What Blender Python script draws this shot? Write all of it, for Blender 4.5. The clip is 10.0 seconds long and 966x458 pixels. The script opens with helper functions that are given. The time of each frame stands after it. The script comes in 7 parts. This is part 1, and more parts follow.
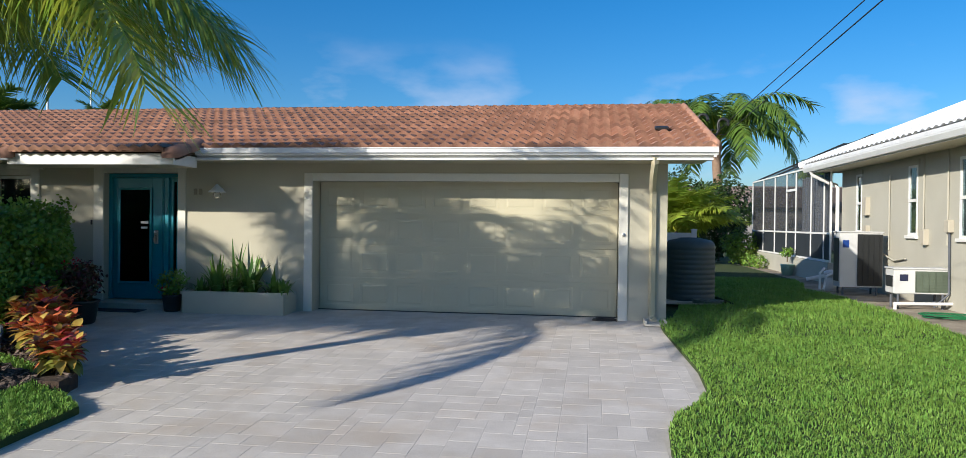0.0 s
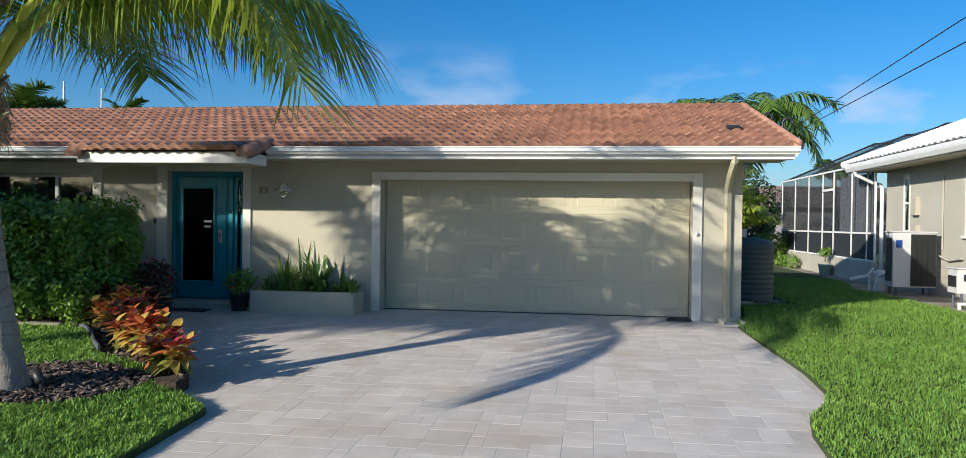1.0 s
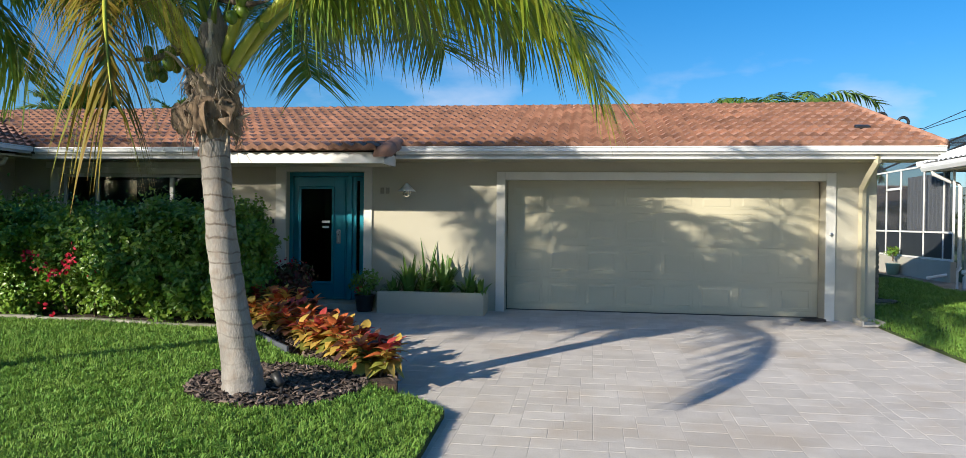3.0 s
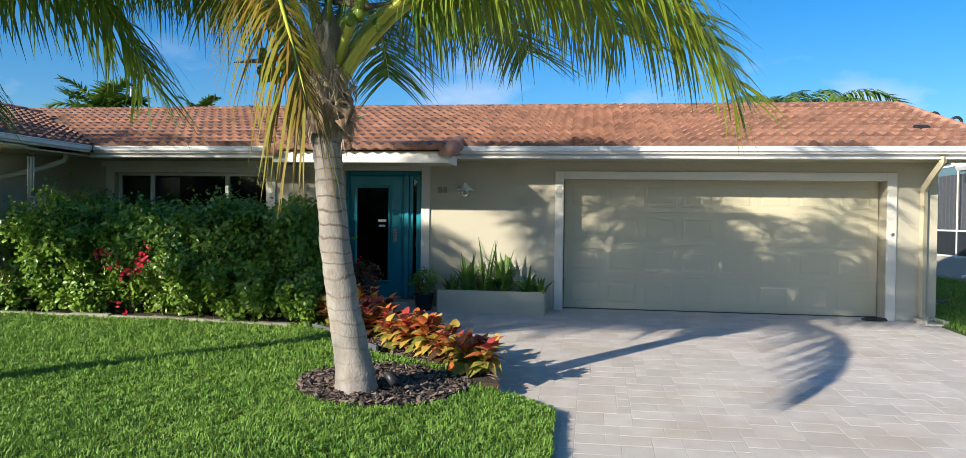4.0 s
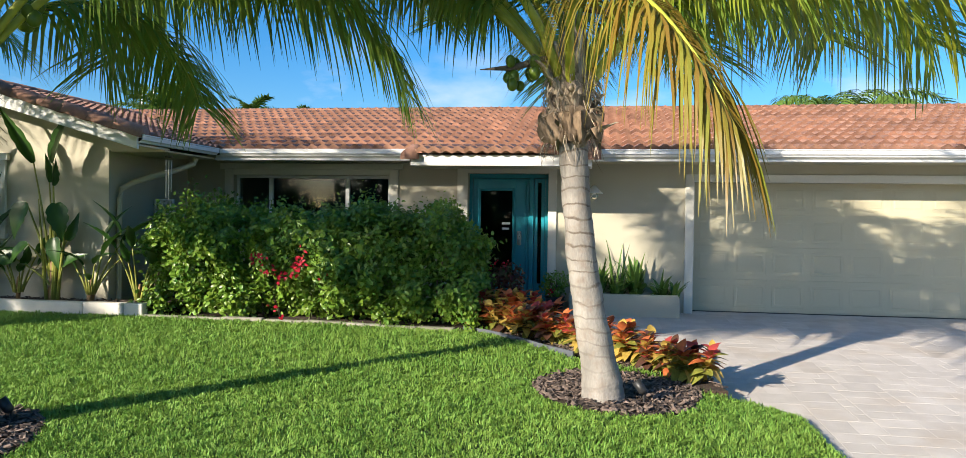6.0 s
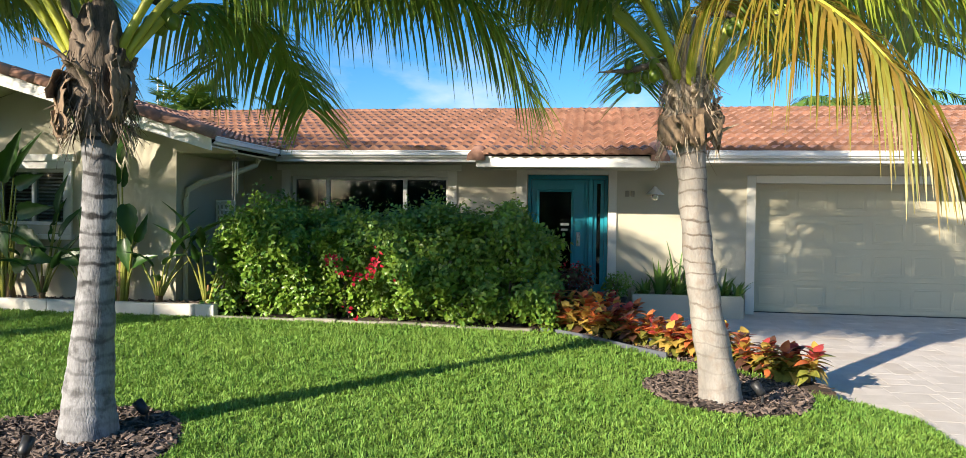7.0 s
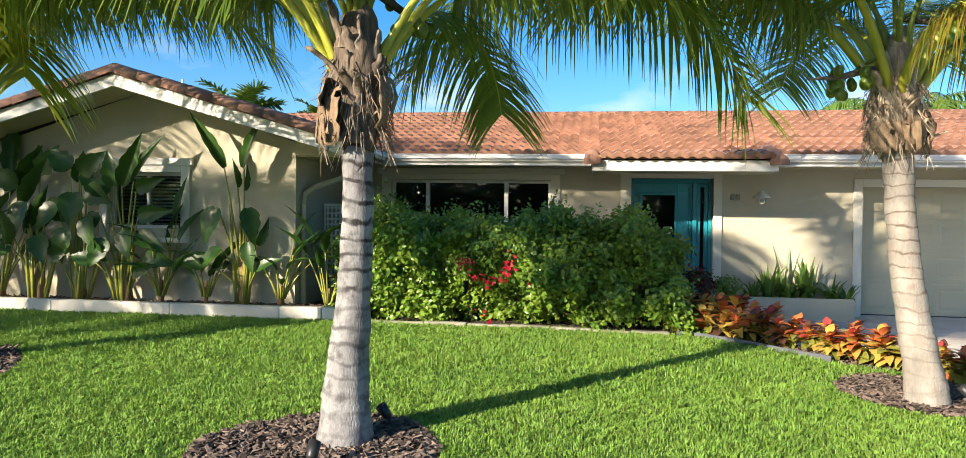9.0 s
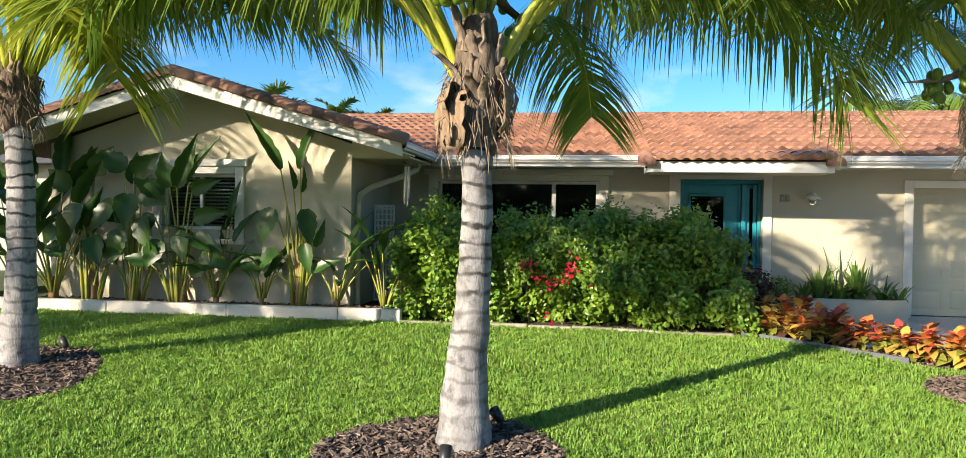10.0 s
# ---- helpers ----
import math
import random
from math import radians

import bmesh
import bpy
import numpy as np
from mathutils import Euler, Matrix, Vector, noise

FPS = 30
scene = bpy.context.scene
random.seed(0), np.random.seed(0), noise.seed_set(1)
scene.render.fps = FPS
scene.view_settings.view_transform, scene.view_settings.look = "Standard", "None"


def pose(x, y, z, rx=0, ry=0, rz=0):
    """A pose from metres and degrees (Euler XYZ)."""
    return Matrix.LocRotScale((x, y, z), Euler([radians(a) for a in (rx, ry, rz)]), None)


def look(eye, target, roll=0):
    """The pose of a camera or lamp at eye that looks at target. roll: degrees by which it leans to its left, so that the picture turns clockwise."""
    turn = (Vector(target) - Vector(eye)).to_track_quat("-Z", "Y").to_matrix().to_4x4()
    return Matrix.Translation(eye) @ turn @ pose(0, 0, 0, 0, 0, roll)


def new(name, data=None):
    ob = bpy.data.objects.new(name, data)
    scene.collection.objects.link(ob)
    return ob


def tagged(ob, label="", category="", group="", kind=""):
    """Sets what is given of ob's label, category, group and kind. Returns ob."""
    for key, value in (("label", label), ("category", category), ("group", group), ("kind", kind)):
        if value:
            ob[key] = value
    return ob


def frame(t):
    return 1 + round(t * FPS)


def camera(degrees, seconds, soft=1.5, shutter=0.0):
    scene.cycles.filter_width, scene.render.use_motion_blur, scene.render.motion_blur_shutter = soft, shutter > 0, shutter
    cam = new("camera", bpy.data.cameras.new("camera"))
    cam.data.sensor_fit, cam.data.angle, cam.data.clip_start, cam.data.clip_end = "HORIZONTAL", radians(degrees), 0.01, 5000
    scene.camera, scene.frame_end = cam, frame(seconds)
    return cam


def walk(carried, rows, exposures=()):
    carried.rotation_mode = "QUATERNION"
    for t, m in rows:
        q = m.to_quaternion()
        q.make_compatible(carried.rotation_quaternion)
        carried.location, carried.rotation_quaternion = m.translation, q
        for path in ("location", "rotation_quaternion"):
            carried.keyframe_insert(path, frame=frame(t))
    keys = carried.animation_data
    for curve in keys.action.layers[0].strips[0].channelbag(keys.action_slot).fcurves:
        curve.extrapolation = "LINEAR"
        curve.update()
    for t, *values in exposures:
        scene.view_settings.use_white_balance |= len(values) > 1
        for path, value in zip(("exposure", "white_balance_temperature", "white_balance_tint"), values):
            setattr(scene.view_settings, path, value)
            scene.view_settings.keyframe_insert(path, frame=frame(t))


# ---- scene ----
cam = camera(65.2, 10.0, soft=0.6)
PATH = [
    (0, (4.629, -11.74, 1.468), (4.342, -9.761, 1.452), 0.7),
    (0.5, (4.058, -11.775, 1.459), (3.774, -9.796, 1.443), 0.8),
    (1, (3.515, -11.825, 1.455), (3.229, -9.846, 1.437), 0.8),
    (1.5, (2.98, -11.902, 1.445), (2.694, -9.923, 1.428), 0.7),
    (2, (2.454, -11.959, 1.444), (2.17, -9.979, 1.426), 0.7),
    (2.5, (1.972, -12.012, 1.44), (1.688, -10.033, 1.422), 0.7),
    (4, (0.594, -12.261, 1.466), (0.308, -10.281, 1.438), 0.8),
    (4.5, (0.116, -12.355, 1.475), (-0.174, -10.377, 1.446), 0.8),
    (5, (-0.391, -12.445, 1.484), (-0.683, -10.466, 1.454), 0.8),
    (5.5, (-0.937, -12.487, 1.512), (-1.227, -10.509, 1.478), 0.8),
    (7, (-2.448, -12.708, 1.527), (-2.737, -10.729, 1.493), 0.8),
    (7.5, (-2.927, -12.797, 1.517), (-3.214, -10.818, 1.486), 0.8),
    (8, (-3.369, -12.867, 1.532), (-3.652, -10.887, 1.5), 0.8),
    (8.5, (-3.806, -12.945, 1.531), (-4.086, -10.965, 1.5), 0.8),
    (9, (-4.252, -13.03, 1.539), (-4.531, -11.05, 1.508), 0.8),
    (9.5, (-4.679, -13.114, 1.561), (-4.956, -11.134, 1.526), 0.8),
    (10, (-5.101, -13.144, 1.559), (-5.376, -11.163, 1.526), 0.8),
]
walk(cam, [(t, look(eye, target, roll)) for t, eye, target, roll in PATH], exposures=[(0.0, 0.32, 6120, 10), (1.5, 0.32, 6190, 10), (2.5, 0.42, 6270, 10), (5.0, 0.76, 6450, 11), (7.5, 1.08, 6820, 12), (10.0, 1.19, 7170, 13)])

# ---- light ----
SUN_FROM = Vector((-0.85, -1.0, 0.495)).normalized()
world = bpy.data.worlds.new("world")
scene.world = world
world.use_nodes = True
wn, wl = world.node_tree.nodes, world.node_tree.links
sky = wn.new("ShaderNodeTexSky")
sky.sky_type, sky.sun_disc = "NISHITA", False
sky.sun_elevation, sky.sun_rotation = math.asin(SUN_FROM.z), math.atan2(SUN_FROM.x, SUN_FROM.y)
sky.air_density, sky.dust_density, sky.ozone_density = 1.0, 1.0, 5.0
# thin low cumulus near the horizon
wc = wn.new("ShaderNodeTexCoord")
wmap = wn.new("ShaderNodeMapping")
wmap.inputs["Scale"].default_value = (3.6, 3.6, 9.0)
wnoise = wn.new("ShaderNodeTexNoise")
wnoise.inputs["Scale"].default_value, wnoise.inputs["Detail"].default_value = 1.6, 6.0
wramp = wn.new("ShaderNodeMapRange")
wramp.inputs["From Min"].default_value, wramp.inputs["From Max"].default_value = 0.53, 0.80
wsep = wn.new("ShaderNodeSeparateXYZ")
wband = wn.new("ShaderNodeMapRange")
wband.inputs["From Min"].default_value, wband.inputs["From Max"].default_value = 0.24, 0.12
wmul = wn.new("ShaderNodeMath")
wmul.operation = "MULTIPLY"
wmix = wn.new("ShaderNodeMixRGB")
wmix.inputs["Color2"].default_value = (5.0, 5.2, 6.0, 1)
whue = wn.new("ShaderNodeHueSaturation")
whue.inputs["Saturation"].default_value, whue.inputs["Value"].default_value = 1.28, 0.94
wl.new(wc.outputs["Generated"], wmap.inputs["Vector"])
wl.new(wmap.outputs["Vector"], wnoise.inputs["Vector"])
wl.new(wnoise.outputs["Fac"], wramp.inputs["Value"])
wl.new(wc.outputs["Generated"], wsep.inputs["Vector"])
wl.new(wsep.outputs["Z"], wband.inputs["Value"])
wl.new(wramp.outputs["Result"], wmul.inputs[0])
wl.new(wband.outputs["Result"], wmul.inputs[1])
wl.new(sky.outputs["Color"], whue.inputs["Color"])
wl.new(whue.outputs["Color"], wmix.inputs["Color1"])
wl.new(wmul.outputs["Value"], wmix.inputs["Fac"])
wl.new(wmix.outputs["Color"], wn["Background"].inputs["Color"])
wn["Background"].inputs["Strength"].default_value = 0.118
sun = new("sun", bpy.data.lights.new("sun", "SUN"))
sun.data.energy, sun.data.angle, sun.data.color = 5.0, radians(0.6), (1.0, 0.91, 0.76)
sun.matrix_world = look(SUN_FROM * 60, (0, 0, 0))

# ---- materials ----
MATS = {}


def surf(name, a, b=None, scale=3.0, fine=60.0, rough=0.7, bump=0.2, metal=0.0, vary=0.0, dist=0.01, stretch=(1, 1, 1), spec=0.5, stain=None, stain_at=0.62, island=False):
    """A surface: two colours mixed by broad and fine noise, fine relief, some variation from piece to piece."""
    m = bpy.data.materials.new(name)
    m.use_nodes = True
    n, l = m.node_tree.nodes, m.node_tree.links
    bs = n["Principled BSDF"]
    b = b or tuple(c * 0.8 for c in a)
    geo = n.new("ShaderNodeNewGeometry")
    mp = n.new("ShaderNodeMapping")
    mp.inputs["Scale"].default_value = stretch
    l.new(geo.outputs["Position"], mp.inputs["Vector"])
    n1, n2 = n.new("ShaderNodeTexNoise"), n.new("ShaderNodeTexNoise")
    n1.inputs["Scale"].default_value, n1.inputs["Detail"].default_value = scale, 5.0
    n2.inputs["Scale"].default_value, n2.inputs["Detail"].default_value = fine, 3.0
    for q in (n1, n2):
        l.new(mp.outputs["Vector"], q.inputs["Vector"])
    add = n.new("ShaderNodeMath")
    add.operation = "MULTIPLY_ADD"
    add.inputs[1].default_value = 0.45
    l.new(n2.outputs["Fac"], add.inputs[0])
    l.new(n1.outputs["Fac"], add.inputs[2])
    rng = n.new("ShaderNodeMapRange")
    rng.inputs["From Min"].default_value, rng.inputs["From Max"].default_value = 0.45, 1.0
    l.new(add.outputs[0], rng.inputs["Value"])
    mix = n.new("ShaderNodeMixRGB")
    mix.inputs["Color1"].default_value, mix.inputs["Color2"].default_value = (*a, 1), (*b, 1)
    l.new(rng.outputs["Result"], mix.inputs["Fac"])
    out = mix.outputs["Color"]
    if stain:
        n3 = n.new("ShaderNodeTexNoise")
        n3.inputs["Scale"].default_value, n3.inputs["Detail"].default_value = scale * 0.35, 6.0
        l.new(mp.outputs["Vector"], n3.inputs["Vector"])
        r3 = n.new("ShaderNodeMapRange")
        r3.inputs["From Min"].default_value, r3.inputs["From Max"].default_value = stain_at - 0.1, stain_at + 0.1
        r3.inputs["To Max"].default_value = 0.6
        l.new(n3.outputs["Fac"], r3.inputs["Value"])
        mx = n.new("ShaderNodeMixRGB")
        mx.inputs["Color2"].default_value = (*stain, 1)
        l.new(out, mx.inputs["Color1"])
        l.new(r3.outputs["Result"], mx.inputs["Fac"])
        out = mx.outputs["Color"]
    if vary:
        hs = n.new("ShaderNodeHueSaturation")
        r4 = n.new("ShaderNodeMapRange")
        r4.inputs["To Min"].default_value, r4.inputs["To Max"].default_value = 1 - vary, 1 + vary
        if island:
            l.new(geo.outputs["Random Per Island"], r4.inputs["Value"])
        else:
            oi = n.new("ShaderNodeObjectInfo")
            sm = n.new("ShaderNodeMath")
            sm.operation = "ADD"
            fr = n.new("ShaderNodeMath")
            fr.operation = "FRACT"
            l.new(oi.outputs["Random"], sm.inputs[0])
            l.new(geo.outputs["Random Per Island"], sm.inputs[1])
            l.new(sm.outputs[0], fr.inputs[0])
            l.new(fr.outputs[0], r4.inputs["Value"])
        l.new(r4.outputs["Result"], hs.inputs["Value"])
        l.new(out, hs.inputs["Color"])
        out = hs.outputs["Color"]
    l.new(out, bs.inputs["Base Color"])
    bs.inputs["Roughness"].default_value, bs.inputs["Metallic"].default_value = rough, metal
    bs.inputs["Specular IOR Level"].default_value = spec
    if bump:
        bp = n.new("ShaderNodeBump")
        bp.inputs["Strength"].default_value, bp.inputs["Distance"].default_value = bump, dist
        l.new(add.outputs[0], bp.inputs["Height"])
        l.new(bp.outputs["Normal"], bs.inputs["Normal"])
    MATS[name] = m
    return m


def leaf(name, a, b, scale=2.0, trans=0.35, rough=0.45, vary=0.25, spec=0.4, tint=None):
    """A leaf: Principled gloss over a translucent sheet, varied from leaf to leaf."""
    m = bpy.data.materials.new(name)
    m.use_nodes = True
    n, l = m.node_tree.nodes, m.node_tree.links
    bs = n["Principled BSDF"]
    geo = n.new("ShaderNodeNewGeometry")
    n1 = n.new("ShaderNodeTexNoise")
    n1.inputs["Scale"].default_value, n1.inputs["Detail"].default_value = scale, 4.0
    l.new(geo.outputs["Position"], n1.inputs["Vector"])
    ad = n.new("ShaderNodeMath")
    ad.operation = "ADD"
    l.new(n1.outputs["Fac"], ad.inputs[0])
    l.new(geo.outputs["Random Per Island"], ad.inputs[1])
    rg = n.new("ShaderNodeMapRange")
    rg.inputs["From Min"].default_value, rg.inputs["From Max"].default_value = 0.45, 1.55
    l.new(ad.outputs[0], rg.inputs["Value"])
    mix = n.new("ShaderNodeMixRGB")
    mix.inputs["Color1"].default_value, mix.inputs["Color2"].default_value = (*a, 1), (*b, 1)
    l.new(rg.outputs["Result"], mix.inputs["Fac"])
    hs = n.new("ShaderNodeHueSaturation")
    r4 = n.new("ShaderNodeMapRange")
    r4.inputs["To Min"].default_value, r4.inputs["To Max"].default_value = 1 - vary, 1 + vary
    l.new(geo.outputs["Random Per Island"], r4.inputs["Value"])
    l.new(r4.outputs["Result"], hs.inputs["Value"])
    l.new(mix.outputs["Color"], hs.inputs["Color"])
    l.new(hs.outputs["Color"], bs.inputs["Base Color"])
    bs.inputs["Roughness"].default_value = rough
    bs.inputs["Specular IOR Level"].default_value = spec
    tr = n.new("ShaderNodeBsdfTranslucent")
    if tint:
        tm = n.new("ShaderNodeMixRGB")
        tm.blend_type, tm.inputs["Fac"].default_value = "MULTIPLY", 1.0
        tm.inputs["Color2"].default_value = (*tint, 1)
        l.new(hs.outputs["Color"], tm.inputs["Color1"])
        l.new(tm.outputs["Color"], tr.inputs["Color"])
    else:
        l.new(hs.outputs["Color"], tr.inputs["Color"])
    ms = n.new("ShaderNodeMixShader")
    ms.inputs["Fac"].default_value = trans
    l.new(bs.outputs["BSDF"], ms.inputs[1])
    l.new(tr.outputs["BSDF"], ms.inputs[2])
    l.new(ms.outputs["Shader"], n["Material Output"].inputs["Surface"])
    MATS[name] = m
    return m


def glass(name, tint=(1, 1, 1), rough=0.02):
    m = bpy.data.materials.new(name)
    m.use_nodes = True
    n = m.node_tree.nodes
    bs = n["Principled BSDF"]
    bs.inputs["Base Color"].default_value = (*tint, 1)
    bs.inputs["Roughness"].default_value = rough
    bs.inputs["Transmission Weight"].default_value = 1.0
    bs.inputs["IOR"].default_value = 1.45
    return m


STUCCO = surf("stucco", (0.52, 0.485, 0.375), (0.465, 0.43, 0.33), scale=1.3, fine=90, rough=0.88, bump=0.55, dist=0.012, stain=(0.44, 0.40, 0.29), stain_at=0.64)
WHITE = surf("white_paint", (0.80, 0.79, 0.76), (0.72, 0.71, 0.68), scale=2.5, fine=45, rough=0.5, bump=0.08)
CREAM = surf("cream_paint", (0.54, 0.49, 0.34), (0.49, 0.44, 0.30), scale=2.5, fine=45, rough=0.5, bump=0.08)
TRIM = surf("trim_paint", (0.74, 0.71, 0.62), (0.66, 0.63, 0.54), scale=2.0, fine=50, rough=0.55, bump=0.1)
DOORPAINT = surf("garage_door_paint", (0.56, 0.515, 0.365), (0.52, 0.475, 0.33), scale=1.5, fine=160, rough=0.55, bump=0.12, dist=0.004)
TILE = surf("roof_tile_clay", (0.43, 0.23, 0.15), (0.27, 0.14, 0.097), scale=6.0, fine=45, rough=0.9, bump=0.5, vary=0.22, stain=(0.17, 0.088, 0.065), stain_at=0.60)
FELT = surf("roof_underlay", (0.10, 0.06, 0.045), rough=0.9)
PAVER = surf("paver_stone", (0.64, 0.585, 0.525), (0.52, 0.47, 0.415), scale=4.0, fine=55, rough=0.85, bump=0.4, vary=0.08, stain=(0.48, 0.39, 0.30), stain_at=0.61)
SAND = surf("joint_sand", (0.57, 0.52, 0.465), (0.42, 0.38, 0.335), scale=8, rough=0.95, bump=0.5)
CONCRETE = surf("concrete", (0.60, 0.56, 0.49), (0.48, 0.445, 0.385), scale=3.0, fine=70, rough=0.9, bump=0.35, stain=(0.30, 0.28, 0.24))
SOIL = surf("soil", (0.075, 0.048, 0.032), (0.035, 0.023, 0.016), scale=12, fine=90, rough=1.0, bump=0.9, dist=0.03)
CHIPS = surf("bark_chips", (0.17, 0.125, 0.10), (0.06, 0.043, 0.034), scale=9, fine=120, rough=0.9, bump=0.5, vary=0.85, island=True)
TURF = surf("turf", (0.05, 0.08, 0.016), (0.028, 0.05, 0.01), scale=6, fine=80, rough=1.0, bump=0.8, dist=0.03)
TEAL = surf("teal_paint", (0.013, 0.28, 0.36), (0.012, 0.22, 0.29), scale=2.0, fine=40, rough=0.32, bump=0.06)
# near-black colour that stands for the dimness of unlit rooms
ROOM_SHADE = surf("painted_room_shade", (0.036, 0.042, 0.046), rough=0.9, bump=0)
BLACK = surf("black_plastic", (0.018, 0.018, 0.019), (0.03, 0.03, 0.03), rough=0.45, bump=0.1)
METAL = surf("brushed_nickel", (0.55, 0.54, 0.52), rough=0.32, metal=1.0, bump=0.05)
GUTTER = surf("gutter_aluminium", (0.80, 0.80, 0.78), (0.70, 0.70, 0.68), scale=3.0, fine=30, rough=0.38, bump=0.05)
PANE = glass("window_pane", (0.48, 0.60, 0.63))
GRASS = leaf("grass_blade", (0.285, 0.435, 0.078), (0.128, 0.275, 0.045), scale=1.1, trans=0.22, rough=0.55, vary=0.32, spec=0.24)
HEDGE = leaf("hedge_leaf", (0.31, 0.47, 0.05), (0.055, 0.145, 0.021), scale=3.2, trans=0.25, rough=0.34, vary=0.55, spec=0.5)
PALMLEAF = leaf("palm_leaflet", (0.36, 0.46, 0.07), (0.085, 0.18, 0.034), scale=1.0, trans=0.46, rough=0.26, vary=0.4, spec=0.85)
PALMLIME = leaf("palm_leaflet_lime", (0.45, 0.47, 0.045), (0.16, 0.25, 0.025), scale=1.0, trans=0.42, rough=0.28, vary=0.35, spec=0.8)
PALMYELLOW = leaf("palm_leaflet_yellowing", (0.38, 0.235, 0.04), (0.18, 0.20, 0.026), scale=1.8, trans=0.4, rough=0.4, vary=0.35, spec=0.4)
PETIOLE = surf("palm_petiole", (0.49, 0.48, 0.055), (0.33, 0.37, 0.04), scale=8, fine=40, rough=0.4, bump=0.1)
PETIOLE_GREEN = surf("palm_petiole_green", (0.20, 0.24, 0.03), (0.12, 0.17, 0.02), scale=8, fine=40, rough=0.45, bump=0.1)
DEADLEAF = surf("dead_palm_fibre", (0.31, 0.245, 0.185), (0.085, 0.065, 0.05), scale=24, fine=130, rough=0.95, bump=1.0, stretch=(1, 1, 0.2), vary=0.5, spec=0.2)
FIBRE = surf("palm_fibre_mat", (0.20, 0.155, 0.115), (0.05, 0.038, 0.03), scale=26, fine=140, rough=1.0, bump=1.0, stretch=(1, 1, 0.2), spec=0.1)
DEADLEAF_TAN = surf("dry_palm_fibre_tan", (0.56, 0.46, 0.34), (0.26, 0.20, 0.145), scale=24, fine=130, rough=0.95, bump=1.0, stretch=(1, 1, 0.2), vary=0.35, spec=0.2)
FIBRE_TAN = surf("palm_fibre_mat_tan", (0.44, 0.35, 0.255), (0.18, 0.135, 0.098), scale=26, fine=140, rough=1.0, bump=1.0, stretch=(1, 1, 0.2), spec=0.1)
COCONUT = surf("coconut_husk", (0.10, 0.18, 0.015), (0.15, 0.21, 0.02), scale=9, rough=0.35, bump=0.05)


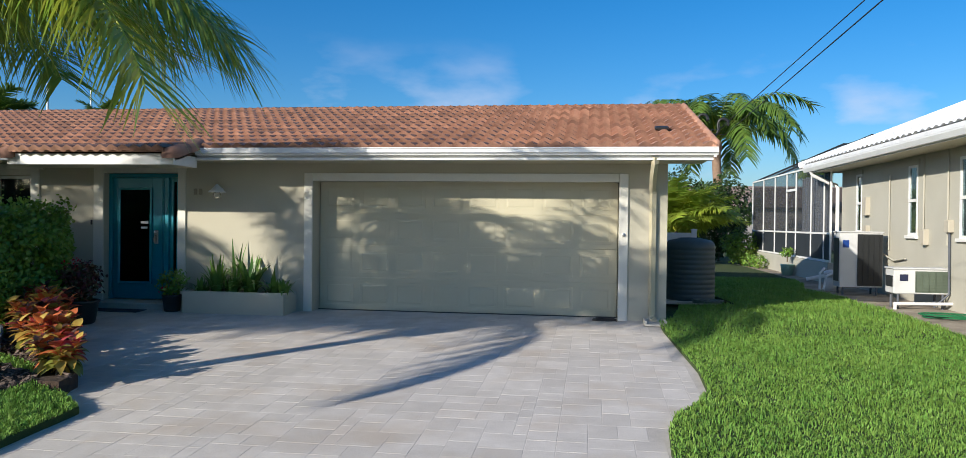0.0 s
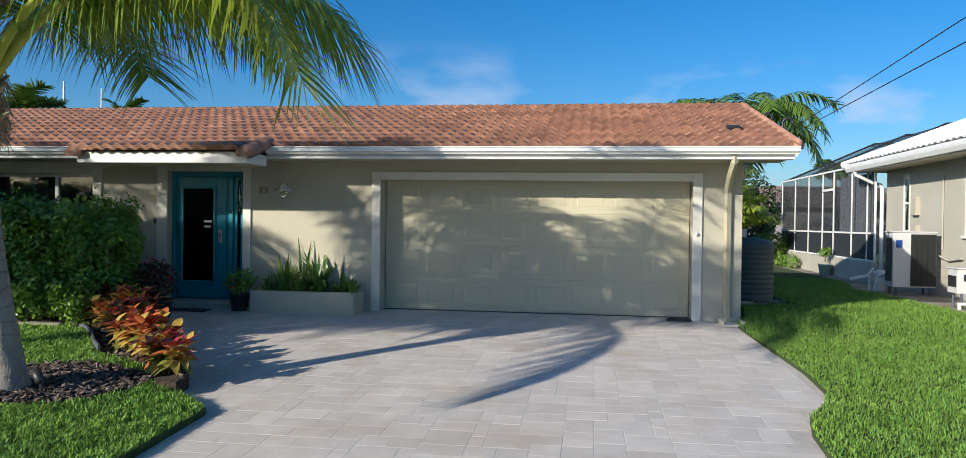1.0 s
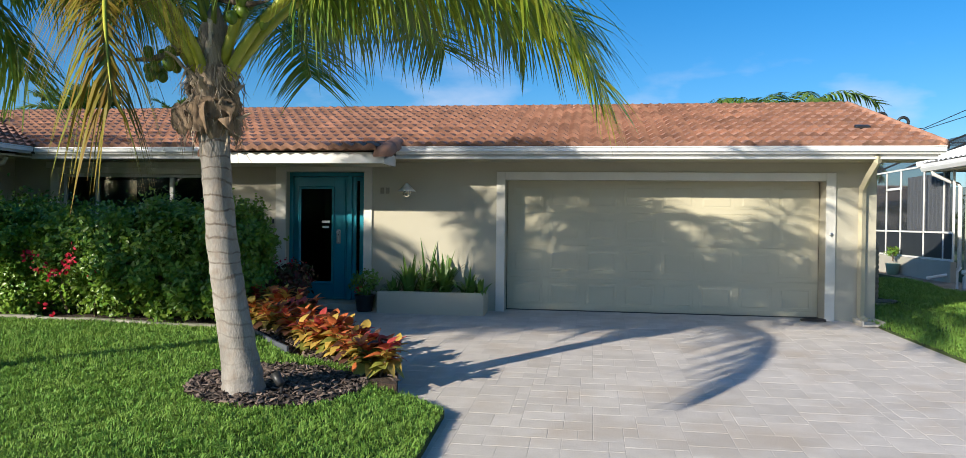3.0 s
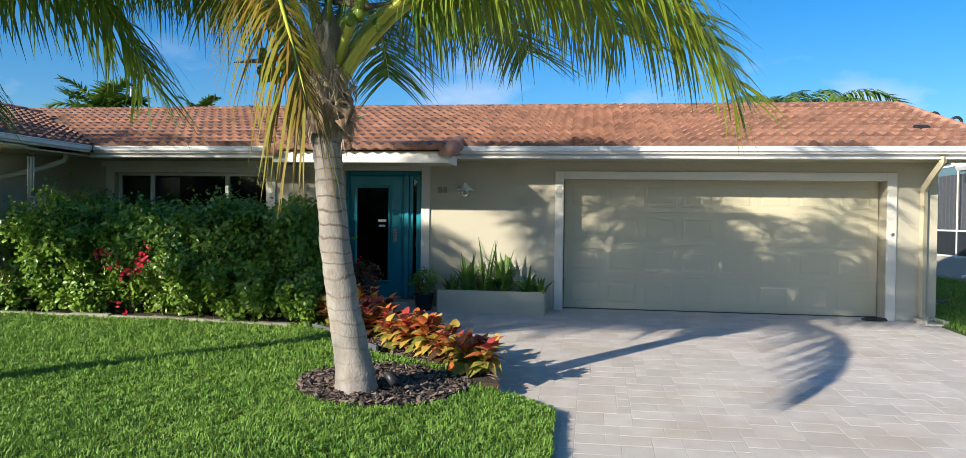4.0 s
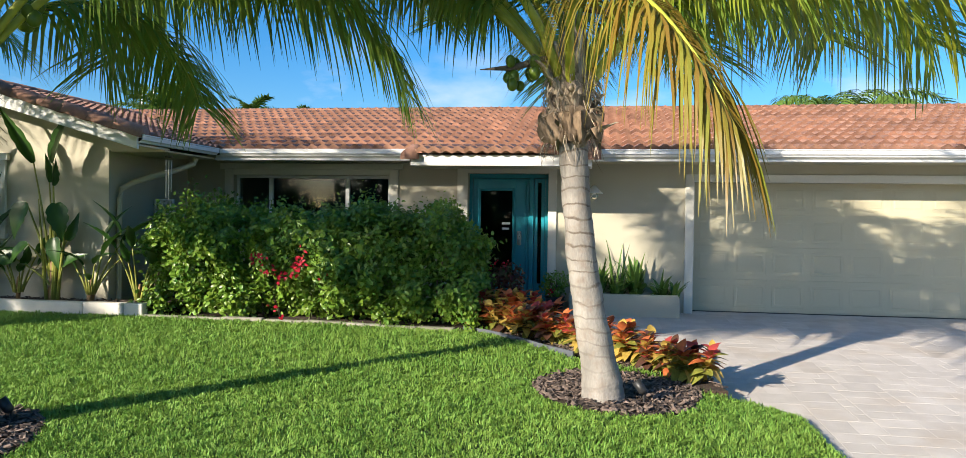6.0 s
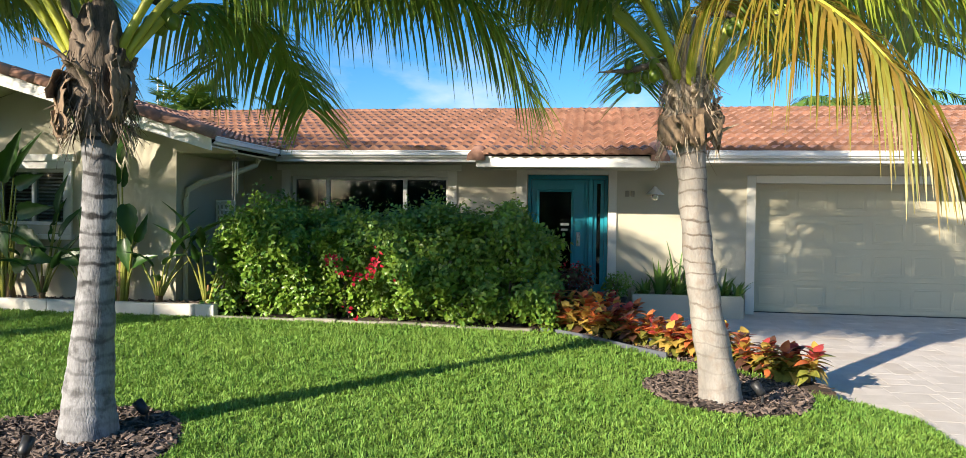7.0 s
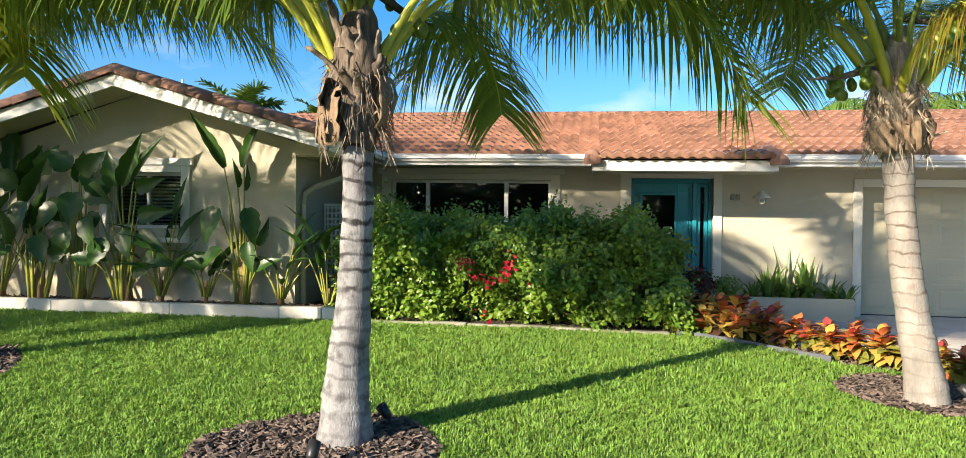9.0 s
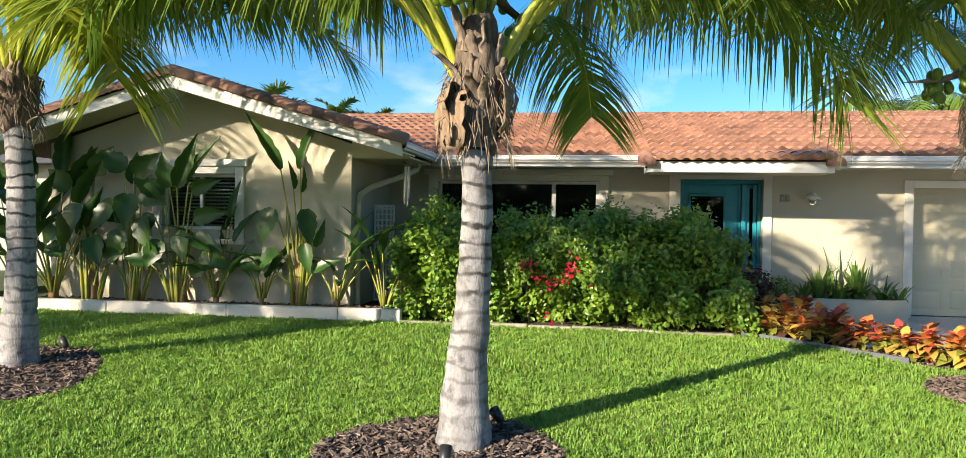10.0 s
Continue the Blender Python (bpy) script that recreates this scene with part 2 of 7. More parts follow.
def trunk_material(name, light, dark, ring, band):
    """Palm bark: pale grey with dark uneven ring scars and fine vertical cracks."""
    m = surf(name, light, tuple(c * 0.55 for c in light), scale=9, fine=75, rough=0.92, bump=0.8, dist=0.014, stretch=(1, 1, 0.4), stain=tuple(c * 0.42 for c in light), stain_at=0.55)
    n, l = m.node_tree.nodes, m.node_tree.links
    bs = n["Principled BSDF"]
    src = bs.inputs["Base Color"].links[0].from_socket
    geo = n.new("ShaderNodeNewGeometry")
    sep = n.new("ShaderNodeSeparateXYZ")
    l.new(geo.outputs["Position"], sep.inputs["Vector"])
    no = n.new("ShaderNodeTexNoise")
    no.inputs["Scale"].default_value, no.inputs["Detail"].default_value = 3.2, 5.0
    l.new(geo.outputs["Position"], no.inputs["Vector"])
    ma = n.new("ShaderNodeMath")
    ma.operation = "MULTIPLY_ADD"
    ma.inputs[1].default_value = 0.20
    l.new(no.outputs["Fac"], ma.inputs[0])
    l.new(sep.outputs["Z"], ma.inputs[2])
    mo = n.new("ShaderNodeMath")
    mo.operation, mo.inputs[1].default_value = "PINGPONG", ring / 2
    l.new(ma.outputs[0], mo.inputs[0])
    rg = n.new("ShaderNodeMapRange")
    rg.inputs["From Min"].default_value, rg.inputs["From Max"].default_value = band * 0.3, band
    rg.inputs["To Min"].default_value, rg.inputs["To Max"].default_value = 1.0, 0.0
    l.new(mo.outputs[0], rg.inputs["Value"])
    n5 = n.new("ShaderNodeTexNoise")
    n5.inputs["Scale"].default_value = 7.0
    l.new(geo.outputs["Position"], n5.inputs["Vector"])
    r5 = n.new("ShaderNodeMapRange")
    r5.inputs["From Min"].default_value, r5.inputs["From Max"].default_value = 0.42, 0.58
    r5.inputs["To Min"].default_value, r5.inputs["To Max"].default_value = 0.6, 1.1
    l.new(n5.outputs["Fac"], r5.inputs["Value"])
    rz = n.new("ShaderNodeMapRange")
    rz.inputs["From Min"].default_value, rz.inputs["From Max"].default_value = 0.1, 1.7
    rz.inputs["To Min"].default_value, rz.inputs["To Max"].default_value = 0.22, 1.25
    l.new(sep.outputs["Z"], rz.inputs["Value"])
    mz = n.new("ShaderNodeMath")
    mz.operation = "MULTIPLY"
    l.new(r5.outputs["Result"], mz.inputs[0])
    l.new(rz.outputs["Result"], mz.inputs[1])
    mu = n.new("ShaderNodeMath")
    mu.operation = "MULTIPLY"
    l.new(rg.outputs["Result"], mu.inputs[0])
    l.new(mz.outputs[0], mu.inputs[1])
    mx = n.new("ShaderNodeMixRGB")
    mx.inputs["Color2"].default_value = (*dark, 1)
    l.new(src, mx.inputs["Color1"])
    l.new(mu.outputs[0], mx.inputs["Fac"])
    # blotches of lichen and dirt
    n7 = n.new("ShaderNodeTexNoise")
    n7.inputs["Scale"].default_value, n7.inputs["Detail"].default_value, n7.inputs["Roughness"].default_value = 8.0, 7.0, 0.65
    l.new(geo.outputs["Position"], n7.inputs["Vector"])
    r7 = n.new("ShaderNodeMapRange")
    r7.inputs["From Min"].default_value, r7.inputs["From Max"].default_value = 0.50, 0.66
    r7.inputs["To Max"].default_value = 0.7
    l.new(n7.outputs["Fac"], r7.inputs["Value"])
    m7 = n.new("ShaderNodeMixRGB")
    m7.inputs["Color2"].default_value = (*[c * 2.1 for c in dark], 1)
    l.new(mx.outputs["Color"], m7.inputs["Color1"])
    l.new(r7.outputs["Result"], m7.inputs["Fac"])
    mx = m7
    # fine upright cracks
    mp = n.new("ShaderNodeMapping")
    mp.inputs["Scale"].default_value = (1, 1, 0.1)
    l.new(geo.outputs["Position"], mp.inputs["Vector"])
    n6 = n.new("ShaderNodeTexNoise")
    n6.inputs["Scale"].default_value, n6.inputs["Detail"].default_value = 48.0, 2.0
    l.new(mp.outputs["Vector"], n6.inputs["Vector"])
    r6 = n.new("ShaderNodeMapRange")
    r6.inputs["From Min"].default_value, r6.inputs["From Max"].default_value = 0.54, 0.68
    r6.inputs["To Max"].default_value = 0.18
    l.new(n6.outputs["Fac"], r6.inputs["Value"])
    m6 = n.new("ShaderNodeMixRGB")
    m6.inputs["Color2"].default_value = (*[c * 1.6 for c in dark], 1)
    l.new(mx.outputs["Color"], m6.inputs["Color1"])
    l.new(r6.outputs["Result"], m6.inputs["Fac"])
    l.new(m6.outputs["Color"], bs.inputs["Base Color"])
    return m


TRUNK = trunk_material("palm_bark", (0.36, 0.355, 0.355), (0.026, 0.024, 0.023), 0.125, 0.021)
TRUNK_TAN = trunk_material("palm_bark_tan", (0.375, 0.345, 0.305), (0.12, 0.095, 0.075), 0.115, 0.012)


# ---- mesh helpers ----
def part(name, bm, material, parent=None, label="", smooth=False):
    """Links a bmesh as one mesh object, under a thing or a part if one is given."""
    me = bpy.data.meshes.new(name)
    bm.to_mesh(me)
    bm.free()
    if smooth:
        me.polygons.foreach_set("use_smooth", [True] * len(me.polygons))
    for m in material if isinstance(material, (list, tuple)) else [material]:
        me.materials.append(m)
    ob = new(name, me)
    if parent:
        ob.parent = parent
        ob.matrix_parent_inverse = parent.matrix_world.inverted() if parent.type == "EMPTY" else Matrix()
    if label:
        ob["label"] = label
    return ob


def thing(name, at, label, category, group="", kind=""):
    """An Empty at the base of a thing; its parts are built round (0, 0, 0)."""
    ob = new(name)
    ob.empty_display_size = 0.1
    ob.location = at
    return tagged(ob, label, category, group, kind)


def sub(name, bm, material, parent, label="", smooth=False):
    """A part whose mesh is in its parent's own coordinates."""
    ob = part(name, bm, material, None, label, smooth)
    ob.parent = parent
    return ob


def mesh_of(name, verts, faces, material, smooth=False):
    me = bpy.data.meshes.new(name)
    me.from_pydata([tuple(v) for v in verts], [], faces)
    if smooth:
        me.polygons.foreach_set("use_smooth", [True] * len(me.polygons))
    for m in material if isinstance(material, (list, tuple)) else [material]:
        me.materials.append(m)
    return me


def box(bm, x0, x1, y0, y1, z0, z1, bevel=0.0, segs=1):
    """Adds a box, with rounded edges if asked."""
    t = bmesh.new()
    bmesh.ops.create_cube(t, size=1.0, matrix=Matrix.LocRotScale(((x0 + x1) / 2, (y0 + y1) / 2, (z0 + z1) / 2), None, (abs(x1 - x0), abs(y1 - y0), abs(z1 - z0))))
    if bevel:
        bmesh.ops.bevel(t, geom=t.edges[:], offset=bevel, segments=segs, affect="EDGES", profile=0.6)
    me = bpy.data.meshes.new("tmp")
    t.to_mesh(me)
    t.free()
    bm.from_mesh(me)
    bpy.data.meshes.remove(me)
    return bm


def boxes(*rows, bevel=0.0):
    bm = bmesh.new()
    for r in rows:
        box(bm, *r, bevel=bevel)
    return bm


def tube(points, radii, sides=10, caps=True, bm=None):
    """A tube along points; radii one number or one for each point."""
    bm = bm or bmesh.new()
    pts = [Vector(p) for p in points]
    rs = radii if isinstance(radii, (list, tuple)) else [radii] * len(pts)
    rings, up = [], Vector((0.13, 0.37, 0.92)).normalized()
    for i, p in enumerate(pts):
        d = (pts[min(i + 1, len(pts) - 1)] - pts[max(i - 1, 0)]).normalized()
        u = d.cross(up)
        if u.length < 0.05:
            u = d.cross(Vector((1, 0, 0)))
        u.normalize()
        v = d.cross(u)
        rings.append([bm.verts.new(p + (u * math.cos(a) + v * math.sin(a)) * rs[i]) for a in [2 * math.pi * k / sides for k in range(sides)]])
    for a, b in zip(rings, rings[1:]):
        for k in range(sides):
            bm.faces.new((a[k], a[(k + 1) % sides], b[(k + 1) % sides], b[k]))
    if caps:
        bm.faces.new(rings[0][::-1])
        bm.faces.new(rings[-1])
    return bm


def lathe(profile, sides=24, bm=None, centre=(0, 0, 0)):
    """A turned form from (radius, z) pairs."""
    bm = bm or bmesh.new()
    c = Vector(centre)
    rings = [[bm.verts.new(c + Vector((r * math.cos(2 * math.pi * k / sides), r * math.sin(2 * math.pi * k / sides), z))) for k in range(sides)] for r, z in profile]
    for a, b in zip(rings, rings[1:]):
        for k in range(sides):
            bm.faces.new((a[k], a[(k + 1) % sides], b[(k + 1) % sides], b[k]))
    bm.faces.new(rings[0][::-1])
    bm.faces.new(rings[-1])
    return bm


def prism(outline, axis, lo, hi, bm=None):
    """An outline of (u, v) pushed along an axis: 'x' takes (y, z), 'y' takes (x, z), 'z' takes (x, y)."""
    bm = bm or bmesh.new()
    put = {"x": lambda u, v, w: (w, u, v), "y": lambda u, v, w: (u, w, v), "z": lambda u, v, w: (u, v, w)}[axis]
    a = [bm.verts.new(put(u, v, lo)) for u, v in outline]
    b = [bm.verts.new(put(u, v, hi)) for u, v in outline]
    n = len(outline)
    bm.faces.new(a)
    bm.faces.new(b[::-1])
    for k in range(n):
        bm.faces.new((a[k], b[k], b[(k + 1) % n], a[(k + 1) % n]))
    bmesh.ops.recalc_face_normals(bm, faces=bm.faces[:])
    return bm


def wall_mesh(u0, u1, w0, w1, z0, z1, holes, along="x"):
    """A wall with thickness and openings that go through it: u along it, w across it."""
    us = sorted({u0, u1, *[h[0] for h in holes], *[h[1] for h in holes]})
    zs = sorted({z0, z1, *[h[2] for h in holes], *[h[3] for h in holes]})
    solid = {(i, j) for i in range(len(us) - 1) for j in range(len(zs) - 1)
             if not any(h[0] < (us[i] + us[i + 1]) / 2 < h[1] and h[2] < (zs[j] + zs[j + 1]) / 2 < h[3] for h in holes)}
    bm = bmesh.new()
    P = (lambda u, w, z: (u, w, z)) if along == "x" else (lambda u, w, z: (w, u, z))
    made = {}

    def v(*p):
        if p not in made:
            made[p] = bm.verts.new(P(*p))
        return made[p]
    for i, j in solid:
        a, b, c, d = us[i], us[i + 1], zs[j], zs[j + 1]
        bm.faces.new([v(a, w0, c), v(b, w0, c), v(b, w0, d), v(a, w0, d)])
        bm.faces.new([v(a, w1, d), v(b, w1, d), v(b, w1, c), v(a, w1, c)])
        for di, dj, q in ((-1, 0, [(a, c), (a, d)]), (1, 0, [(b, d), (b, c)]), (0, -1, [(b, c), (a, c)]), (0, 1, [(a, d), (b, d)])):
            if (i + di, j + dj) not in solid:
                (p, r), (s, t) = q
                bm.faces.new([v(p, w0, r), v(s, w0, t), v(s, w1, t), v(p, w1, r)])
    bmesh.ops.recalc_face_normals(bm, faces=bm.faces[:])
    return bm


# ---- ground ----
def inside(poly, x, y):
    """Which of the points lie in the outline."""
    r = np.zeros(len(x), bool)
    n = len(poly)
    for i in range(n):
        (x0, y0), (x1, y1) = poly[i], poly[(i + 1) % n]
        c = (y0 > y) != (y1 > y)
        r ^= c & (x < (x1 - x0) * (y - y0) / (y1 - y0 + 1e-12) + x0)
    return r


def smooth_loop(pts, steps=4):
    """A closed curve through points."""
    n, out = len(pts), []
    for i in range(n):
        p0, p1, p2, p3 = [np.array(pts[(i + k) % n], float) for k in (-1, 0, 1, 2)]
        for s in range(steps):
            t = s / steps
            q = 0.5 * (2 * p1 + (p2 - p0) * t + (2 * p0 - 5 * p1 + 4 * p2 - p3) * t * t + (3 * p1 - p0 - 3 * p2 + p3) * t ** 3)
            out.append((float(q[0]), float(q[1])))
    return out


def drive_z(y):
    """Height of the driveway, which falls gently to the street."""
    return 0.035 * np.clip(y, -15.4, 0.0)


def lawn_z(x, y):
    """Height of the front lawn: level by the house, falling to the street and to the driveway."""
    x, y = np.asarray(x, float), np.asarray(y, float)
    high = 0.035 - 0.0045 * np.clip(-3.0 - y, 0, 5) ** 2 - 0.050 * np.clip(-8.0 - y, 0, 7.4)
    u = np.clip((x + 1.6) / 2.5, 0, 1)
    u = u * u * (3 - 2 * u)
    return high * (1 - u) + (drive_z(y) + 0.035) * u


def side_z(x, y):
    """Height of the lawn between the houses."""
    return drive_z(np.asarray(y, float)) + 0.02 + 0.03 * np.clip(-np.asarray(y, float) / 5, 0, 1)


def bed_z(x, y):
    return 0.03 + 0.03 * np.minimum(0.0, np.asarray(y, float) + 3.0)


def sheet(name, outline, z0, height, material, label, category, lift=0.0):
    """A slab of ground with a given outline; its height is a number or a function of x and y."""
    bm = bmesh.new()
    if not callable(height):
        prism(outline, "z", z0, height, bm)
    else:
        bm.faces.new([bm.verts.new((x, y, 0)) for x, y in outline])
        bmesh.ops.recalc_face_normals(bm, faces=bm.faces[:])
        if bm.faces[0].normal.z < 0:
            bmesh.ops.reverse_faces(bm, faces=bm.faces[:])
        bmesh.ops.triangulate(bm, faces=bm.faces[:])
        P = np.array(outline)
        for axis, step in ((0, 0.7), (1, 0.5)):
            lo, hi = max(P[:, axis].min(), -17.0), min(P[:, axis].max(), 12.0)
            for c in np.arange(math.floor(lo / step) * step, hi, step):
                co, no = [0, 0, 0], [0, 0, 0]
                co[axis], no[axis] = c, 1
                bmesh.ops.bisect_plane(bm, geom=bm.verts[:] + bm.edges[:] + bm.faces[:], plane_co=co, plane_no=no)
        top = bmesh.ops.extrude_face_region(bm, geom=bm.faces[:])["geom"]
        top = {v for v in top if isinstance(v, bmesh.types.BMVert)}
        for v in bm.verts:
            v.co.z = float(height(v.co.x, v.co.y)) + lift if v in top else z0
        bmesh.ops.recalc_face_normals(bm, faces=bm.faces[:])
    ob = part(name, bm, material)
    return tagged(ob, label, category, kind="structure")


DRIVE_LEFT = [(0.36, -8.2), (0.34, -7.0), (0.31, -5.86)]
DRIVE_RIGHT = [(5.62, 0.0), (5.63, -1.0), (5.70, -2.2), (5.77, -3.4), (5.74, -4.3), (5.56, -4.8), (5.34, -5.2), (5.25, -5.6), (5.22, -6.1), (5.2, -7.2), (5.2, -9.0), (5.3, -14.0)]
BED = [(-0.22, -5.42), (-0.30, -5.05), (-0.95, -4.25), (-1.75, -3.30), (-2.35, -2.45), (-3.0, -1.35), (-3.5, -0.65), (-3.95, -0.35), (-8.6, -0.35), (-8.6, -2.2), (-7.72, -2.55), (-6.6, -2.62), (-5.5, -2.64), (-4.6, -2.72), (-3.8, -2.84), (-3.3, -2.92), (-3.05, -2.80), (-2.6, -3.25), (-2.1, -3.95), (-1.72, -4.45), (-1.3, -4.72), (-0.9, -4.90), (-0.5, -5.42)]
MULCH_1 = smooth_loop([(-1.95, -5.55), (-1.92, -6.05), (-1.62, -6.42), (-1.2, -6.52), (-0.8, -6.35), (-0.55, -5.9), (-0.5, -5.35), (-0.95, -5.1), (-1.55, -5.1)])
MULCH_2 = smooth_loop([(-6.95, -8.15), (-6.82, -7.72), (-6.45, -7.38), (-5.95, -7.22), (-5.55, -7.42), (-5.27, -7.85), (-5.25, -8.35), (-5.6, -8.75), (-6.2, -8.85), (-6.75, -8.6)])
MULCH_3 = smooth_loop([(-9.75, -6.6), (-9.7, -7.2), (-10.2, -7.6), (-10.9, -7.7), (-11.7, -7.2), (-11.9, -6.3), (-11.5, -5.5), (-10.7, -5.4), (-10.1, -5.9)])
LAWN_LEFT = [(-26, -14.5), (0.45, -14.5)] + DRIVE_LEFT + [(0.05, -5.64), (-0.45, -5.46)] + [(-0.9, -4.92), (-1.3, -4.74), (-1.72, -4.47), (-2.1, -3.97), (-2.6, -3.27), (-3.05, -2.95), (-3.8, -2.94), (-4.6, -2.82), (-5.5, -2.74), (-6.6, -2.72), (-7.72, -2.72), (-16.0, -2.72), (-16.0, 6.0), (-26, 6.0)]
LAWN_RIGHT = DRIVE_RIGHT + [(20.0, -14.0), (20.0, -3.0), (9.6, -3.0), (9.7, 1.2), (9.8, 2.6), (9.65, 3.6), (9.8, 4.6), (9.65, 5.4), (9.5, 6.6), (9.85, 8.0), (10.1, 10.0), (10.1, 14.0), (10.0, 18.0), (8.5, 30.0), (6.4, 30.0), (5.9, 8.0), (6.1, 4.5), (7.15, 4.2), (7.3, 2.6), (6.2, 2.2), (5.85, 0.1)]

bm = bmesh.new()
lines = [[bm.verts.new((x, y, drive_z(y) - 0.09)) for x in (-1200, -300, -60, -20, 0, 20, 60, 300, 1200)] for y in (-1200, -300, -60, -24, -15.4, -10, -5, 0, 30, 300, 1200)]
for a, b in zip(lines, lines[1:]):
    for k in range(8):
        bm.faces.new((a[k], a[k + 1], b[k + 1], b[k]))
tagged(part("ground", bm, TURF), "flat grassy ground running out to the horizon", "ground", kind="structure")
tagged(part("street", boxes((-300, 300, -24.0, -15.4, -0.70, -0.60)), surf("asphalt", (0.055, 0.055, 0.056), (0.04, 0.04, 0.041), scale=3, fine=150, rough=0.9, bump=0.4)), "plain grey asphalt street along the front gardens", "road", kind="structure")
sheet("lawn_left", LAWN_LEFT, -0.8, lawn_z, TURF, "mown green lawn in front of the house", "lawn")
sheet("lawn_right", LAWN_RIGHT, -0.8, side_z, TURF, "mown green lawn between the two houses", "lawn")
bed = sheet("planting_bed", BED, -0.8, bed_z, SOIL, "dark soil bed along the house front", "flower bed")
sheet("mulch_ring_1", MULCH_1, -0.8, lawn_z, SOIL, "dark mulch ring round a palm trunk", "flower bed", 0.012)
sheet("mulch_ring_2", MULCH_2, -0.8, lawn_z, SOIL, "dark mulch ring round a palm trunk", "flower bed", 0.012)
sheet("mulch_ring_3", MULCH_3, -0.8, lawn_z, SOIL, "dark mulch ring round a palm trunk", "flower bed", 0.012)
DRIVE = [(5.66, 0.35), (-3.9, 0.35), (-3.9, -0.36)] + [(-3.5, -0.66), (-3.0, -1.36), (-2.35, -2.46), (-1.75, -3.31), (-0.95, -4.26), (-0.31, -5.06), (-0.2, -5.4), (0.02, -5.72), (0.24, -5.95), (0.27, -7.0), (0.3, -8.2), (0.4, -15.4), (5.36, -15.4)] + [(x + 0.06, y) for x, y in DRIVE_RIGHT[::-1]]
drive = sheet("driveway", DRIVE, -0.85, lambda x, y: drive_z(y), SAND, "pale beige paved driveway of mixed rectangular pavers", "driveway", -0.0012)
sheet("gravel_strip", [(9.6, -3.0), (9.7, 1.2), (9.8, 2.6), (9.65, 3.6), (9.8, 4.6), (9.65, 5.4), (9.5, 6.6), (9.85, 8.0), (10.1, 10.0), (10.1, 14.0), (10.0, 18.0), (11.0, 18.0), (11.0, -3.0)], -0.8, side_z, surf("sandy_soil", (0.42, 0.36, 0.28), (0.27, 0.22, 0.165), scale=4, fine=80, rough=1.0, bump=0.6, stain=(0.14, 0.11, 0.08), stain_at=0.56), "sandy strip along the neighbouring wall", "ground", -0.005)

# ---- house ----
SLOPE = 0.286
EAVE_Y, EAVE_Z, RIDGE_Y = -0.78, 2.60, 3.45
RIDGE_Z = EAVE_Z + SLOPE * (RIDGE_Y - EAVE_Y)
WX, WZ, WFRONT = -11.07, 3.56, -3.0


def roof_z(y):
    return EAVE_Z + SLOPE * (min(y, 2 * RIDGE_Y - y) - EAVE_Y)


def wing_z(x):
    return WZ - SLOPE * abs(x - WX)


house = thing("house", (0, 0, 0), "single-storey cream stucco house with a clay tile roof", "house")
G0, G1, GT = 0.13, 5.03, 2.12
D0, D1, DB, DT = -3.56, -2.21, 0.14, 2.24
W0, W1, WB, WT = -7.74, -4.92, 0.95, 2.19
bm = wall_mesh(-8.62, 5.75, 0.0, 0.36, -0.05, 2.62, [(G0, G1, -0.05, GT), (D0, D1, -0.05, DT), (W0, W1, WB, WT)])
front = part("front_wall", bm, STUCCO, house)
part("side_wall", boxes((5.45, 5.75, 0.36, 7.2, -0.05, 2.62)), STUCCO, house)
part("back_wall", boxes((-13.6, 5.75, 7.2, 7.45, -0.05, 2.62)), STUCCO, house)
bm = wall_mesh(-13.55, -8.62, -2.2, -1.9, -0.05, 2.62, [(-11.66, -10.45, 1.30, 2.16)])
prism([(-13.55, 2.62), (-8.62, 2.62), (WX + 0.02, wing_z(WX) - 0.16), (WX - 0.02, wing_z(WX) - 0.16)], "y", -2.2, -1.9, bm)
part("wing_gable_wall", bm, STUCCO, house)
part("wing_side_wall", boxes((-8.92, -8.622, -1.9, 0.36, -0.05, 2.60)), STUCCO, house)
part("wing_far_wall", boxes((-13.55, -13.25, -1.9, 7.2, -0.05, 2.60)), STUCCO, house)
# rooms behind the glass, coloured near black in place of indoor shade
part("interior_wall", boxes((-8.6, -4.3, 3.6, 3.7, 0, 2.6), (-4.3, -4.2, 0.4, 3.7, 0, 2.6), (-1.6, -1.5, 0.4, 3.7, 0, 2.6), (-4.2, -1.6, 3.6, 3.7, 0, 2.6), (-13.2, -8.95, 1.4, 1.5, 0, 2.6)), ROOM_SHADE, house)
part("interior_floor", boxes((-8.9, -1.5, 0.37, 3.7, -0.02, 0.10), (-13.2, -8.95, -1.88, 3.7, -0.02, 0.10)), ROOM_SHADE, house)
part("interior_ceiling", boxes((-13.2, 5.4, 0.37, 7.1, 2.46, 2.52), (-13.2, -8.95, -1.88, 0.35, 2.46, 2.52)), ROOM_SHADE, house)

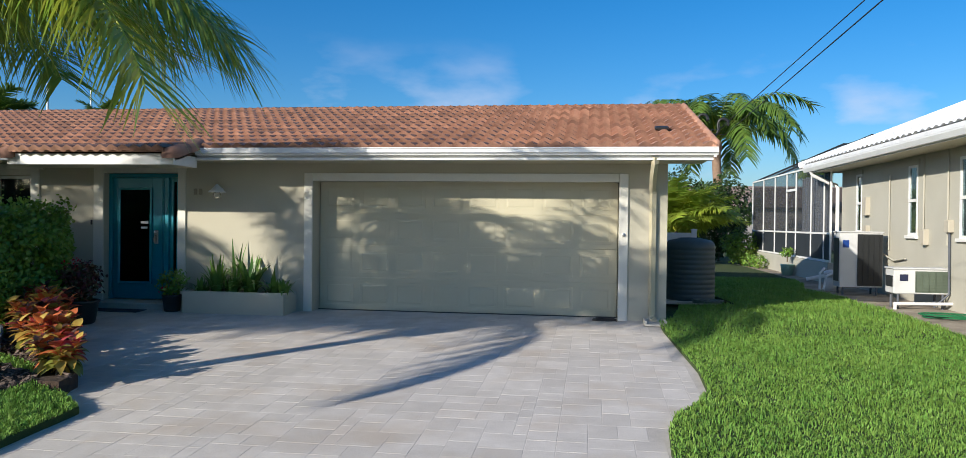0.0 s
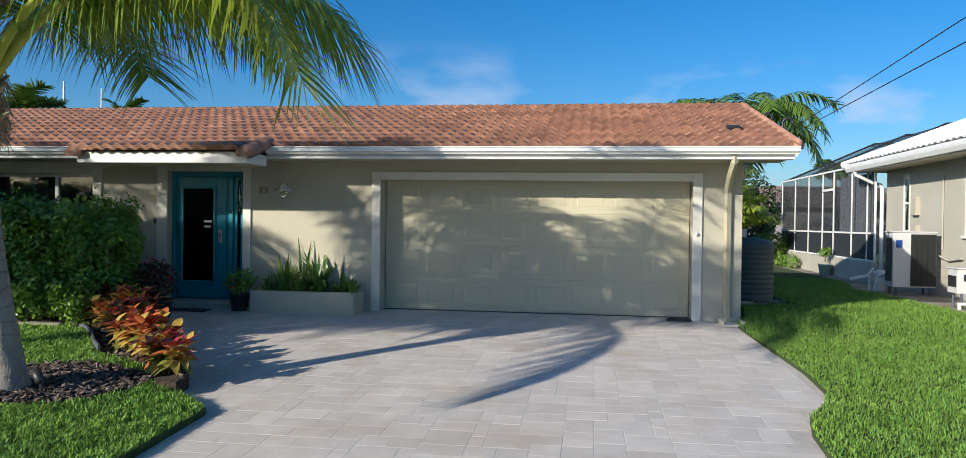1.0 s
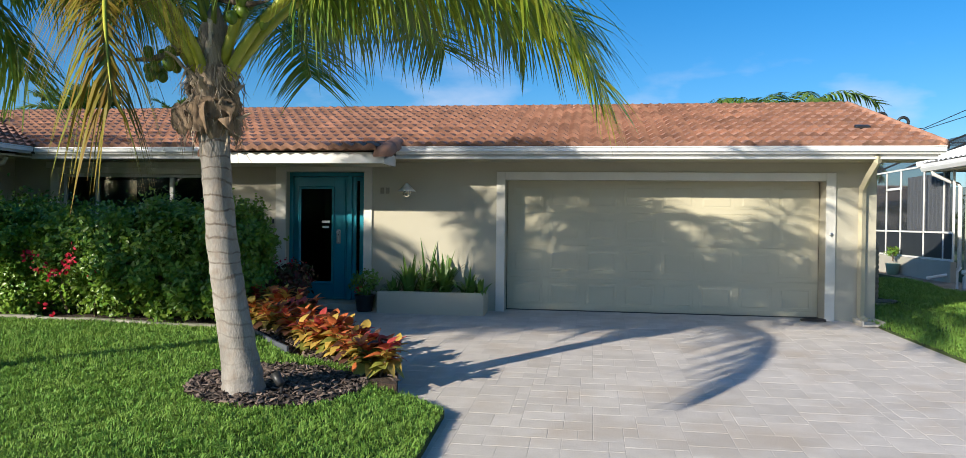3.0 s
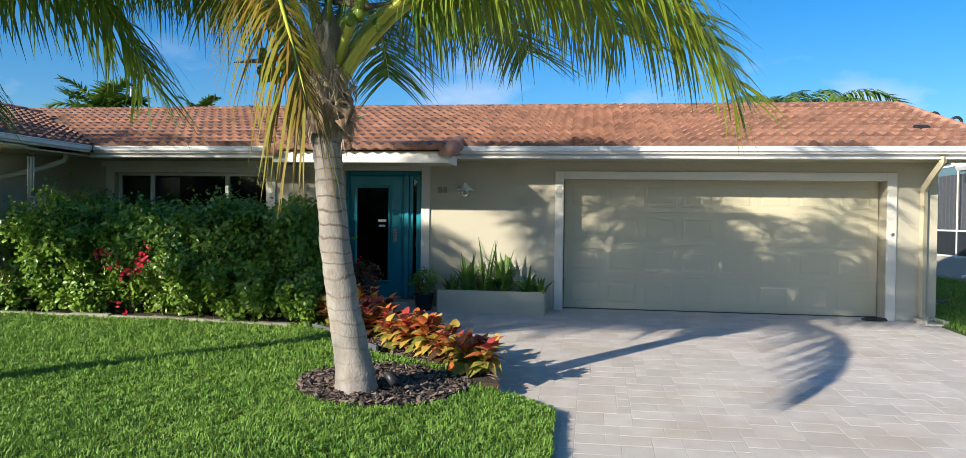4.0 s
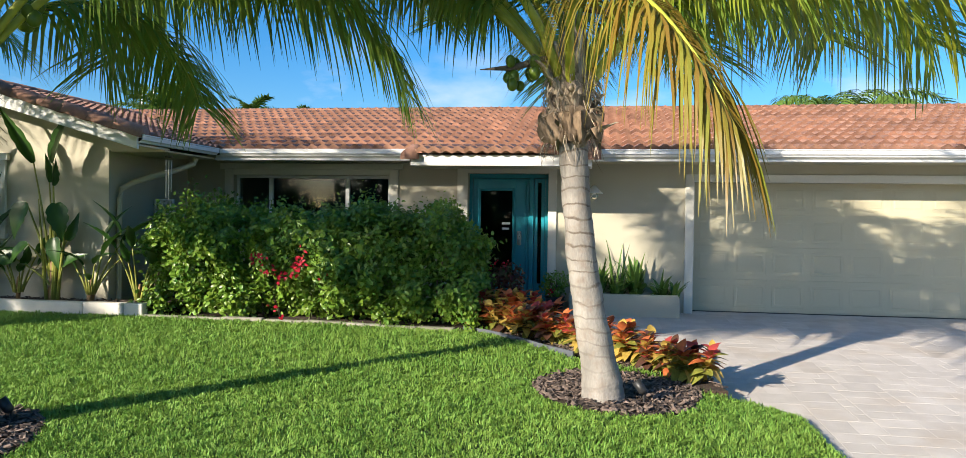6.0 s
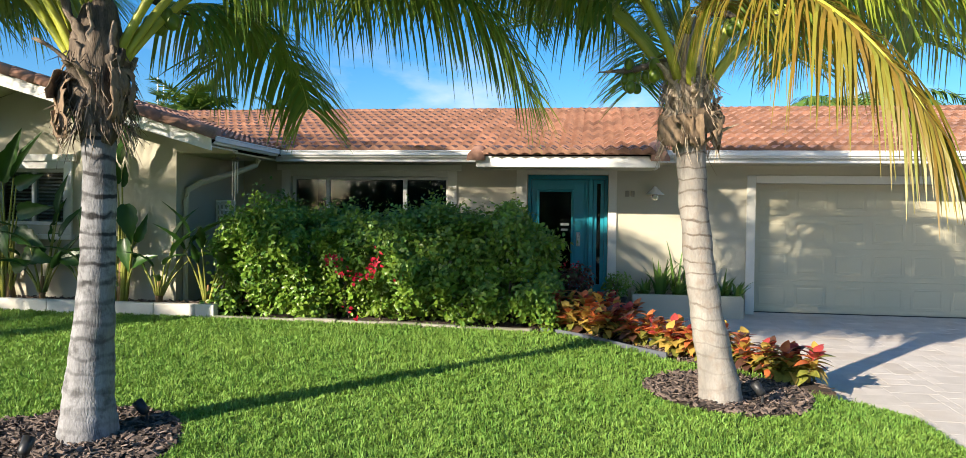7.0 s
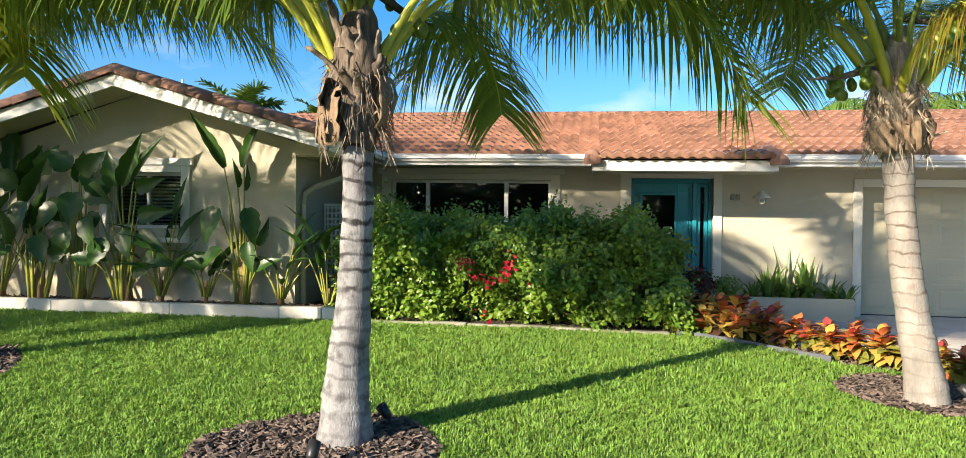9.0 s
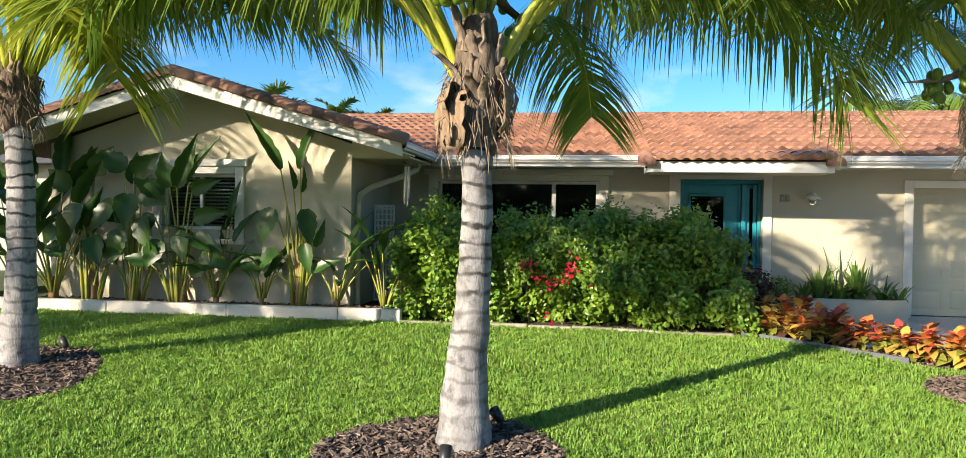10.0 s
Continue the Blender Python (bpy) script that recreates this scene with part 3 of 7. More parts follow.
# roof decks under the tiles
bm = bmesh.new()
prism([(EAVE_Y, EAVE_Z - 0.05), (RIDGE_Y, RIDGE_Z - 0.05), (2 * RIDGE_Y - EAVE_Y, EAVE_Z - 0.05), (2 * RIDGE_Y - EAVE_Y, EAVE_Z - 0.12), (RIDGE_Y, RIDGE_Z - 0.14), (EAVE_Y, EAVE_Z - 0.12)], "x", -14.4, 6.32, bm)
deck_y = -1.325
prism([(deck_y, roof_z(deck_y) - 0.05), (EAVE_Y + 0.3, roof_z(EAVE_Y + 0.3) - 0.06), (EAVE_Y + 0.3, roof_z(EAVE_Y + 0.3) - 0.12), (deck_y, roof_z(deck_y) - 0.11)], "x", -4.24, -1.50, bm)
roof = part("main_roof", bm, FELT, house, "clay tile main roof")
bm = bmesh.new()
hw = 3.42
prism([(WX - hw, wing_z(WX - hw) - 0.05), (WX, WZ - 0.05), (WX + hw, wing_z(WX + hw) - 0.05), (WX + hw, wing_z(WX + hw) - 0.11), (WX, WZ - 0.13), (WX - hw, wing_z(WX - hw) - 0.11)], "y", WFRONT + 0.03, 2.6, bm)
wing_roof = part("wing_roof", bm, FELT, house, "clay tile gable roof of the wing")
# soffits
part("soffit", boxes((-7.7, 6.25, EAVE_Y + 0.10, 0.0, 2.40, 2.43)), CREAM, house)
part("porch_soffit", boxes((-4.18, -1.56, -1.33, EAVE_Y + 0.10, 2.27, 2.295)), CREAM, house)
part("wing_soffit", boxes((-8.62, -7.72, -2.16, -0.7, 2.405, 2.43)), CREAM, house)
bm = bmesh.new()
prism([(-8.62, 2.43), (-7.72, 2.405), (-7.72, wing_z(-7.72) - 0.14), (-8.62, wing_z(-8.62) - 0.14)], "y", -2.2, -2.165, bm)
part("eave_return", bm, CREAM, house)
# fascia boards
part("porch_fascia", boxes((-4.22, -1.50, -1.375, -1.335, 2.275, 2.44), bevel=0.004), WHITE, house)
part("porch_side_fascia", boxes((-1.54, -1.50, -1.335, -0.70, 2.275, 2.44), bevel=0.004), WHITE, house)
part("porch_side_fascia", boxes((-4.22, -4.18, -1.335, -0.70, 2.275, 2.44), bevel=0.004), WHITE, house)
part("eave_fascia", boxes((-1.49, 6.30, EAVE_Y + 0.06, EAVE_Y + 0.10, 2.39, 2.56), (-1.49, 6.30, EAVE_Y + 0.02, EAVE_Y + 0.058, 2.395, 2.425)), WHITE, house)
part("eave_fascia", boxes((-7.7, -4.23, EAVE_Y + 0.06, EAVE_Y + 0.10, 2.39, 2.56), (-7.7, -4.23, EAVE_Y + 0.02, EAVE_Y + 0.058, 2.395, 2.425)), WHITE, house)


def gutter_bm(a, b, side):
    """A K-style gutter along x (side 'x') or along y, front towards -y or +x."""
    prof = [(0.0, 0.062), (-0.08, 0.062), (-0.086, 0.078), (-0.10, 0.092), (-0.118, 0.098), (-0.12, 0.150), (-0.132, 0.158), (-0.130, 0.172), (-0.115, 0.172), (-0.108, 0.150), (-0.106, 0.104), (-0.075, 0.075), (-0.012, 0.075), (-0.012, 0.16), (0.0, 0.16)]
    bm = bmesh.new()
    if side == "x":
        prism([(EAVE_Y + 0.06 + u, 2.40 + v) for u, v in prof], "x", a, b, bm)
    else:
        prism([(-7.70 - u, 2.405 + v) for u, v in prof], "y", a, b, bm)
    return bm


part("gutter", gutter_bm(-1.47, 6.36, "x"), GUTTER, house, "white aluminium gutter")
part("gutter", gutter_bm(-7.58, -4.25, "x"), GUTTER, house, "white aluminium gutter")
part("gutter", gutter_bm(WFRONT + 0.02, EAVE_Y - 0.07, "y"), GUTTER, house, "white aluminium gutter")
# gable rake boards of the wing
for s in (-1, 1):
    bm = bmesh.new()
    xe = WX + s * hw
    prism([(WX, WZ - 0.205), (WX, WZ - 0.03), (xe, wing_z(xe) - 0.03), (xe, wing_z(xe) - 0.205)], "y", WFRONT, WFRONT + 0.04, bm)
    part("rake_board", bm, WHITE, house)
bm = bmesh.new()
prism([(WX - hw, wing_z(WX - hw) - 0.16), (WX, WZ - 0.16), (WX + hw, wing_z(WX + hw) - 0.16), (WX + hw, wing_z(WX + hw) - 0.135), (WX, WZ - 0.135), (WX - hw, wing_z(WX - hw) - 0.135)], "y", WFRONT + 0.045, -2.2, bm)
part("gable_soffit", bm, CREAM, house)
bm = bmesh.new()
prism([(EAVE_Y - 0.02, EAVE_Z - 0.17), (EAVE_Y - 0.02, EAVE_Z - 0.03), (RIDGE_Y, RIDGE_Z - 0.03), (RIDGE_Y, RIDGE_Z - 0.19)], "x", 6.30, 6.335, bm)
part("rake_board", bm, WHITE, house)
bm = bmesh.new()
prism([(0.0, 2.4), (7.2, 2.4), (RIDGE_Y, RIDGE_Z - 0.16)], "x", 5.5, 5.75, bm)
part("gable_end_wall", bm, STUCCO, house)


TW, TX = 0.36, 0.362


def tile_mesh(name="roof_tile"):
    """One low wavy clay tile of two rolls: u across, v up the slope, closed in front."""
    ln, n = TX + 0.06, 12
    wave = [0.046 * (0.5 + 0.5 * math.cos(2 * math.pi * k / 6.0 + math.pi)) ** 0.8 for k in range(n + 1)]
    us = [TW * (k / n - 0.5) for k in range(n + 1)]
    vs = [(u, 0.0, h + 0.064) for u, h in zip(us, wave)] + [(u, ln, h * 0.92 - 0.002) for u, h in zip(us, wave)]
    vs += [(u, 0.0, h + 0.064) for u, h in zip(us, wave)] + [(u, 0.022, h * 0.8 - 0.010) for u, h in zip(us, wave)]
    m = n + 1
    fs = [(i, i + 1, m + i + 1, m + i) for i in range(n)] + [(3 * m + i, 3 * m + i + 1, 2 * m + i + 1, 2 * m + i) for i in range(n)]
    return mesh_of(name, vs, fs, TILE, True)


TILE_ME = tile_mesh()
TILE_V = np.array([v.co[:] for v in TILE_ME.vertices])
TILE_F = [tuple(p.vertices) for p in TILE_ME.polygons]
LEAN = math.atan(SLOPE)
rnd = random.Random(4)
spots = []
rows = int((RIDGE_Y - EAVE_Y) / math.cos(LEAN) / TX) + 1
for r in range(-2, rows):
    s = r * TX
    y = EAVE_Y - 0.03 + s * math.cos(LEAN)
    for c in range(58):
        x = 6.16 - c * TW
        if y > RIDGE_Y - 0.02:
            continue
        if r < 0 and not -4.15 < x < -1.55:
            continue
        if x < -7.6 and wing_z(x) > roof_z(y) - 0.02 and x > -14.3:
            continue
        spots.append((x, y, roof_z(y) + (0.0, 0.065, 0.105)[max(0, -r)]))
near, far = [p for p in spots if -3.6 < p[0] < 3.9 and p[1] < 2.9], [p for p in spots if not (-3.6 < p[0] < 3.9 and p[1] < 2.9)]
near, far = near[:300], far + near[300:]


def tile_pose(p, turn=0.0):
    return (Matrix.Translation((p[0], p[1], p[2] - 0.045 + rnd.uniform(-0.002, 0.002))) @ Matrix.Rotation(turn, 4, "Z")
            @ Matrix.Rotation(LEAN + rnd.uniform(-0.006, 0.006), 4, "X") @ Matrix.Rotation(rnd.uniform(-0.006, 0.006), 4, "Z"))


def joined(name, mats, verts, faces, material, parent, kind="stuff", label="", smooth=False):
    """Many alike pieces as one mesh."""
    V = np.concatenate([(np.c_[verts, np.ones(len(verts))] @ np.array(m).T)[:, :3] for m in mats])
    F = [tuple(i + k * len(verts) for i in f) for k in range(len(mats)) for f in faces]
    ob = new(name, mesh_of(name, V, F, material, smooth))
    ob.parent = parent
    return tagged(ob, label, kind=kind)


joined("roof_tile_field", [tile_pose(p) for p in far], TILE_V, TILE_F, TILE, roof, smooth=True)
wing_spots = []
for s in (-1, 1):
    for r in range(int(3.45 / math.cos(LEAN) / TX) + 1):
        d = hw + 0.03 - r * TX * math.cos(LEAN)
        if d < 0.12:
            continue
        for c in range(16):
            y = WFRONT + 0.26 + c * TW
            x = WX + s * d
            if y > 2.6 or (wing_z(x) < roof_z(y) + 0.0 and y > EAVE_Y):
                continue
            wing_spots.append(tile_pose((x, y, wing_z(x)), s * math.pi / 2))
joined("roof_tile_field", wing_spots, TILE_V, TILE_F, TILE, wing_roof, smooth=True)


def barrel_mesh(name, r, ln):
    vs, fs = [], []
    for v, k in ((0.0, 1.05), (ln, 0.95)):
        for i in range(9):
            a = math.pi * (i / 8) * 1.1 - 0.05 * math.pi
            vs.append((r * k * math.cos(a), v, r * k * math.sin(a)))
    for i in range(8):
        fs.append((i, i + 1, 10 + i, 9 + i))
    fs.append(tuple(range(8, -1, -1)))
    return mesh_of(name, vs, fs, TILE, True)


CAP = barrel_mesh("ridge_cap", 0.10, 0.42)
for k in range(52):
    ob = new("ridge_cap", CAP)
    ob.parent = roof
    ob.matrix_basis = Matrix.Translation((6.34 - k * 0.375, RIDGE_Y + rnd.uniform(-0.006, 0.006), RIDGE_Z - 0.062 + rnd.uniform(-0.003, 0.003))) @ Matrix.Rotation(radians(90), 4, "Z") @ Matrix.Rotation(0.02, 4, "X")
RAKE = barrel_mesh("rake_tile", 0.132, 0.43)
for s in (-1, 1):
    for k in range(9):
        d = 3.46 - 0.385 * k
        ob = new("rake_tile", RAKE)
        ob.parent = wing_roof
        d_up = math.copysign(1, -s)
        ob.matrix_basis = Matrix.Translation((WX + s * d, WFRONT + 0.062, wing_z(WX + s * d) - 0.012)) @ Matrix.Rotation(radians(-90) * d_up, 4, "Z") @ Matrix.Rotation(LEAN + 0.045, 4, "X")
for k in range(14):
    ob = new("ridge_cap", CAP)
    ob.parent = wing_roof
    ob.matrix_basis = Matrix.Translation((WX, WFRONT + 0.02 + k * 0.375, WZ - 0.02)) @ Matrix.Rotation(0.02, 4, "X")
for k in range(11):
    ob = new("rake_tile", RAKE)
    ob.parent = roof
    y = EAVE_Y - 0.02 + 0.385 * k * math.cos(LEAN)
    ob.matrix_basis = Matrix.Translation((6.34, y, roof_z(y) - 0.045)) @ Matrix.Rotation(LEAN + 0.02, 4, "X") @ Matrix.Diagonal((0.5, 1, 0.9, 1))
for x, count in ((-4.22, 1), (-1.50, 2)):
    for k in range(count):
        ob = new("rake_tile", RAKE)
        ob.parent = roof
        y = -1.46 + 0.40 * k
        ob.matrix_basis = Matrix.Translation((x, y, roof_z(y) - 0.02)) @ Matrix.Rotation(LEAN + 0.02, 4, "X")

part("eave_closure", boxes((-1.46, 6.30, EAVE_Y - 0.015, EAVE_Y + 0.02, 2.555, 2.615)), TILE, house, "clay eave closure strip")
part("eave_closure", boxes((-4.14, -1.56, -1.432, -1.378, roof_z(-1.44) + 0.05, roof_z(-1.44) + 0.10)), TILE, house, "clay eave closure strip")
part("eave_closure", boxes((-7.6, -4.26, EAVE_Y - 0.015, EAVE_Y + 0.02, 2.555, 2.615)), TILE, house, "clay eave closure strip")

# garage surround and door
part("garage_trim", boxes((-0.005, G0 + 0.005, -0.035, 0.0, 0.0, GT + 0.125), bevel=0.005), TRIM, house, "off-white painted surround")
part("garage_trim", boxes((G1 - 0.005, 5.165, -0.035, 0.0, -0.02, GT + 0.125), bevel=0.005), TRIM, house, "off-white painted surround")
part("garage_trim", boxes((G0 + 0.006, G1 - 0.006, -0.033, 0.0, GT, GT + 0.125), bevel=0.005), TRIM, house, "off-white painted surround")
garage = part("garage_door", boxes((G0 + 0.01, G1 - 0.01, 0.345, 0.37, 0.012, GT + 0.1)), DOORPAINT, house, "cream sectional garage door with raised panels")
RH = GT / 4
for r in range(4):
    bm = boxes((G0 + 0.012, G1 - 0.012, 0.318, 0.344, 0.014 + r * RH + 0.0005, 0.014 + (r + 1) * RH - 0.0005), bevel=0.0022)
    section = sub("door_section", bm, DOORPAINT, garage)
CW = (G1 - G0 - 0.10) / 8
bm = bmesh.new()
PX, PZ = CW - 0.10, RH - 0.16
ring = [(-PX / 2, -PZ / 2), (PX / 2, -PZ / 2), (PX / 2, PZ / 2), (-PX / 2, PZ / 2)]
loops = []
for inset, y in ((0.0, 0.3185), (0.008, 0.3225), (0.03, 0.3225), (0.055, 0.3165)):
    loops.append([bm.verts.new((x - math.copysign(inset, x), y - 0.318, z - math.copysign(inset, z))) for x, z in ring])
for a, b in zip(loops, loops[1:]):
    for k in range(4):
        bm.faces.new((a[k], a[(k + 1) % 4], b[(k + 1) % 4], b[k]))
bm.faces.new(loops[-1])
panel_me = bpy.data.meshes.new("raised_panel")
for f in bm.faces:
    f.normal_flip()
bmesh.ops.recalc_face_normals(bm, faces=bm.faces[:])
bm.to_mesh(panel_me)
bm.free()
panel_me.materials.append(DOORPAINT)
for r in range(4):
    for c in range(8):
        ob = new("raised_panel", panel_me)
        ob.parent = garage
        ob.location = (G0 + 0.05 + CW * (c + 0.5), 0.3175 - 0.0015, 0.014 + RH * (r + 0.5))
sub("weather_strip", boxes((G0, G1, 0.30, 0.345, -0.006, 0.014)), BLACK, garage, "black rubber bottom seal")

# downspout at the garage corner
bm = tube([(5.50, -0.74, 2.44), (5.50, -0.72, 2.36), (5.50, -0.40, 2.18), (5.52, -0.10, 2.02), (5.53, -0.055, 1.94), (5.53, -0.055, 0.12), (5.54, -0.10, 0.06), (5.56, -0.18, 0.045)], 0.052, 4)
part("downspout", bm, CREAM, house, "cream downspout")
bm = tube([(-7.82, -1.15, 2.40), (-7.86, -1.15, 2.30), (-8.05, -1.35, 2.18), (-8.42, -1.85, 1.98), (-8.55, -2.00, 1.86), (-8.56, -2.02, 1.70), (-8.56, -2.02, 0.2)], 0.045, 8)
part("downspout", bm, CREAM, house, "cream downspout")

# front door
part("door_trim", boxes((-3.74, D0, -0.03, 0.0, 0.05, DT + 0.09), bevel=0.004), TRIM, house)
part("door_trim", boxes((D1, -2.07, -0.03, 0.0, 0.05, DT + 0.09), bevel=0.004), TRIM, house)
part("door_trim", boxes((D0 + 0.002, D1 - 0.002, -0.028, 0.0, DT, DT + 0.09), bevel=0.004), TRIM, house)
part("door_step", boxes((D0 - 0.16, D1 + 0.10, -0.36, 0.36, -0.05, 0.09), bevel=0.012), CONCRETE, house, "low concrete door step")
fd = part("front_door", boxes((D0 + 0.06, D1 - 0.06, 0.12, 0.26, DT - 0.07, DT - 0.005), bevel=0.004), TEAL, house, "teal painted entrance door with a glazed panel and side light")
for a, b in ((D0 + 0.005, D0 + 0.06), (-2.53, -2.46), (D1 - 0.06, D1 - 0.005)):
    sub("jamb", boxes((a, b, 0.12, 0.26, 0.10, DT - (0.005 if a != -2.53 else 0.07)), bevel=0.004), TEAL, fd)
L0, L1 = D0 + 0.065, -2.535
sub("door_leaf", boxes((L0, L0 + 0.09, 0.165, 0.21, 0.105, DT - 0.075), (L1 - 0.245, L1, 0.165, 0.21, 0.105, DT - 0.075), (L0 + 0.09, L1 - 0.245, 0.165, 0.21, 0.105, 0.36), (L0 + 0.09, L1 - 0.245, 0.165, 0.21, DT - 0.24, DT - 0.075), bevel=0.003), TEAL, fd)
for w, y in ((0.045, 0.142), (0.026, 0.130)):
    P0, P1X = L0 + 0.088, L1 - 0.243
    sub("glazing_bead", boxes((P0, P0 + w, y, 0.166, 0.358, DT - 0.238), (P1X - w, P1X, y, 0.166, 0.358, DT - 0.238), (P0 + w, P1X - w, y + 0.002, 0.166, 0.358, 0.358 + w), (P0 + w, P1X - w, y + 0.002, 0.166, DT - 0.238 - w, DT - 0.238), bevel=0.008), TEAL, fd)
sub("door_pane", boxes((L0 + 0.11, L1 - 0.265, 0.180, 0.188, 0.38, DT - 0.26)), PANE, fd)
for x in (L1 - 0.035, L1 - 0.06):
    sub("flute", boxes((x - 0.008, x + 0.008, 0.152, 0.166, 0.16, DT - 0.12), bevel=0.005), TEAL, fd)
sub("door_sticker", boxes((-2.99, -2.88, 0.172, 0.179, 1.30, 1.335)), WHITE, fd, "small white notice on the glass")
sub("door_sticker", boxes((-3.0, -2.86, 0.170, 0.179, 1.385, 1.425), bevel=0.003), WHITE, fd, "white notice on the door glass")
S0, S1 = -2.455, D1 - 0.065
sub("side_light_frame", boxes((S0, S0 + 0.06, 0.16, 0.21, 0.105, DT - 0.075), (S1 - 0.06, S1, 0.16, 0.21, 0.105, DT - 0.075), (S0 + 0.06, S1 - 0.06, 0.16, 0.21, 0.105, 0.40), (S0 + 0.06, S1 - 0.06, 0.16, 0.21, DT - 0.14, DT - 0.075), bevel=0.004), TEAL, fd)
sub("side_light_pane", boxes((S0 + 0.04, S1 - 0.04, 0.180, 0.187, 0.39, DT - 0.13)), PANE, fd)
bm = boxes((-2.735, -2.665, 0.150, 0.165, 1.04, 1.28), bevel=0.01)
lathe([(0.0305, -0.0), (0.033, 0.01), (0.028, 0.03), (0.012, 0.034)], 14, bm, (-2.70, 0.135, 1.225))
tube([(-2.70, 0.15, 1.19), (-2.70, 0.10, 1.18), (-2.70, 0.085, 1.14), (-2.70, 0.10, 1.07), (-2.70, 0.15, 1.055)], 0.011, 8, True, bm)
sub("door_handle", bm, METAL, fd, "brushed nickel handle set with a deadbolt")

# picture window
win = part("picture_window", boxes((W0, W0 + 0.05, 0.10, 0.18, WB, WT), (W1 - 0.05, W1, 0.10, 0.18, WB, WT), (W0 + 0.05, W1 - 0.05, 0.10, 0.18, WT - 0.05, WT), (W0 + 0.05, W1 - 0.05, 0.10, 0.18, WB, WB + 0.05), bevel=0.004), WHITE, house, "wide white-framed picture window in three lights")
for x in (-7.10, -5.70):
    sub("mullion", boxes((x - 0.035, x + 0.035, 0.105, 0.175, WB + 0.05, WT - 0.05), bevel=0.004), WHITE, win)
for a, b in ((W0 + 0.05, -7.135), (-7.065, -5.735), (-5.665, W1 - 0.05)):
    sub("pane", boxes((a, b, 0.135, 0.142, WB + 0.05, WT - 0.05)), PANE, win)
part("window_trim", boxes((W0 - 0.16, W0, -0.035, 0.0, WB - 0.12, WT + 0.10), bevel=0.004), TRIM, house)
part("window_trim", boxes((W1, W1 + 0.16, -0.035, 0.0, WB - 0.12, WT + 0.10), bevel=0.004), TRIM, house)
part("window_trim", boxes((W0 - 0.24, W1 + 0.24, -0.05, 0.0, WT + 0.101, WT + 0.20), bevel=0.006), TRIM, house)
part("window_trim", boxes((W0 + 0.002, W1 - 0.002, -0.033, 0.0, WT, WT + 0.10), bevel=0.004), TRIM, house)
# wing window with blinds
ww = part("wing_window", boxes((-11.66, -11.61, -2.12, -2.02, 1.30, 2.16), (-10.50, -10.45, -2.12, -2.02, 1.30, 2.16), (-11.61, -10.50, -2.12, -2.02, 2.11, 2.16), (-11.61, -10.50, -2.12, -2.02, 1.30, 1.35), (-11.08, -11.03, -2.12, -2.02, 1.35, 2.11), bevel=0.004), WHITE, house, "white-framed window with lowered slat blinds")
for a, b in ((-11.61, -11.08), (-11.03, -10.50)):
    sub("pane", boxes((a, b, -2.075, -2.068, 1.35, 2.11)), PANE, ww)
slat = mesh_of("slat", [(-0.575, -0.022, -0.012), (0.575, -0.022, -0.012), (0.575, 0.022, 0.012), (-0.575, 0.022, 0.012), (-0.575, -0.021, -0.015), (0.575, -0.021, -0.015), (0.575, 0.023, 0.009), (-0.575, 0.023, 0.009)], [(0, 1, 2, 3), (7, 6, 5, 4), (0, 4, 5, 1), (2, 6, 7, 3)], WHITE)
for k in range(14):
    ob = new("slat", slat)
    ob.parent = ww
    ob.location = (-11.055, -1.96, 1.37 + k * 0.055)
part("wing_window_trim", boxes((-11.80, -11.66, -2.24, -2.2, 1.16, 2.27), bevel=0.005), WHITE, house)
part("wing_window_trim", boxes((-10.45, -10.31, -2.24, -2.2, 1.16, 2.27), bevel=0.005), WHITE, house)
part("wing_window_trim", boxes((-11.658, -10.452, -2.238, -2.2, 2.16, 2.27), bevel=0.005), WHITE, house)
part("wing_window_trim", boxes((-11.86, -10.25, -2.27, -2.2, 2.271, 2.38), bevel=0.008), WHITE, house)
part("wing_window_sill", boxes((-11.83, -10.28, -2.28, -2.2, 1.08, 1.16), bevel=0.008), WHITE, house)


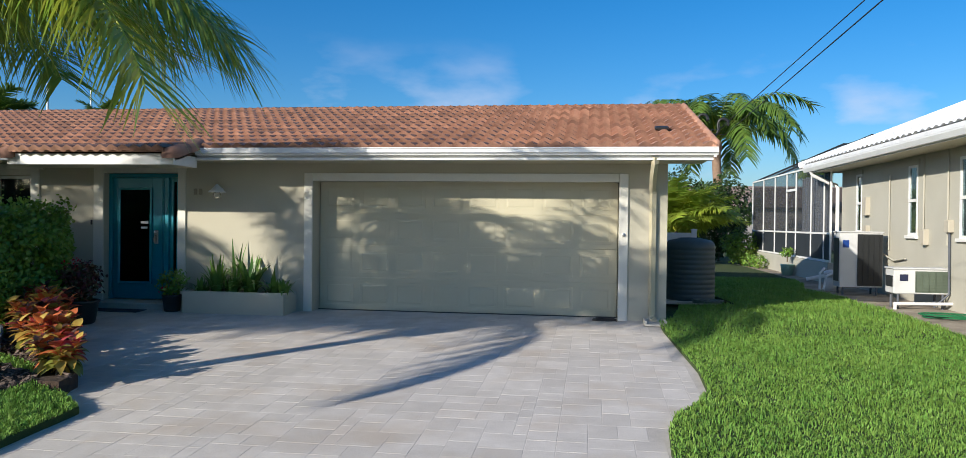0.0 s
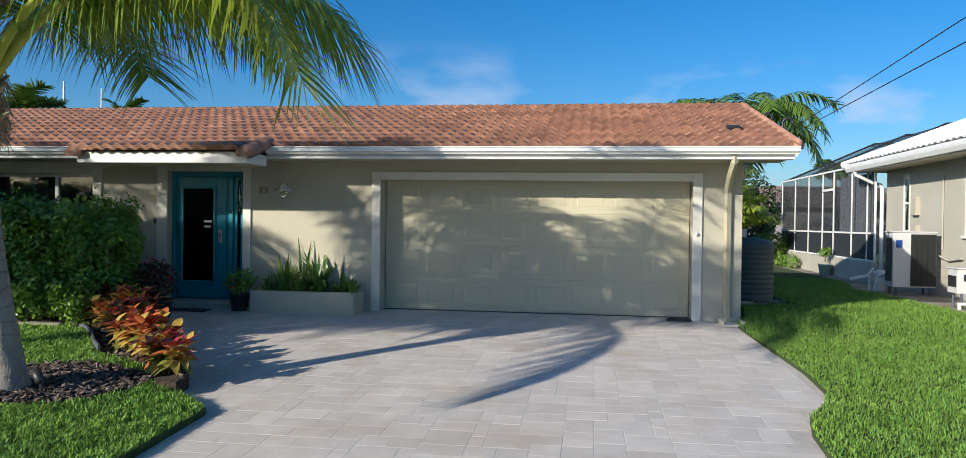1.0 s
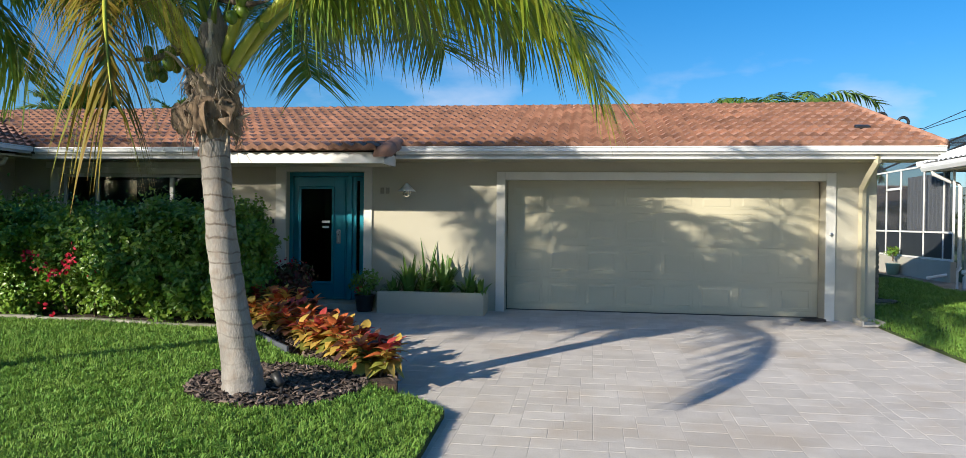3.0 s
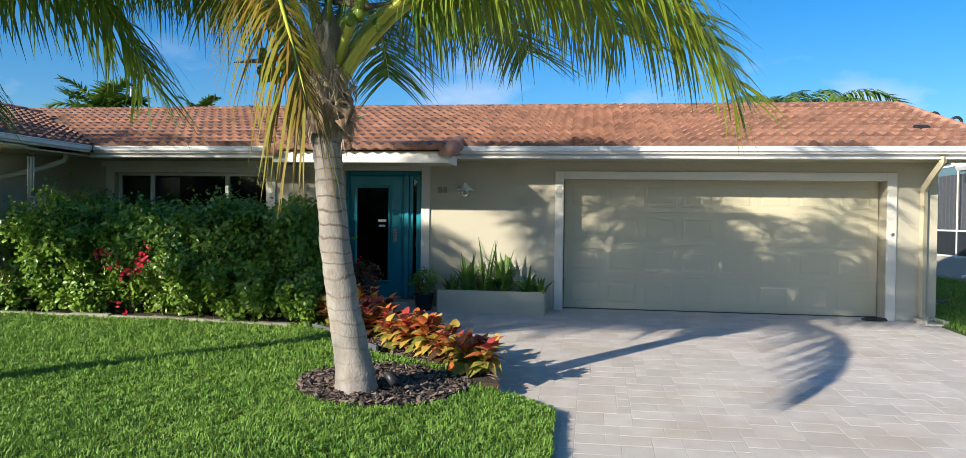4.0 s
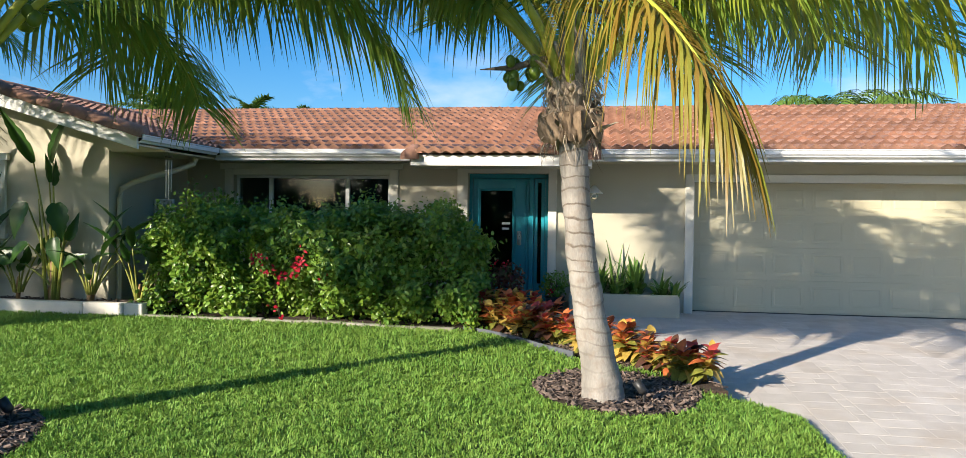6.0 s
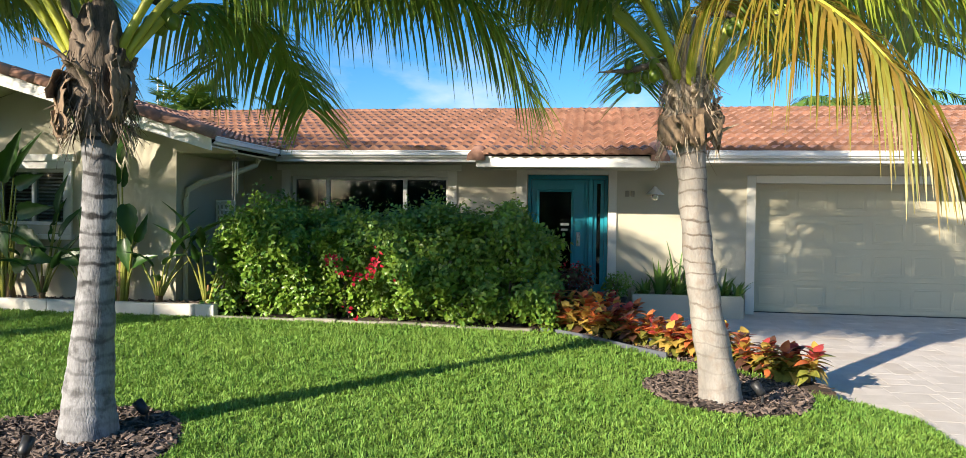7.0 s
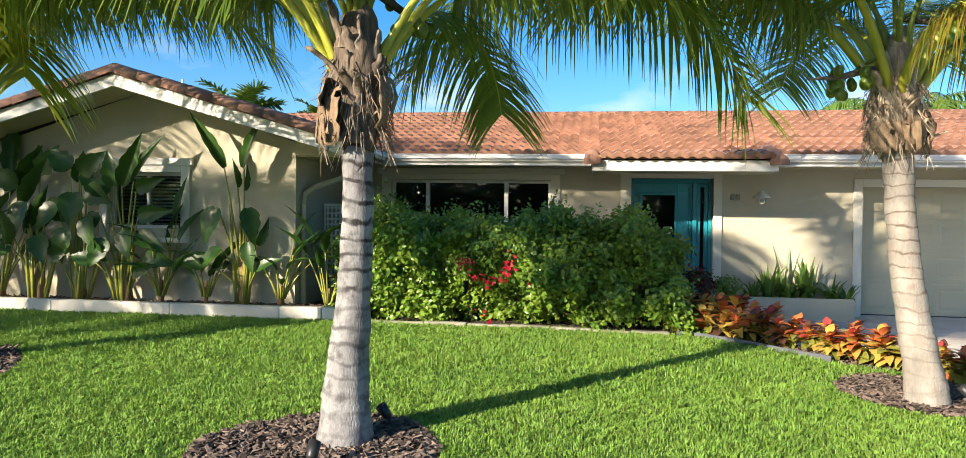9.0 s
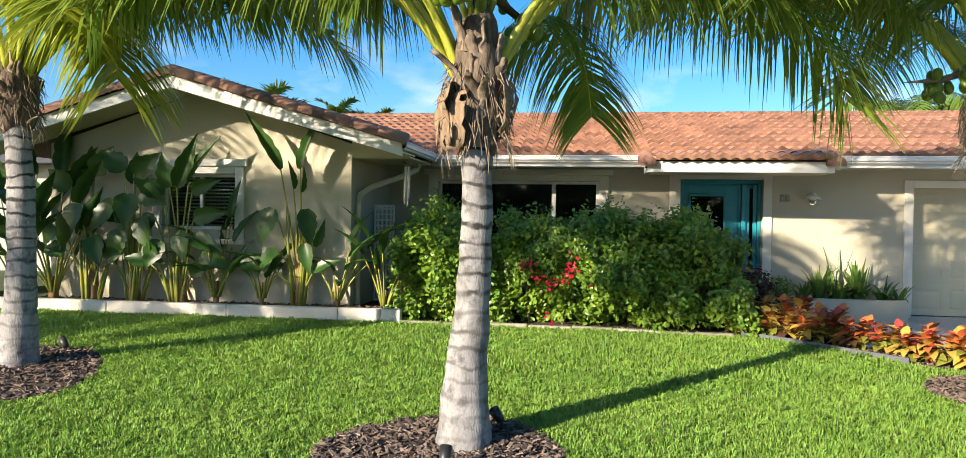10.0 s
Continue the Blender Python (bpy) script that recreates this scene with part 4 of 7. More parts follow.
# ---- palms ----
def frond_arrays(base, azim, elev, length, droop, hang=0.5, leaf_len=0.62, n=62, roll=0.0, width=0.030, seed=0, start=0.2, sweep=0.0, curl=1.2):
    """The points of a feather palm frond: its rachis and its leaflets. Angles in degrees."""
    r = random.Random(seed)
    pts, p = [], Vector(base)
    a, e = radians(azim), radians(elev)
    steps = 24
    for i in range(steps + 1):
        s = i / steps
        pts.append(p.copy())
        ee = e - radians(droop) * s ** curl
        aa = a + radians(sweep) * s
        p = p + Vector((math.cos(aa) * math.cos(ee), math.sin(aa) * math.cos(ee), math.sin(ee))) * (length / steps)
    V, F = [], []
    for side in (-1, 1):
        for k in range(n):
            s = start + (1 - start) * (k + r.uniform(0.1, 0.9)) / n
            f = s * steps
            i = min(int(f), steps - 1)
            q = pts[i].lerp(pts[i + 1], f - i)
            d = (pts[i + 1] - pts[i]).normalized()
            out = d.cross(Vector((0, 0, 1)))
            out = Vector((1, 0, 0)) if out.length < 1e-3 else out.normalized()
            up = out.cross(d)
            rr = radians(roll) + r.uniform(-0.3, 0.3)
            lat = (out * math.cos(rr) + up * math.sin(rr)) * side
            t = (s - start) / (1 - start)
            ln = leaf_len * (0.58 + 0.56 * math.sin(math.pi * min(1, t * 0.76 + 0.14))) * r.uniform(0.82, 1.1)
            fwd = 0.35 + 0.75 * t * t
            dr = (lat * (1.0 + 0.3 * t if hang < 1.8 else r.uniform(0.25, 0.95)) + d * fwd + up * 0.2).normalized()
            w = width * r.uniform(0.8, 1.15)
            h = hang * r.uniform(0.75, 1.3) * (1.0 - (0.82 if hang < 1.8 else 0.2) * t ** 1.5)
            c = q.copy()
            prev = None
            segs = 4
            for j in range(segs + 1):
                u = j / segs
                ww = w * (1.0, 1.15, 0.95, 0.62, 0.06)[j]
                dd = (dr + Vector((0, 0, -1)) * h * (0.25 + 2.3 * u)).normalized()
                wide = d - dd * d.dot(dd)
                wide = wide.normalized() if wide.length > 1e-3 else up
                V += [c - wide * ww / 2, c + wide * ww / 2]
                m = len(V)
                if prev is not None:
                    F.append((prev - 2, prev - 1, m - 1, m - 2))
                prev = m
                c = c + dd * (ln / segs)
    return pts, V, F


t = bmesh.new()
bmesh.ops.create_uvsphere(t, u_segments=12, v_segments=8, radius=0.047)
NUT = bpy.data.meshes.new("coconut")
t.to_mesh(NUT)
t.free()
NUT.polygons.foreach_set("use_smooth", [True] * len(NUT.polygons))
NUT.materials.append(COCONUT)


SHEATH = surf("dry_sheath", (0.32, 0.225, 0.14), (0.14, 0.092, 0.058), scale=26, fine=120, rough=0.9, bump=0.6, stretch=(1, 1, 0.3))


def palm(name, trunk, radii, label, fronds, top, seed, nuts=(), boots=True, skirt=(), bark=None, husk=None, stout=0.031):
    """A coconut palm: ringed trunk, fibrous boots, a crown of feather fronds, nuts."""
    base = Vector(trunk[0])
    tree = thing(name, base, label, "palm tree", "coconut palms")
    inv = Matrix.Translation(-base)
    r = random.Random(seed)
    fibre_mat, boot_mat = husk or (FIBRE, DEADLEAF)
    # trunk with ring scars
    pts, rs = [], []
    n = 90
    for i in range(n + 1):
        f = i / n * (len(trunk) - 1)
        k = min(int(f), len(trunk) - 2)
        u = f - k
        p = Vector(trunk[k]).lerp(Vector(trunk[k + 1]), u)
        rad = radii[k] * (1 - u) + radii[k + 1] * u
        z = p.z
        ph = (z / 0.105 + 0.6 * math.sin(z * 2.7 + seed) + 0.22 * math.sin(z * 9)) % 1.0
        rad *= 1.0 + 0.026 * (1 - ph) - (0.035 if ph < 0.12 else 0.0) + r.uniform(-0.008, 0.008)
        pts.append(p)
        rs.append(rad)
    bm = tube(pts, rs, 22)
    for v in bm.verts:
        v.co += Vector((noise.noise(v.co * 6 + Vector((seed, 0, 0))), noise.noise(v.co * 6 + Vector((0, seed, 9))), 0)) * 0.012
    bm.transform(inv)
    sub("trunk", bm, bark or TRUNK, tree, smooth=True)
    c = Vector(top)
    if boots:
        # swollen fibrous crown shaft with old leaf bases
        bm = lathe([(0.115, -0.52), (0.155, -0.42), (0.19, -0.22), (0.19, 0.0), (0.16, 0.2), (0.11, 0.4), (0.04, 0.6)], 20)
        for v in bm.verts:
            v.co += noise.noise_vector(v.co * 7 + Vector((seed, seed, 0))) * 0.07
        bm.transform(Matrix.Translation(c - base))
        sub("crown_fibre", bm, fibre_mat, tree, "brown fibrous leaf sheaths", smooth=True)
        for k in range(34):
            bm = bmesh.new()
            a = k * 2.4 + r.uniform(-0.3, 0.3)
            z0 = -0.52 + 0.021 * k + r.uniform(-0.04, 0.04)
            o = Vector((math.cos(a), math.sin(a), 0))
            t = Vector((-o.y, o.x, 0))
            ln, w = r.uniform(0.16, 0.36), r.uniform(0.035, 0.085)
            flare = r.uniform(0.02, 0.32) if k % 5 else r.uniform(0.4, 0.8)
            rows = []
            for i in range(6):
                u = i / 5
                p = c - base + o * (0.12 + 0.06 * min(1, (z0 + 0.52) / 0.25) + flare * ln * u * u + 0.02 * u) + Vector((0, 0, z0 + ln * u * (1 - 0.35 * flare * u)))
                ww = w * (1.0 - 0.78 * u ** 0.8)
                row = []
                for q in (-1, -0.5, 0, 0.5, 1):
                    pp = p + t * ww * q - o * 0.035 * q * q * (1 - u)
                    pp += noise.noise_vector(pp * 14 + Vector((k, 0, 0))) * 0.034
                    row.append((pp, pp - o * (0.022 + 0.01 * u)))
                rows.append([(bm.verts.new(f), bm.verts.new(b)) for f, b in row])
            for A, B in zip(rows, rows[1:]):
                for m in range(4):
                    bm.faces.new((A[m][0], A[m + 1][0], B[m + 1][0], B[m][0]))
                    bm.faces.new((A[m + 1][1], A[m][1], B[m][1], B[m + 1][1]))
                bm.faces.new((A[0][1], A[0][0], B[0][0], B[0][1]))
                bm.faces.new((A[4][0], A[4][1], B[4][1], B[4][0]))
            for m in range(4):
                bm.faces.new((rows[-1][m][0], rows[-1][m + 1][0], rows[-1][m + 1][1], rows[-1][m][1]))
            sub("leaf_boot", bm, boot_mat, tree, smooth=True)
        bm = bmesh.new()
        # hanging dead sheath cloth
        for k in range(240):
            a = r.uniform(0, 6.28)
            o = Vector((math.cos(a), math.sin(a), 0))
            p = c - base + o * 0.20 + Vector((0, 0, r.uniform(-0.45, 0.12)))
            ln = r.uniform(0.06, 0.30)
            tube([p, p + o * 0.05 + Vector((0, 0, -ln * 0.5)), p + o * r.uniform(0.0, 0.1) + Vector((r.uniform(-0.06, 0.06), r.uniform(-0.06, 0.06), -ln))], [0.006, 0.004, 0.001], 3, True, bm)
        bmesh.ops.recalc_face_normals(bm, faces=bm.faces[:])
        tagged(sub("sheath_fibre", bm, boot_mat, tree, "hanging brown fibre strands"), "hanging brown fibre strands", kind="stuff")
        for az, dz, ln, wd in skirt:
            o = Vector((math.cos(radians(az)), math.sin(radians(az)), 0))
            t = Vector((-o.y, o.x, 0))
            g = bmesh.new()
            cols, rws, grid = 12, 14, []
            for i in range(rws):
                u = i / (rws - 1)
                line = []
                for j in range(cols):
                    w = j / (cols - 1) - 0.5
                    tear = 1.0 + 0.35 * noise.noise(Vector((j * 0.9, az, 3)))
                    q = c - base + Vector((0, 0, dz)) + o * (0.12 + 0.13 * math.sin(u * 2.2)) + t * w * wd * (0.55 + 0.7 * math.sin(u * 2.4)) + Vector((0, 0, 0.10 * math.sin(u * 3) - ln * tear * u * u))
                    q += noise.noise_vector(q * 7 + Vector((az, 0, 0))) * 0.05 * u + noise.noise_vector(q * 22) * 0.03 * u
                    line.append(g.verts.new(q))
                grid.append(line)
            for i in range(rws - 1):
                for j in range(cols - 1):
                    if i > 5 and noise.noise(Vector((j * 1.7, i * 0.35, az))) > 0.42 - 0.035 * (i - 5):
                        continue
                    g.faces.new((grid[i][j], grid[i][j + 1], grid[i + 1][j + 1], grid[i + 1][j]))
            bmesh.ops.delete(g, geom=[v for v in g.verts if not v.link_faces], context="VERTS")
            bmesh.ops.solidify(g, geom=g.faces[:], thickness=0.006)
            sub("dead_sheath", g, SHEATH, tree, "dry brown leaf sheath hanging down", smooth=True)
    for i, fr in enumerate(fronds):
        az, el, ln, dr, hg, ll, roll, yellow = fr[:8]
        sw = fr[8] if len(fr) > 8 else 0.0
        cu = fr[9] if len(fr) > 9 else 1.2
        late = i > 11
        st = 0.16 if late else 0.25
        o = Vector((math.cos(radians(az)), math.sin(radians(az)), 0)) * (0.06 if late else 0.12)
        pts, V, F = frond_arrays(c + o + Vector((0, 0, 0.25 + 0.01 * i if late else 0.014 * i - 0.05)), az, el, ln, dr, hg, ll, int((34 if yellow == 1 else 32 if yellow else 33) * max(ln, 3.2)), roll, 0.018 if yellow == 1 else 0.019 if late else 0.023, seed * 100 + i, st, sw, cu)
        k = len(pts)
        bm = tube([p - base for p in pts], [(0.022 if late else stout) * (1 - j / (k - 1)) ** 1.0 + 0.003 for j in range(k)], 7)
        fo = sub("frond_stem", bm, PETIOLE_GREEN if late else PETIOLE, tree, smooth=True)
        lf = new("leaf_blade", mesh_of("leaf_blade", [v - base for v in V], F, (PALMLEAF, PALMYELLOW, PALMLIME)[yellow]))
        lf.parent = fo
        tagged(lf, kind="stuff")
    for az, dz, cnt in nuts:
        h = Vector((math.cos(radians(az)), math.sin(radians(az)), 0))
        root = c - base + Vector((0, 0, dz + 0.16))
        sub("fruit_stalk", tube([root, root + h * 0.16 + Vector((0, 0, 0.06)), root + h * 0.34 + Vector((0, 0, -0.04)), root + h * 0.52 + Vector((0, 0, -0.20))], [0.020, 0.017, 0.013, 0.006], 7), PETIOLE_GREEN, tree, "green fruit stalk", smooth=True)
        sub("spathe", tube([root, root + h * 0.25 + Vector((0, 0, -0.05)), root + h * 0.50 + Vector((0, 0, -0.12)), root + h * 0.78 + Vector((0, 0, -0.14))], [0.014, 0.032, 0.028, 0.004], 8), DEADLEAF, tree, "dry brown flower sheath", smooth=True)
        for k in range(cnt):
            a = radians(az) + r.uniform(-0.32, 0.32)
            q = c - base + Vector((math.cos(a) * r.uniform(0.30, 0.56), math.sin(a) * r.uniform(0.30, 0.56), dz + r.uniform(-0.11, 0.10)))
            o = new("coconut", NUT)
            o.parent = tree
            o.matrix_basis = Matrix.Translation(q) @ Matrix.Rotation(r.uniform(-0.5, 0.5), 4, "X") @ Matrix.Diagonal((1, 1, 1.25, 1)) @ Matrix.Scale(r.uniform(0.8, 1.15), 4)
    return tree


# azimuth, elevation, length, droop, hang, leaflet length, roll, yellowing
P1 = [(346.6, 59.7, 4.02, 131.6, 1.15, 0.85, 8, 2, -1.1, 1.0), (10, 58, 3.6, 114, 1.3, 1.2, 0, 0), (266.1, 62.6, 3.3, 126.0, 1.9, 0.82, 0, 1, 50.5, 0.65), (184, 58, 3.3, 96, 1.2, 0.9, 0, 0), (181, 58, 5.2, 128, 1.3, 0.95, 0, 0), (160, 62, 3.6, 94, 1.2, 0.9, 0, 0),
      (222, 64, 3.4, 120, 1.1, 0.9, 0, 0), (60, 60, 3.4, 106, 1.1, 0.95, 0, 0), (95, 56, 3.3, 106, 1.1, 0.95, 0, 0), (125, 66, 3.2, 100, 0.9, 0.7, 0, 0), (35, 60, 3.6, 110, 1.2, 1.1, 0, 0), (338, 68, 3.6, 120, 1.3, 1.15, 0, 0), (172, 74, 3.7, 90, 1.0, 0.9, 0, 0), (146, 66, 3.7, 96, 1.0, 0.9, 0, 0), (240, 78, 3.2, 90, 0.8, 0.8, 0, 0), (20, 74, 3.6, 100, 0.9, 0.85, 0, 0), (300, 72, 3.2, 76, 0.8, 0.9, 0, 0), (255, 62, 2.9, 74, 0.7, 0.9, 0, 0), (110, 62, 3.0, 80, 0.8, 0.9, 0, 0)]
palm("palm_tree", [(-1.35, -6.10, -0.06), (-1.39, -6.10, 0.25), (-1.48, -6.10, 0.70), (-1.56, -6.10, 1.2), (-1.615, -6.1, 1.72), (-1.645, -6.1, 2.18)], [0.19, 0.155, 0.135, 0.125, 0.12, 0.125], "leaning coconut palm with a ringed grey trunk and yellowing frond", P1, (-1.66, -6.1, 2.62), 3, nuts=((188, 0.12, 17), (330, 0.5, 7)), bark=TRUNK_TAN, husk=(FIBRE_TAN, DEADLEAF_TAN), stout=0.042, skirt=((250, -0.30, 0.20, 0.30), (300, -0.26, 0.22, 0.26), (345, -0.18, 0.34, 0.08)))
P2 = [(196, 60, 3.9, 98, 1.3, 0.95, 0, 0), (187, 64, 4.3, 106, 1.4, 1.0, 0, 0), (171, 66, 4.2, 102, 1.3, 1.0, 0, 0), (206, 68, 4.2, 108, 1.3, 0.95, 0, 0), (38.5, 56.2, 3.97, 135.6, 1.6, 1.0, 0, 0, -32.2, 1.28), (22, 60, 4.0, 94, 1.2, 0.9, 0, 0), (56.8, 65.3, 2.45, 136.8, 1.6, 0.8, 0, 0, 21.7, 0.97), (182, 54, 3.3, 100, 1.4, 0.95, 0, 0), (3, 62, 4.2, 96, 1.3, 1.0, 0, 0), (156, 60, 4.1, 94, 1.3, 1.0, 0, 0), (144, 56, 3.8, 90, 1.2, 0.95, 0, 0), (184, 68, 3.9, 92, 1.0, 0.75, 0, 0), (210, 66, 3.7, 98, 1.1, 0.95, 0, 0),
      (275, 80, 3.2, 70, 0.6, 0.75, 0, 0), (300, 74, 3.5, 95, 0.8, 0.8, 0, 0), (85, 78, 3.4, 84, 0.7, 0.7, 0, 0), (340, 66, 3.7, 112, 1.1, 0.9, 0, 0), (240, 68, 3.4, 105, 0.9, 0.85, 0, 0), (110, 80, 3.2, 60, 0.6, 0.75, 0, 0)] + [(290 + k * 47 % 360, 66 + (k * 7) % 20, 3.5, 70, 0.7, 0.8, 0, 0) for k in range(3)]
palm("palm_tree", [(-5.95, -7.87, -0.13), (-5.955, -7.85, 0.25), (-5.93, -7.85, 0.6), (-5.90, -7.85, 1.0), (-5.88, -7.85, 1.54), (-5.89, -7.85, 2.1)], [0.205, 0.165, 0.14, 0.122, 0.108, 0.108], "upright coconut palm with a ringed pale grey trunk", P2, (-5.89, -7.85, 2.52), 5, nuts=((60, 0.5, 10), (250, 0.55, 8)), skirt=((200, -0.10, 0.40, 0.36), (232, -0.16, 0.34, 0.24), (340, -0.06, 0.34, 0.14)))
P3 = [(350, 64, 4.1, 104, 1.3, 1.0, 0, 0), (357, 62, 4.4, 100, 1.3, 1.0, 0, 0), (338, 72, 4.2, 96, 1.2, 0.95, 0, 0), (28, 66, 4.0, 92, 1.2, 0.95, 0, 0), (10, 58, 4.0, 100, 1.3, 0.95, 0, 0), (337, 66, 2.3, 165, 1.4, 0.95, 0, 2), (20, 56, 3.8, 112, 1.1, 0.95, 0, 0), (180, 55, 3.8, 110, 1.1, 0.9, 0, 0), (318, 66, 2.4, 135, 1.2, 0.8, 0, 2), (205, 62, 3.6, 105, 1.0, 0.9, 0, 0), (270, 76, 3.2, 80, 0.6, 0.75, 0, 0), (300, 68, 3.6, 100, 0.8, 0.8, 0, 0), (60, 64, 3.6, 95, 0.8, 0.85, 0, 0), (100, 66, 3.5, 80, 0.8, 0.8, 0, 0), (140, 64, 3.6, 95, 0.8, 0.8, 0, 0), (0, 72, 3.6, 105, 0.9, 0.85, 0, 0)]
palm("palm_tree", [(-10.84, -6.2, -0.08), (-10.82, -6.2, 0.25), (-10.80, -6.2, 0.6), (-10.79, -6.2, 1.0), (-10.80, -6.2, 1.8), (-10.84, -6.2, 2.4)], [0.22, 0.18, 0.15, 0.135, 0.125, 0.12], "coconut palm with a smooth grey trunk", P3, (-10.86, -6.2, 2.85), 8)

# a palm farther along the lawn, whose crown shades the wing
P4 = [(k * 137.5 % 360, 5 + k * 3.4, 3.9, 70, 1.0, 1.0, 0, 0) for k in range(22)]
palm("palm_tree", [(-17.0, -7.9, -0.13), (-16.98, -7.9, 0.3), (-16.92, -7.9, 1.0), (-16.86, -7.9, 2.0), (-16.8, -7.9, 2.4), (-16.78, -7.9, 2.85)], [0.22, 0.18, 0.15, 0.13, 0.125, 0.12], "coconut palm standing farther along the lawn", P4, (-16.78, -7.9, 3.25), 12)


# ---- planting ----
def fast_mesh(name, V, F, material):
    """A mesh from arrays; F holds rows of equal length."""
    V, F = np.asarray(V, np.float32), np.asarray(F, np.int32)
    me = bpy.data.meshes.new(name)
    me.vertices.add(len(V))
    me.vertices.foreach_set("co", V.ravel())
    k = F.shape[1]
    me.loops.add(F.size)
    me.loops.foreach_set("vertex_index", F.ravel())
    me.polygons.add(len(F))
    me.polygons.foreach_set("loop_start", np.arange(0, F.size, k, dtype=np.int32))
    for m in material if isinstance(material, (list, tuple)) else [material]:
        me.materials.append(m)
    me.update(calc_edges=True)
    me.validate()
    return me


LEAF_T = np.array([(0, 0, 0), (.30, -.40, .10), (.36, 0, 0), (.30, .40, .10), (.70, -.34, .03), (.74, 0, -.04), (.70, .34, .03), (1, 0, -.14)])
LEAF_F = np.array([(0, 1, 2), (0, 2, 3), (1, 4, 5), (1, 5, 2), (2, 5, 6), (2, 6, 3), (4, 7, 5), (5, 7, 6)])


def leaf_cloud(rng, centre, normal, length, width):
    """Leaves at points: each bent along its middle, facing roughly along its normal."""
    n = len(centre)
    nn = normal + rng.normal(0, 0.6, (n, 3))
    nn /= np.linalg.norm(nn, axis=1, keepdims=True)
    d = rng.normal(0, 1, (n, 3)) + np.array([0, 0, -0.25])
    d -= nn * (d * nn).sum(1, keepdims=True)
    d /= np.linalg.norm(d, axis=1, keepdims=True)
    s = np.cross(nn, d)
    L = rng.uniform(*length, (n, 1, 1))
    W = L * rng.uniform(*width, (n, 1, 1))
    T = LEAF_T[None]
    V = centre[:, None] + d[:, None] * T[..., :1] * L + s[:, None] * T[..., 1:2] * W + nn[:, None] * T[..., 2:] * L
    F = LEAF_F[None] + (np.arange(n) * len(LEAF_T))[:, None, None]
    return V.reshape(-1, 3), F.reshape(-1, 3)


def clumps(rng, at, out, per, spread, length, width):
    """Leaves in clumps round points."""
    c = np.repeat(at, per, 0) + rng.normal(0, 1, (len(at) * per, 3)) * spread
    o = np.repeat(out, per, 0)
    return leaf_cloud(rng, c, o, length, width)


# hedge below the picture window
hedge = thing("hedge", (-5.5, -2.0, 0), "dense dark green flowering hedge below the picture window", "hedge")
rng = np.random.default_rng(11)


def hedge_top(x):
    return 1.48 + 0.06 * np.sin(x * 2.3) + 0.08 * np.sin(x * 5.1 + 1) + 0.06 * np.sin(x * 11.7) + 0.04 * np.sin(x * 23.1 + 2) - 0.30 * np.clip((x + 3.6) / 0.75, 0, 1) ** 2 - 0.45 * np.clip((-7.4 - x) / 0.5, 0, 1) ** 2


def hedge_points(n):
    """Points in the outer shell of the hedge, and the way out of it."""
    x = rng.uniform(-7.95, -2.82, n)
    top = hedge_top(x)
    a = rng.uniform(0, 1, n)
    front = a < 0.62
    z = np.where(front, rng.uniform(0.05, 1, n) ** 0.9 * top, top - np.abs(rng.normal(0, 0.07, n)))
    bulge = 0.17 * np.sin(x * 3.1 + z * 2) + 0.15 * np.sin(z * 4.4 + x) + 0.17 * np.sin(x * 8.3 + 2 * np.sin(z * 5)) * np.sin(z * 9 + x * 3)
    yf = -2.55 + bulge + 0.32 * np.clip((z / top - 0.8) / 0.2, 0, 1) ** 2 + 0.5 * np.clip((x + 3.6) / 0.65, 0, 1) ** 2 * np.clip((z - 0.35) / 0.4, 0, 1) - 0.26 * np.clip((x + 4.4) / 0.6, 0, 1) * np.clip((0.85 - z) / 0.4, 0, 1)
    y = np.where(front, yf + np.abs(rng.normal(0, 0.14, n)), rng.uniform(-2.25, -0.75, n))
    out = np.where(front[:, None], np.array([0.05, -0.85, 0.45])[None], np.array([0.0, -0.25, 1.0])[None])
    end = rng.uniform(0, 1, n) < 0.13
    x = np.where(end, -2.80 - np.abs(rng.normal(0, 0.12, n)), x)
    z = np.where(end, rng.uniform(0.1, 1.2, n), z)
    y = np.where(end, rng.uniform(-2.1, -0.9, n), y)
    out = np.where(end[:, None], np.array([0.9, -0.35, 0.3])[None], out)
    # rounded in plan towards the porch
    edge = -2.85 - 0.75 * np.clip((y + 2.1) / 1.2, 0, 1) - 0.12 * np.abs(rng.normal(0, 1, n))
    x = np.minimum(x, edge)
    return np.c_[x, y, z], out


def lumps(p):
    """How far the hedge swells or sinks at points of it, about -1 to 1."""
    x, z = p[:, 0] + 0.15 * np.sin(p[:, 2] * 7), p[:, 2] + 0.12 * np.sin(p[:, 0] * 6)
    return 0.5 * np.sin(x * 13 + 1.3) * np.sin(z * 12 + x * 3) + 0.5 * np.sin(x * 7.3 + 2 * np.sin(z * 3)) * np.sin(z * 8.1 + 0.7)


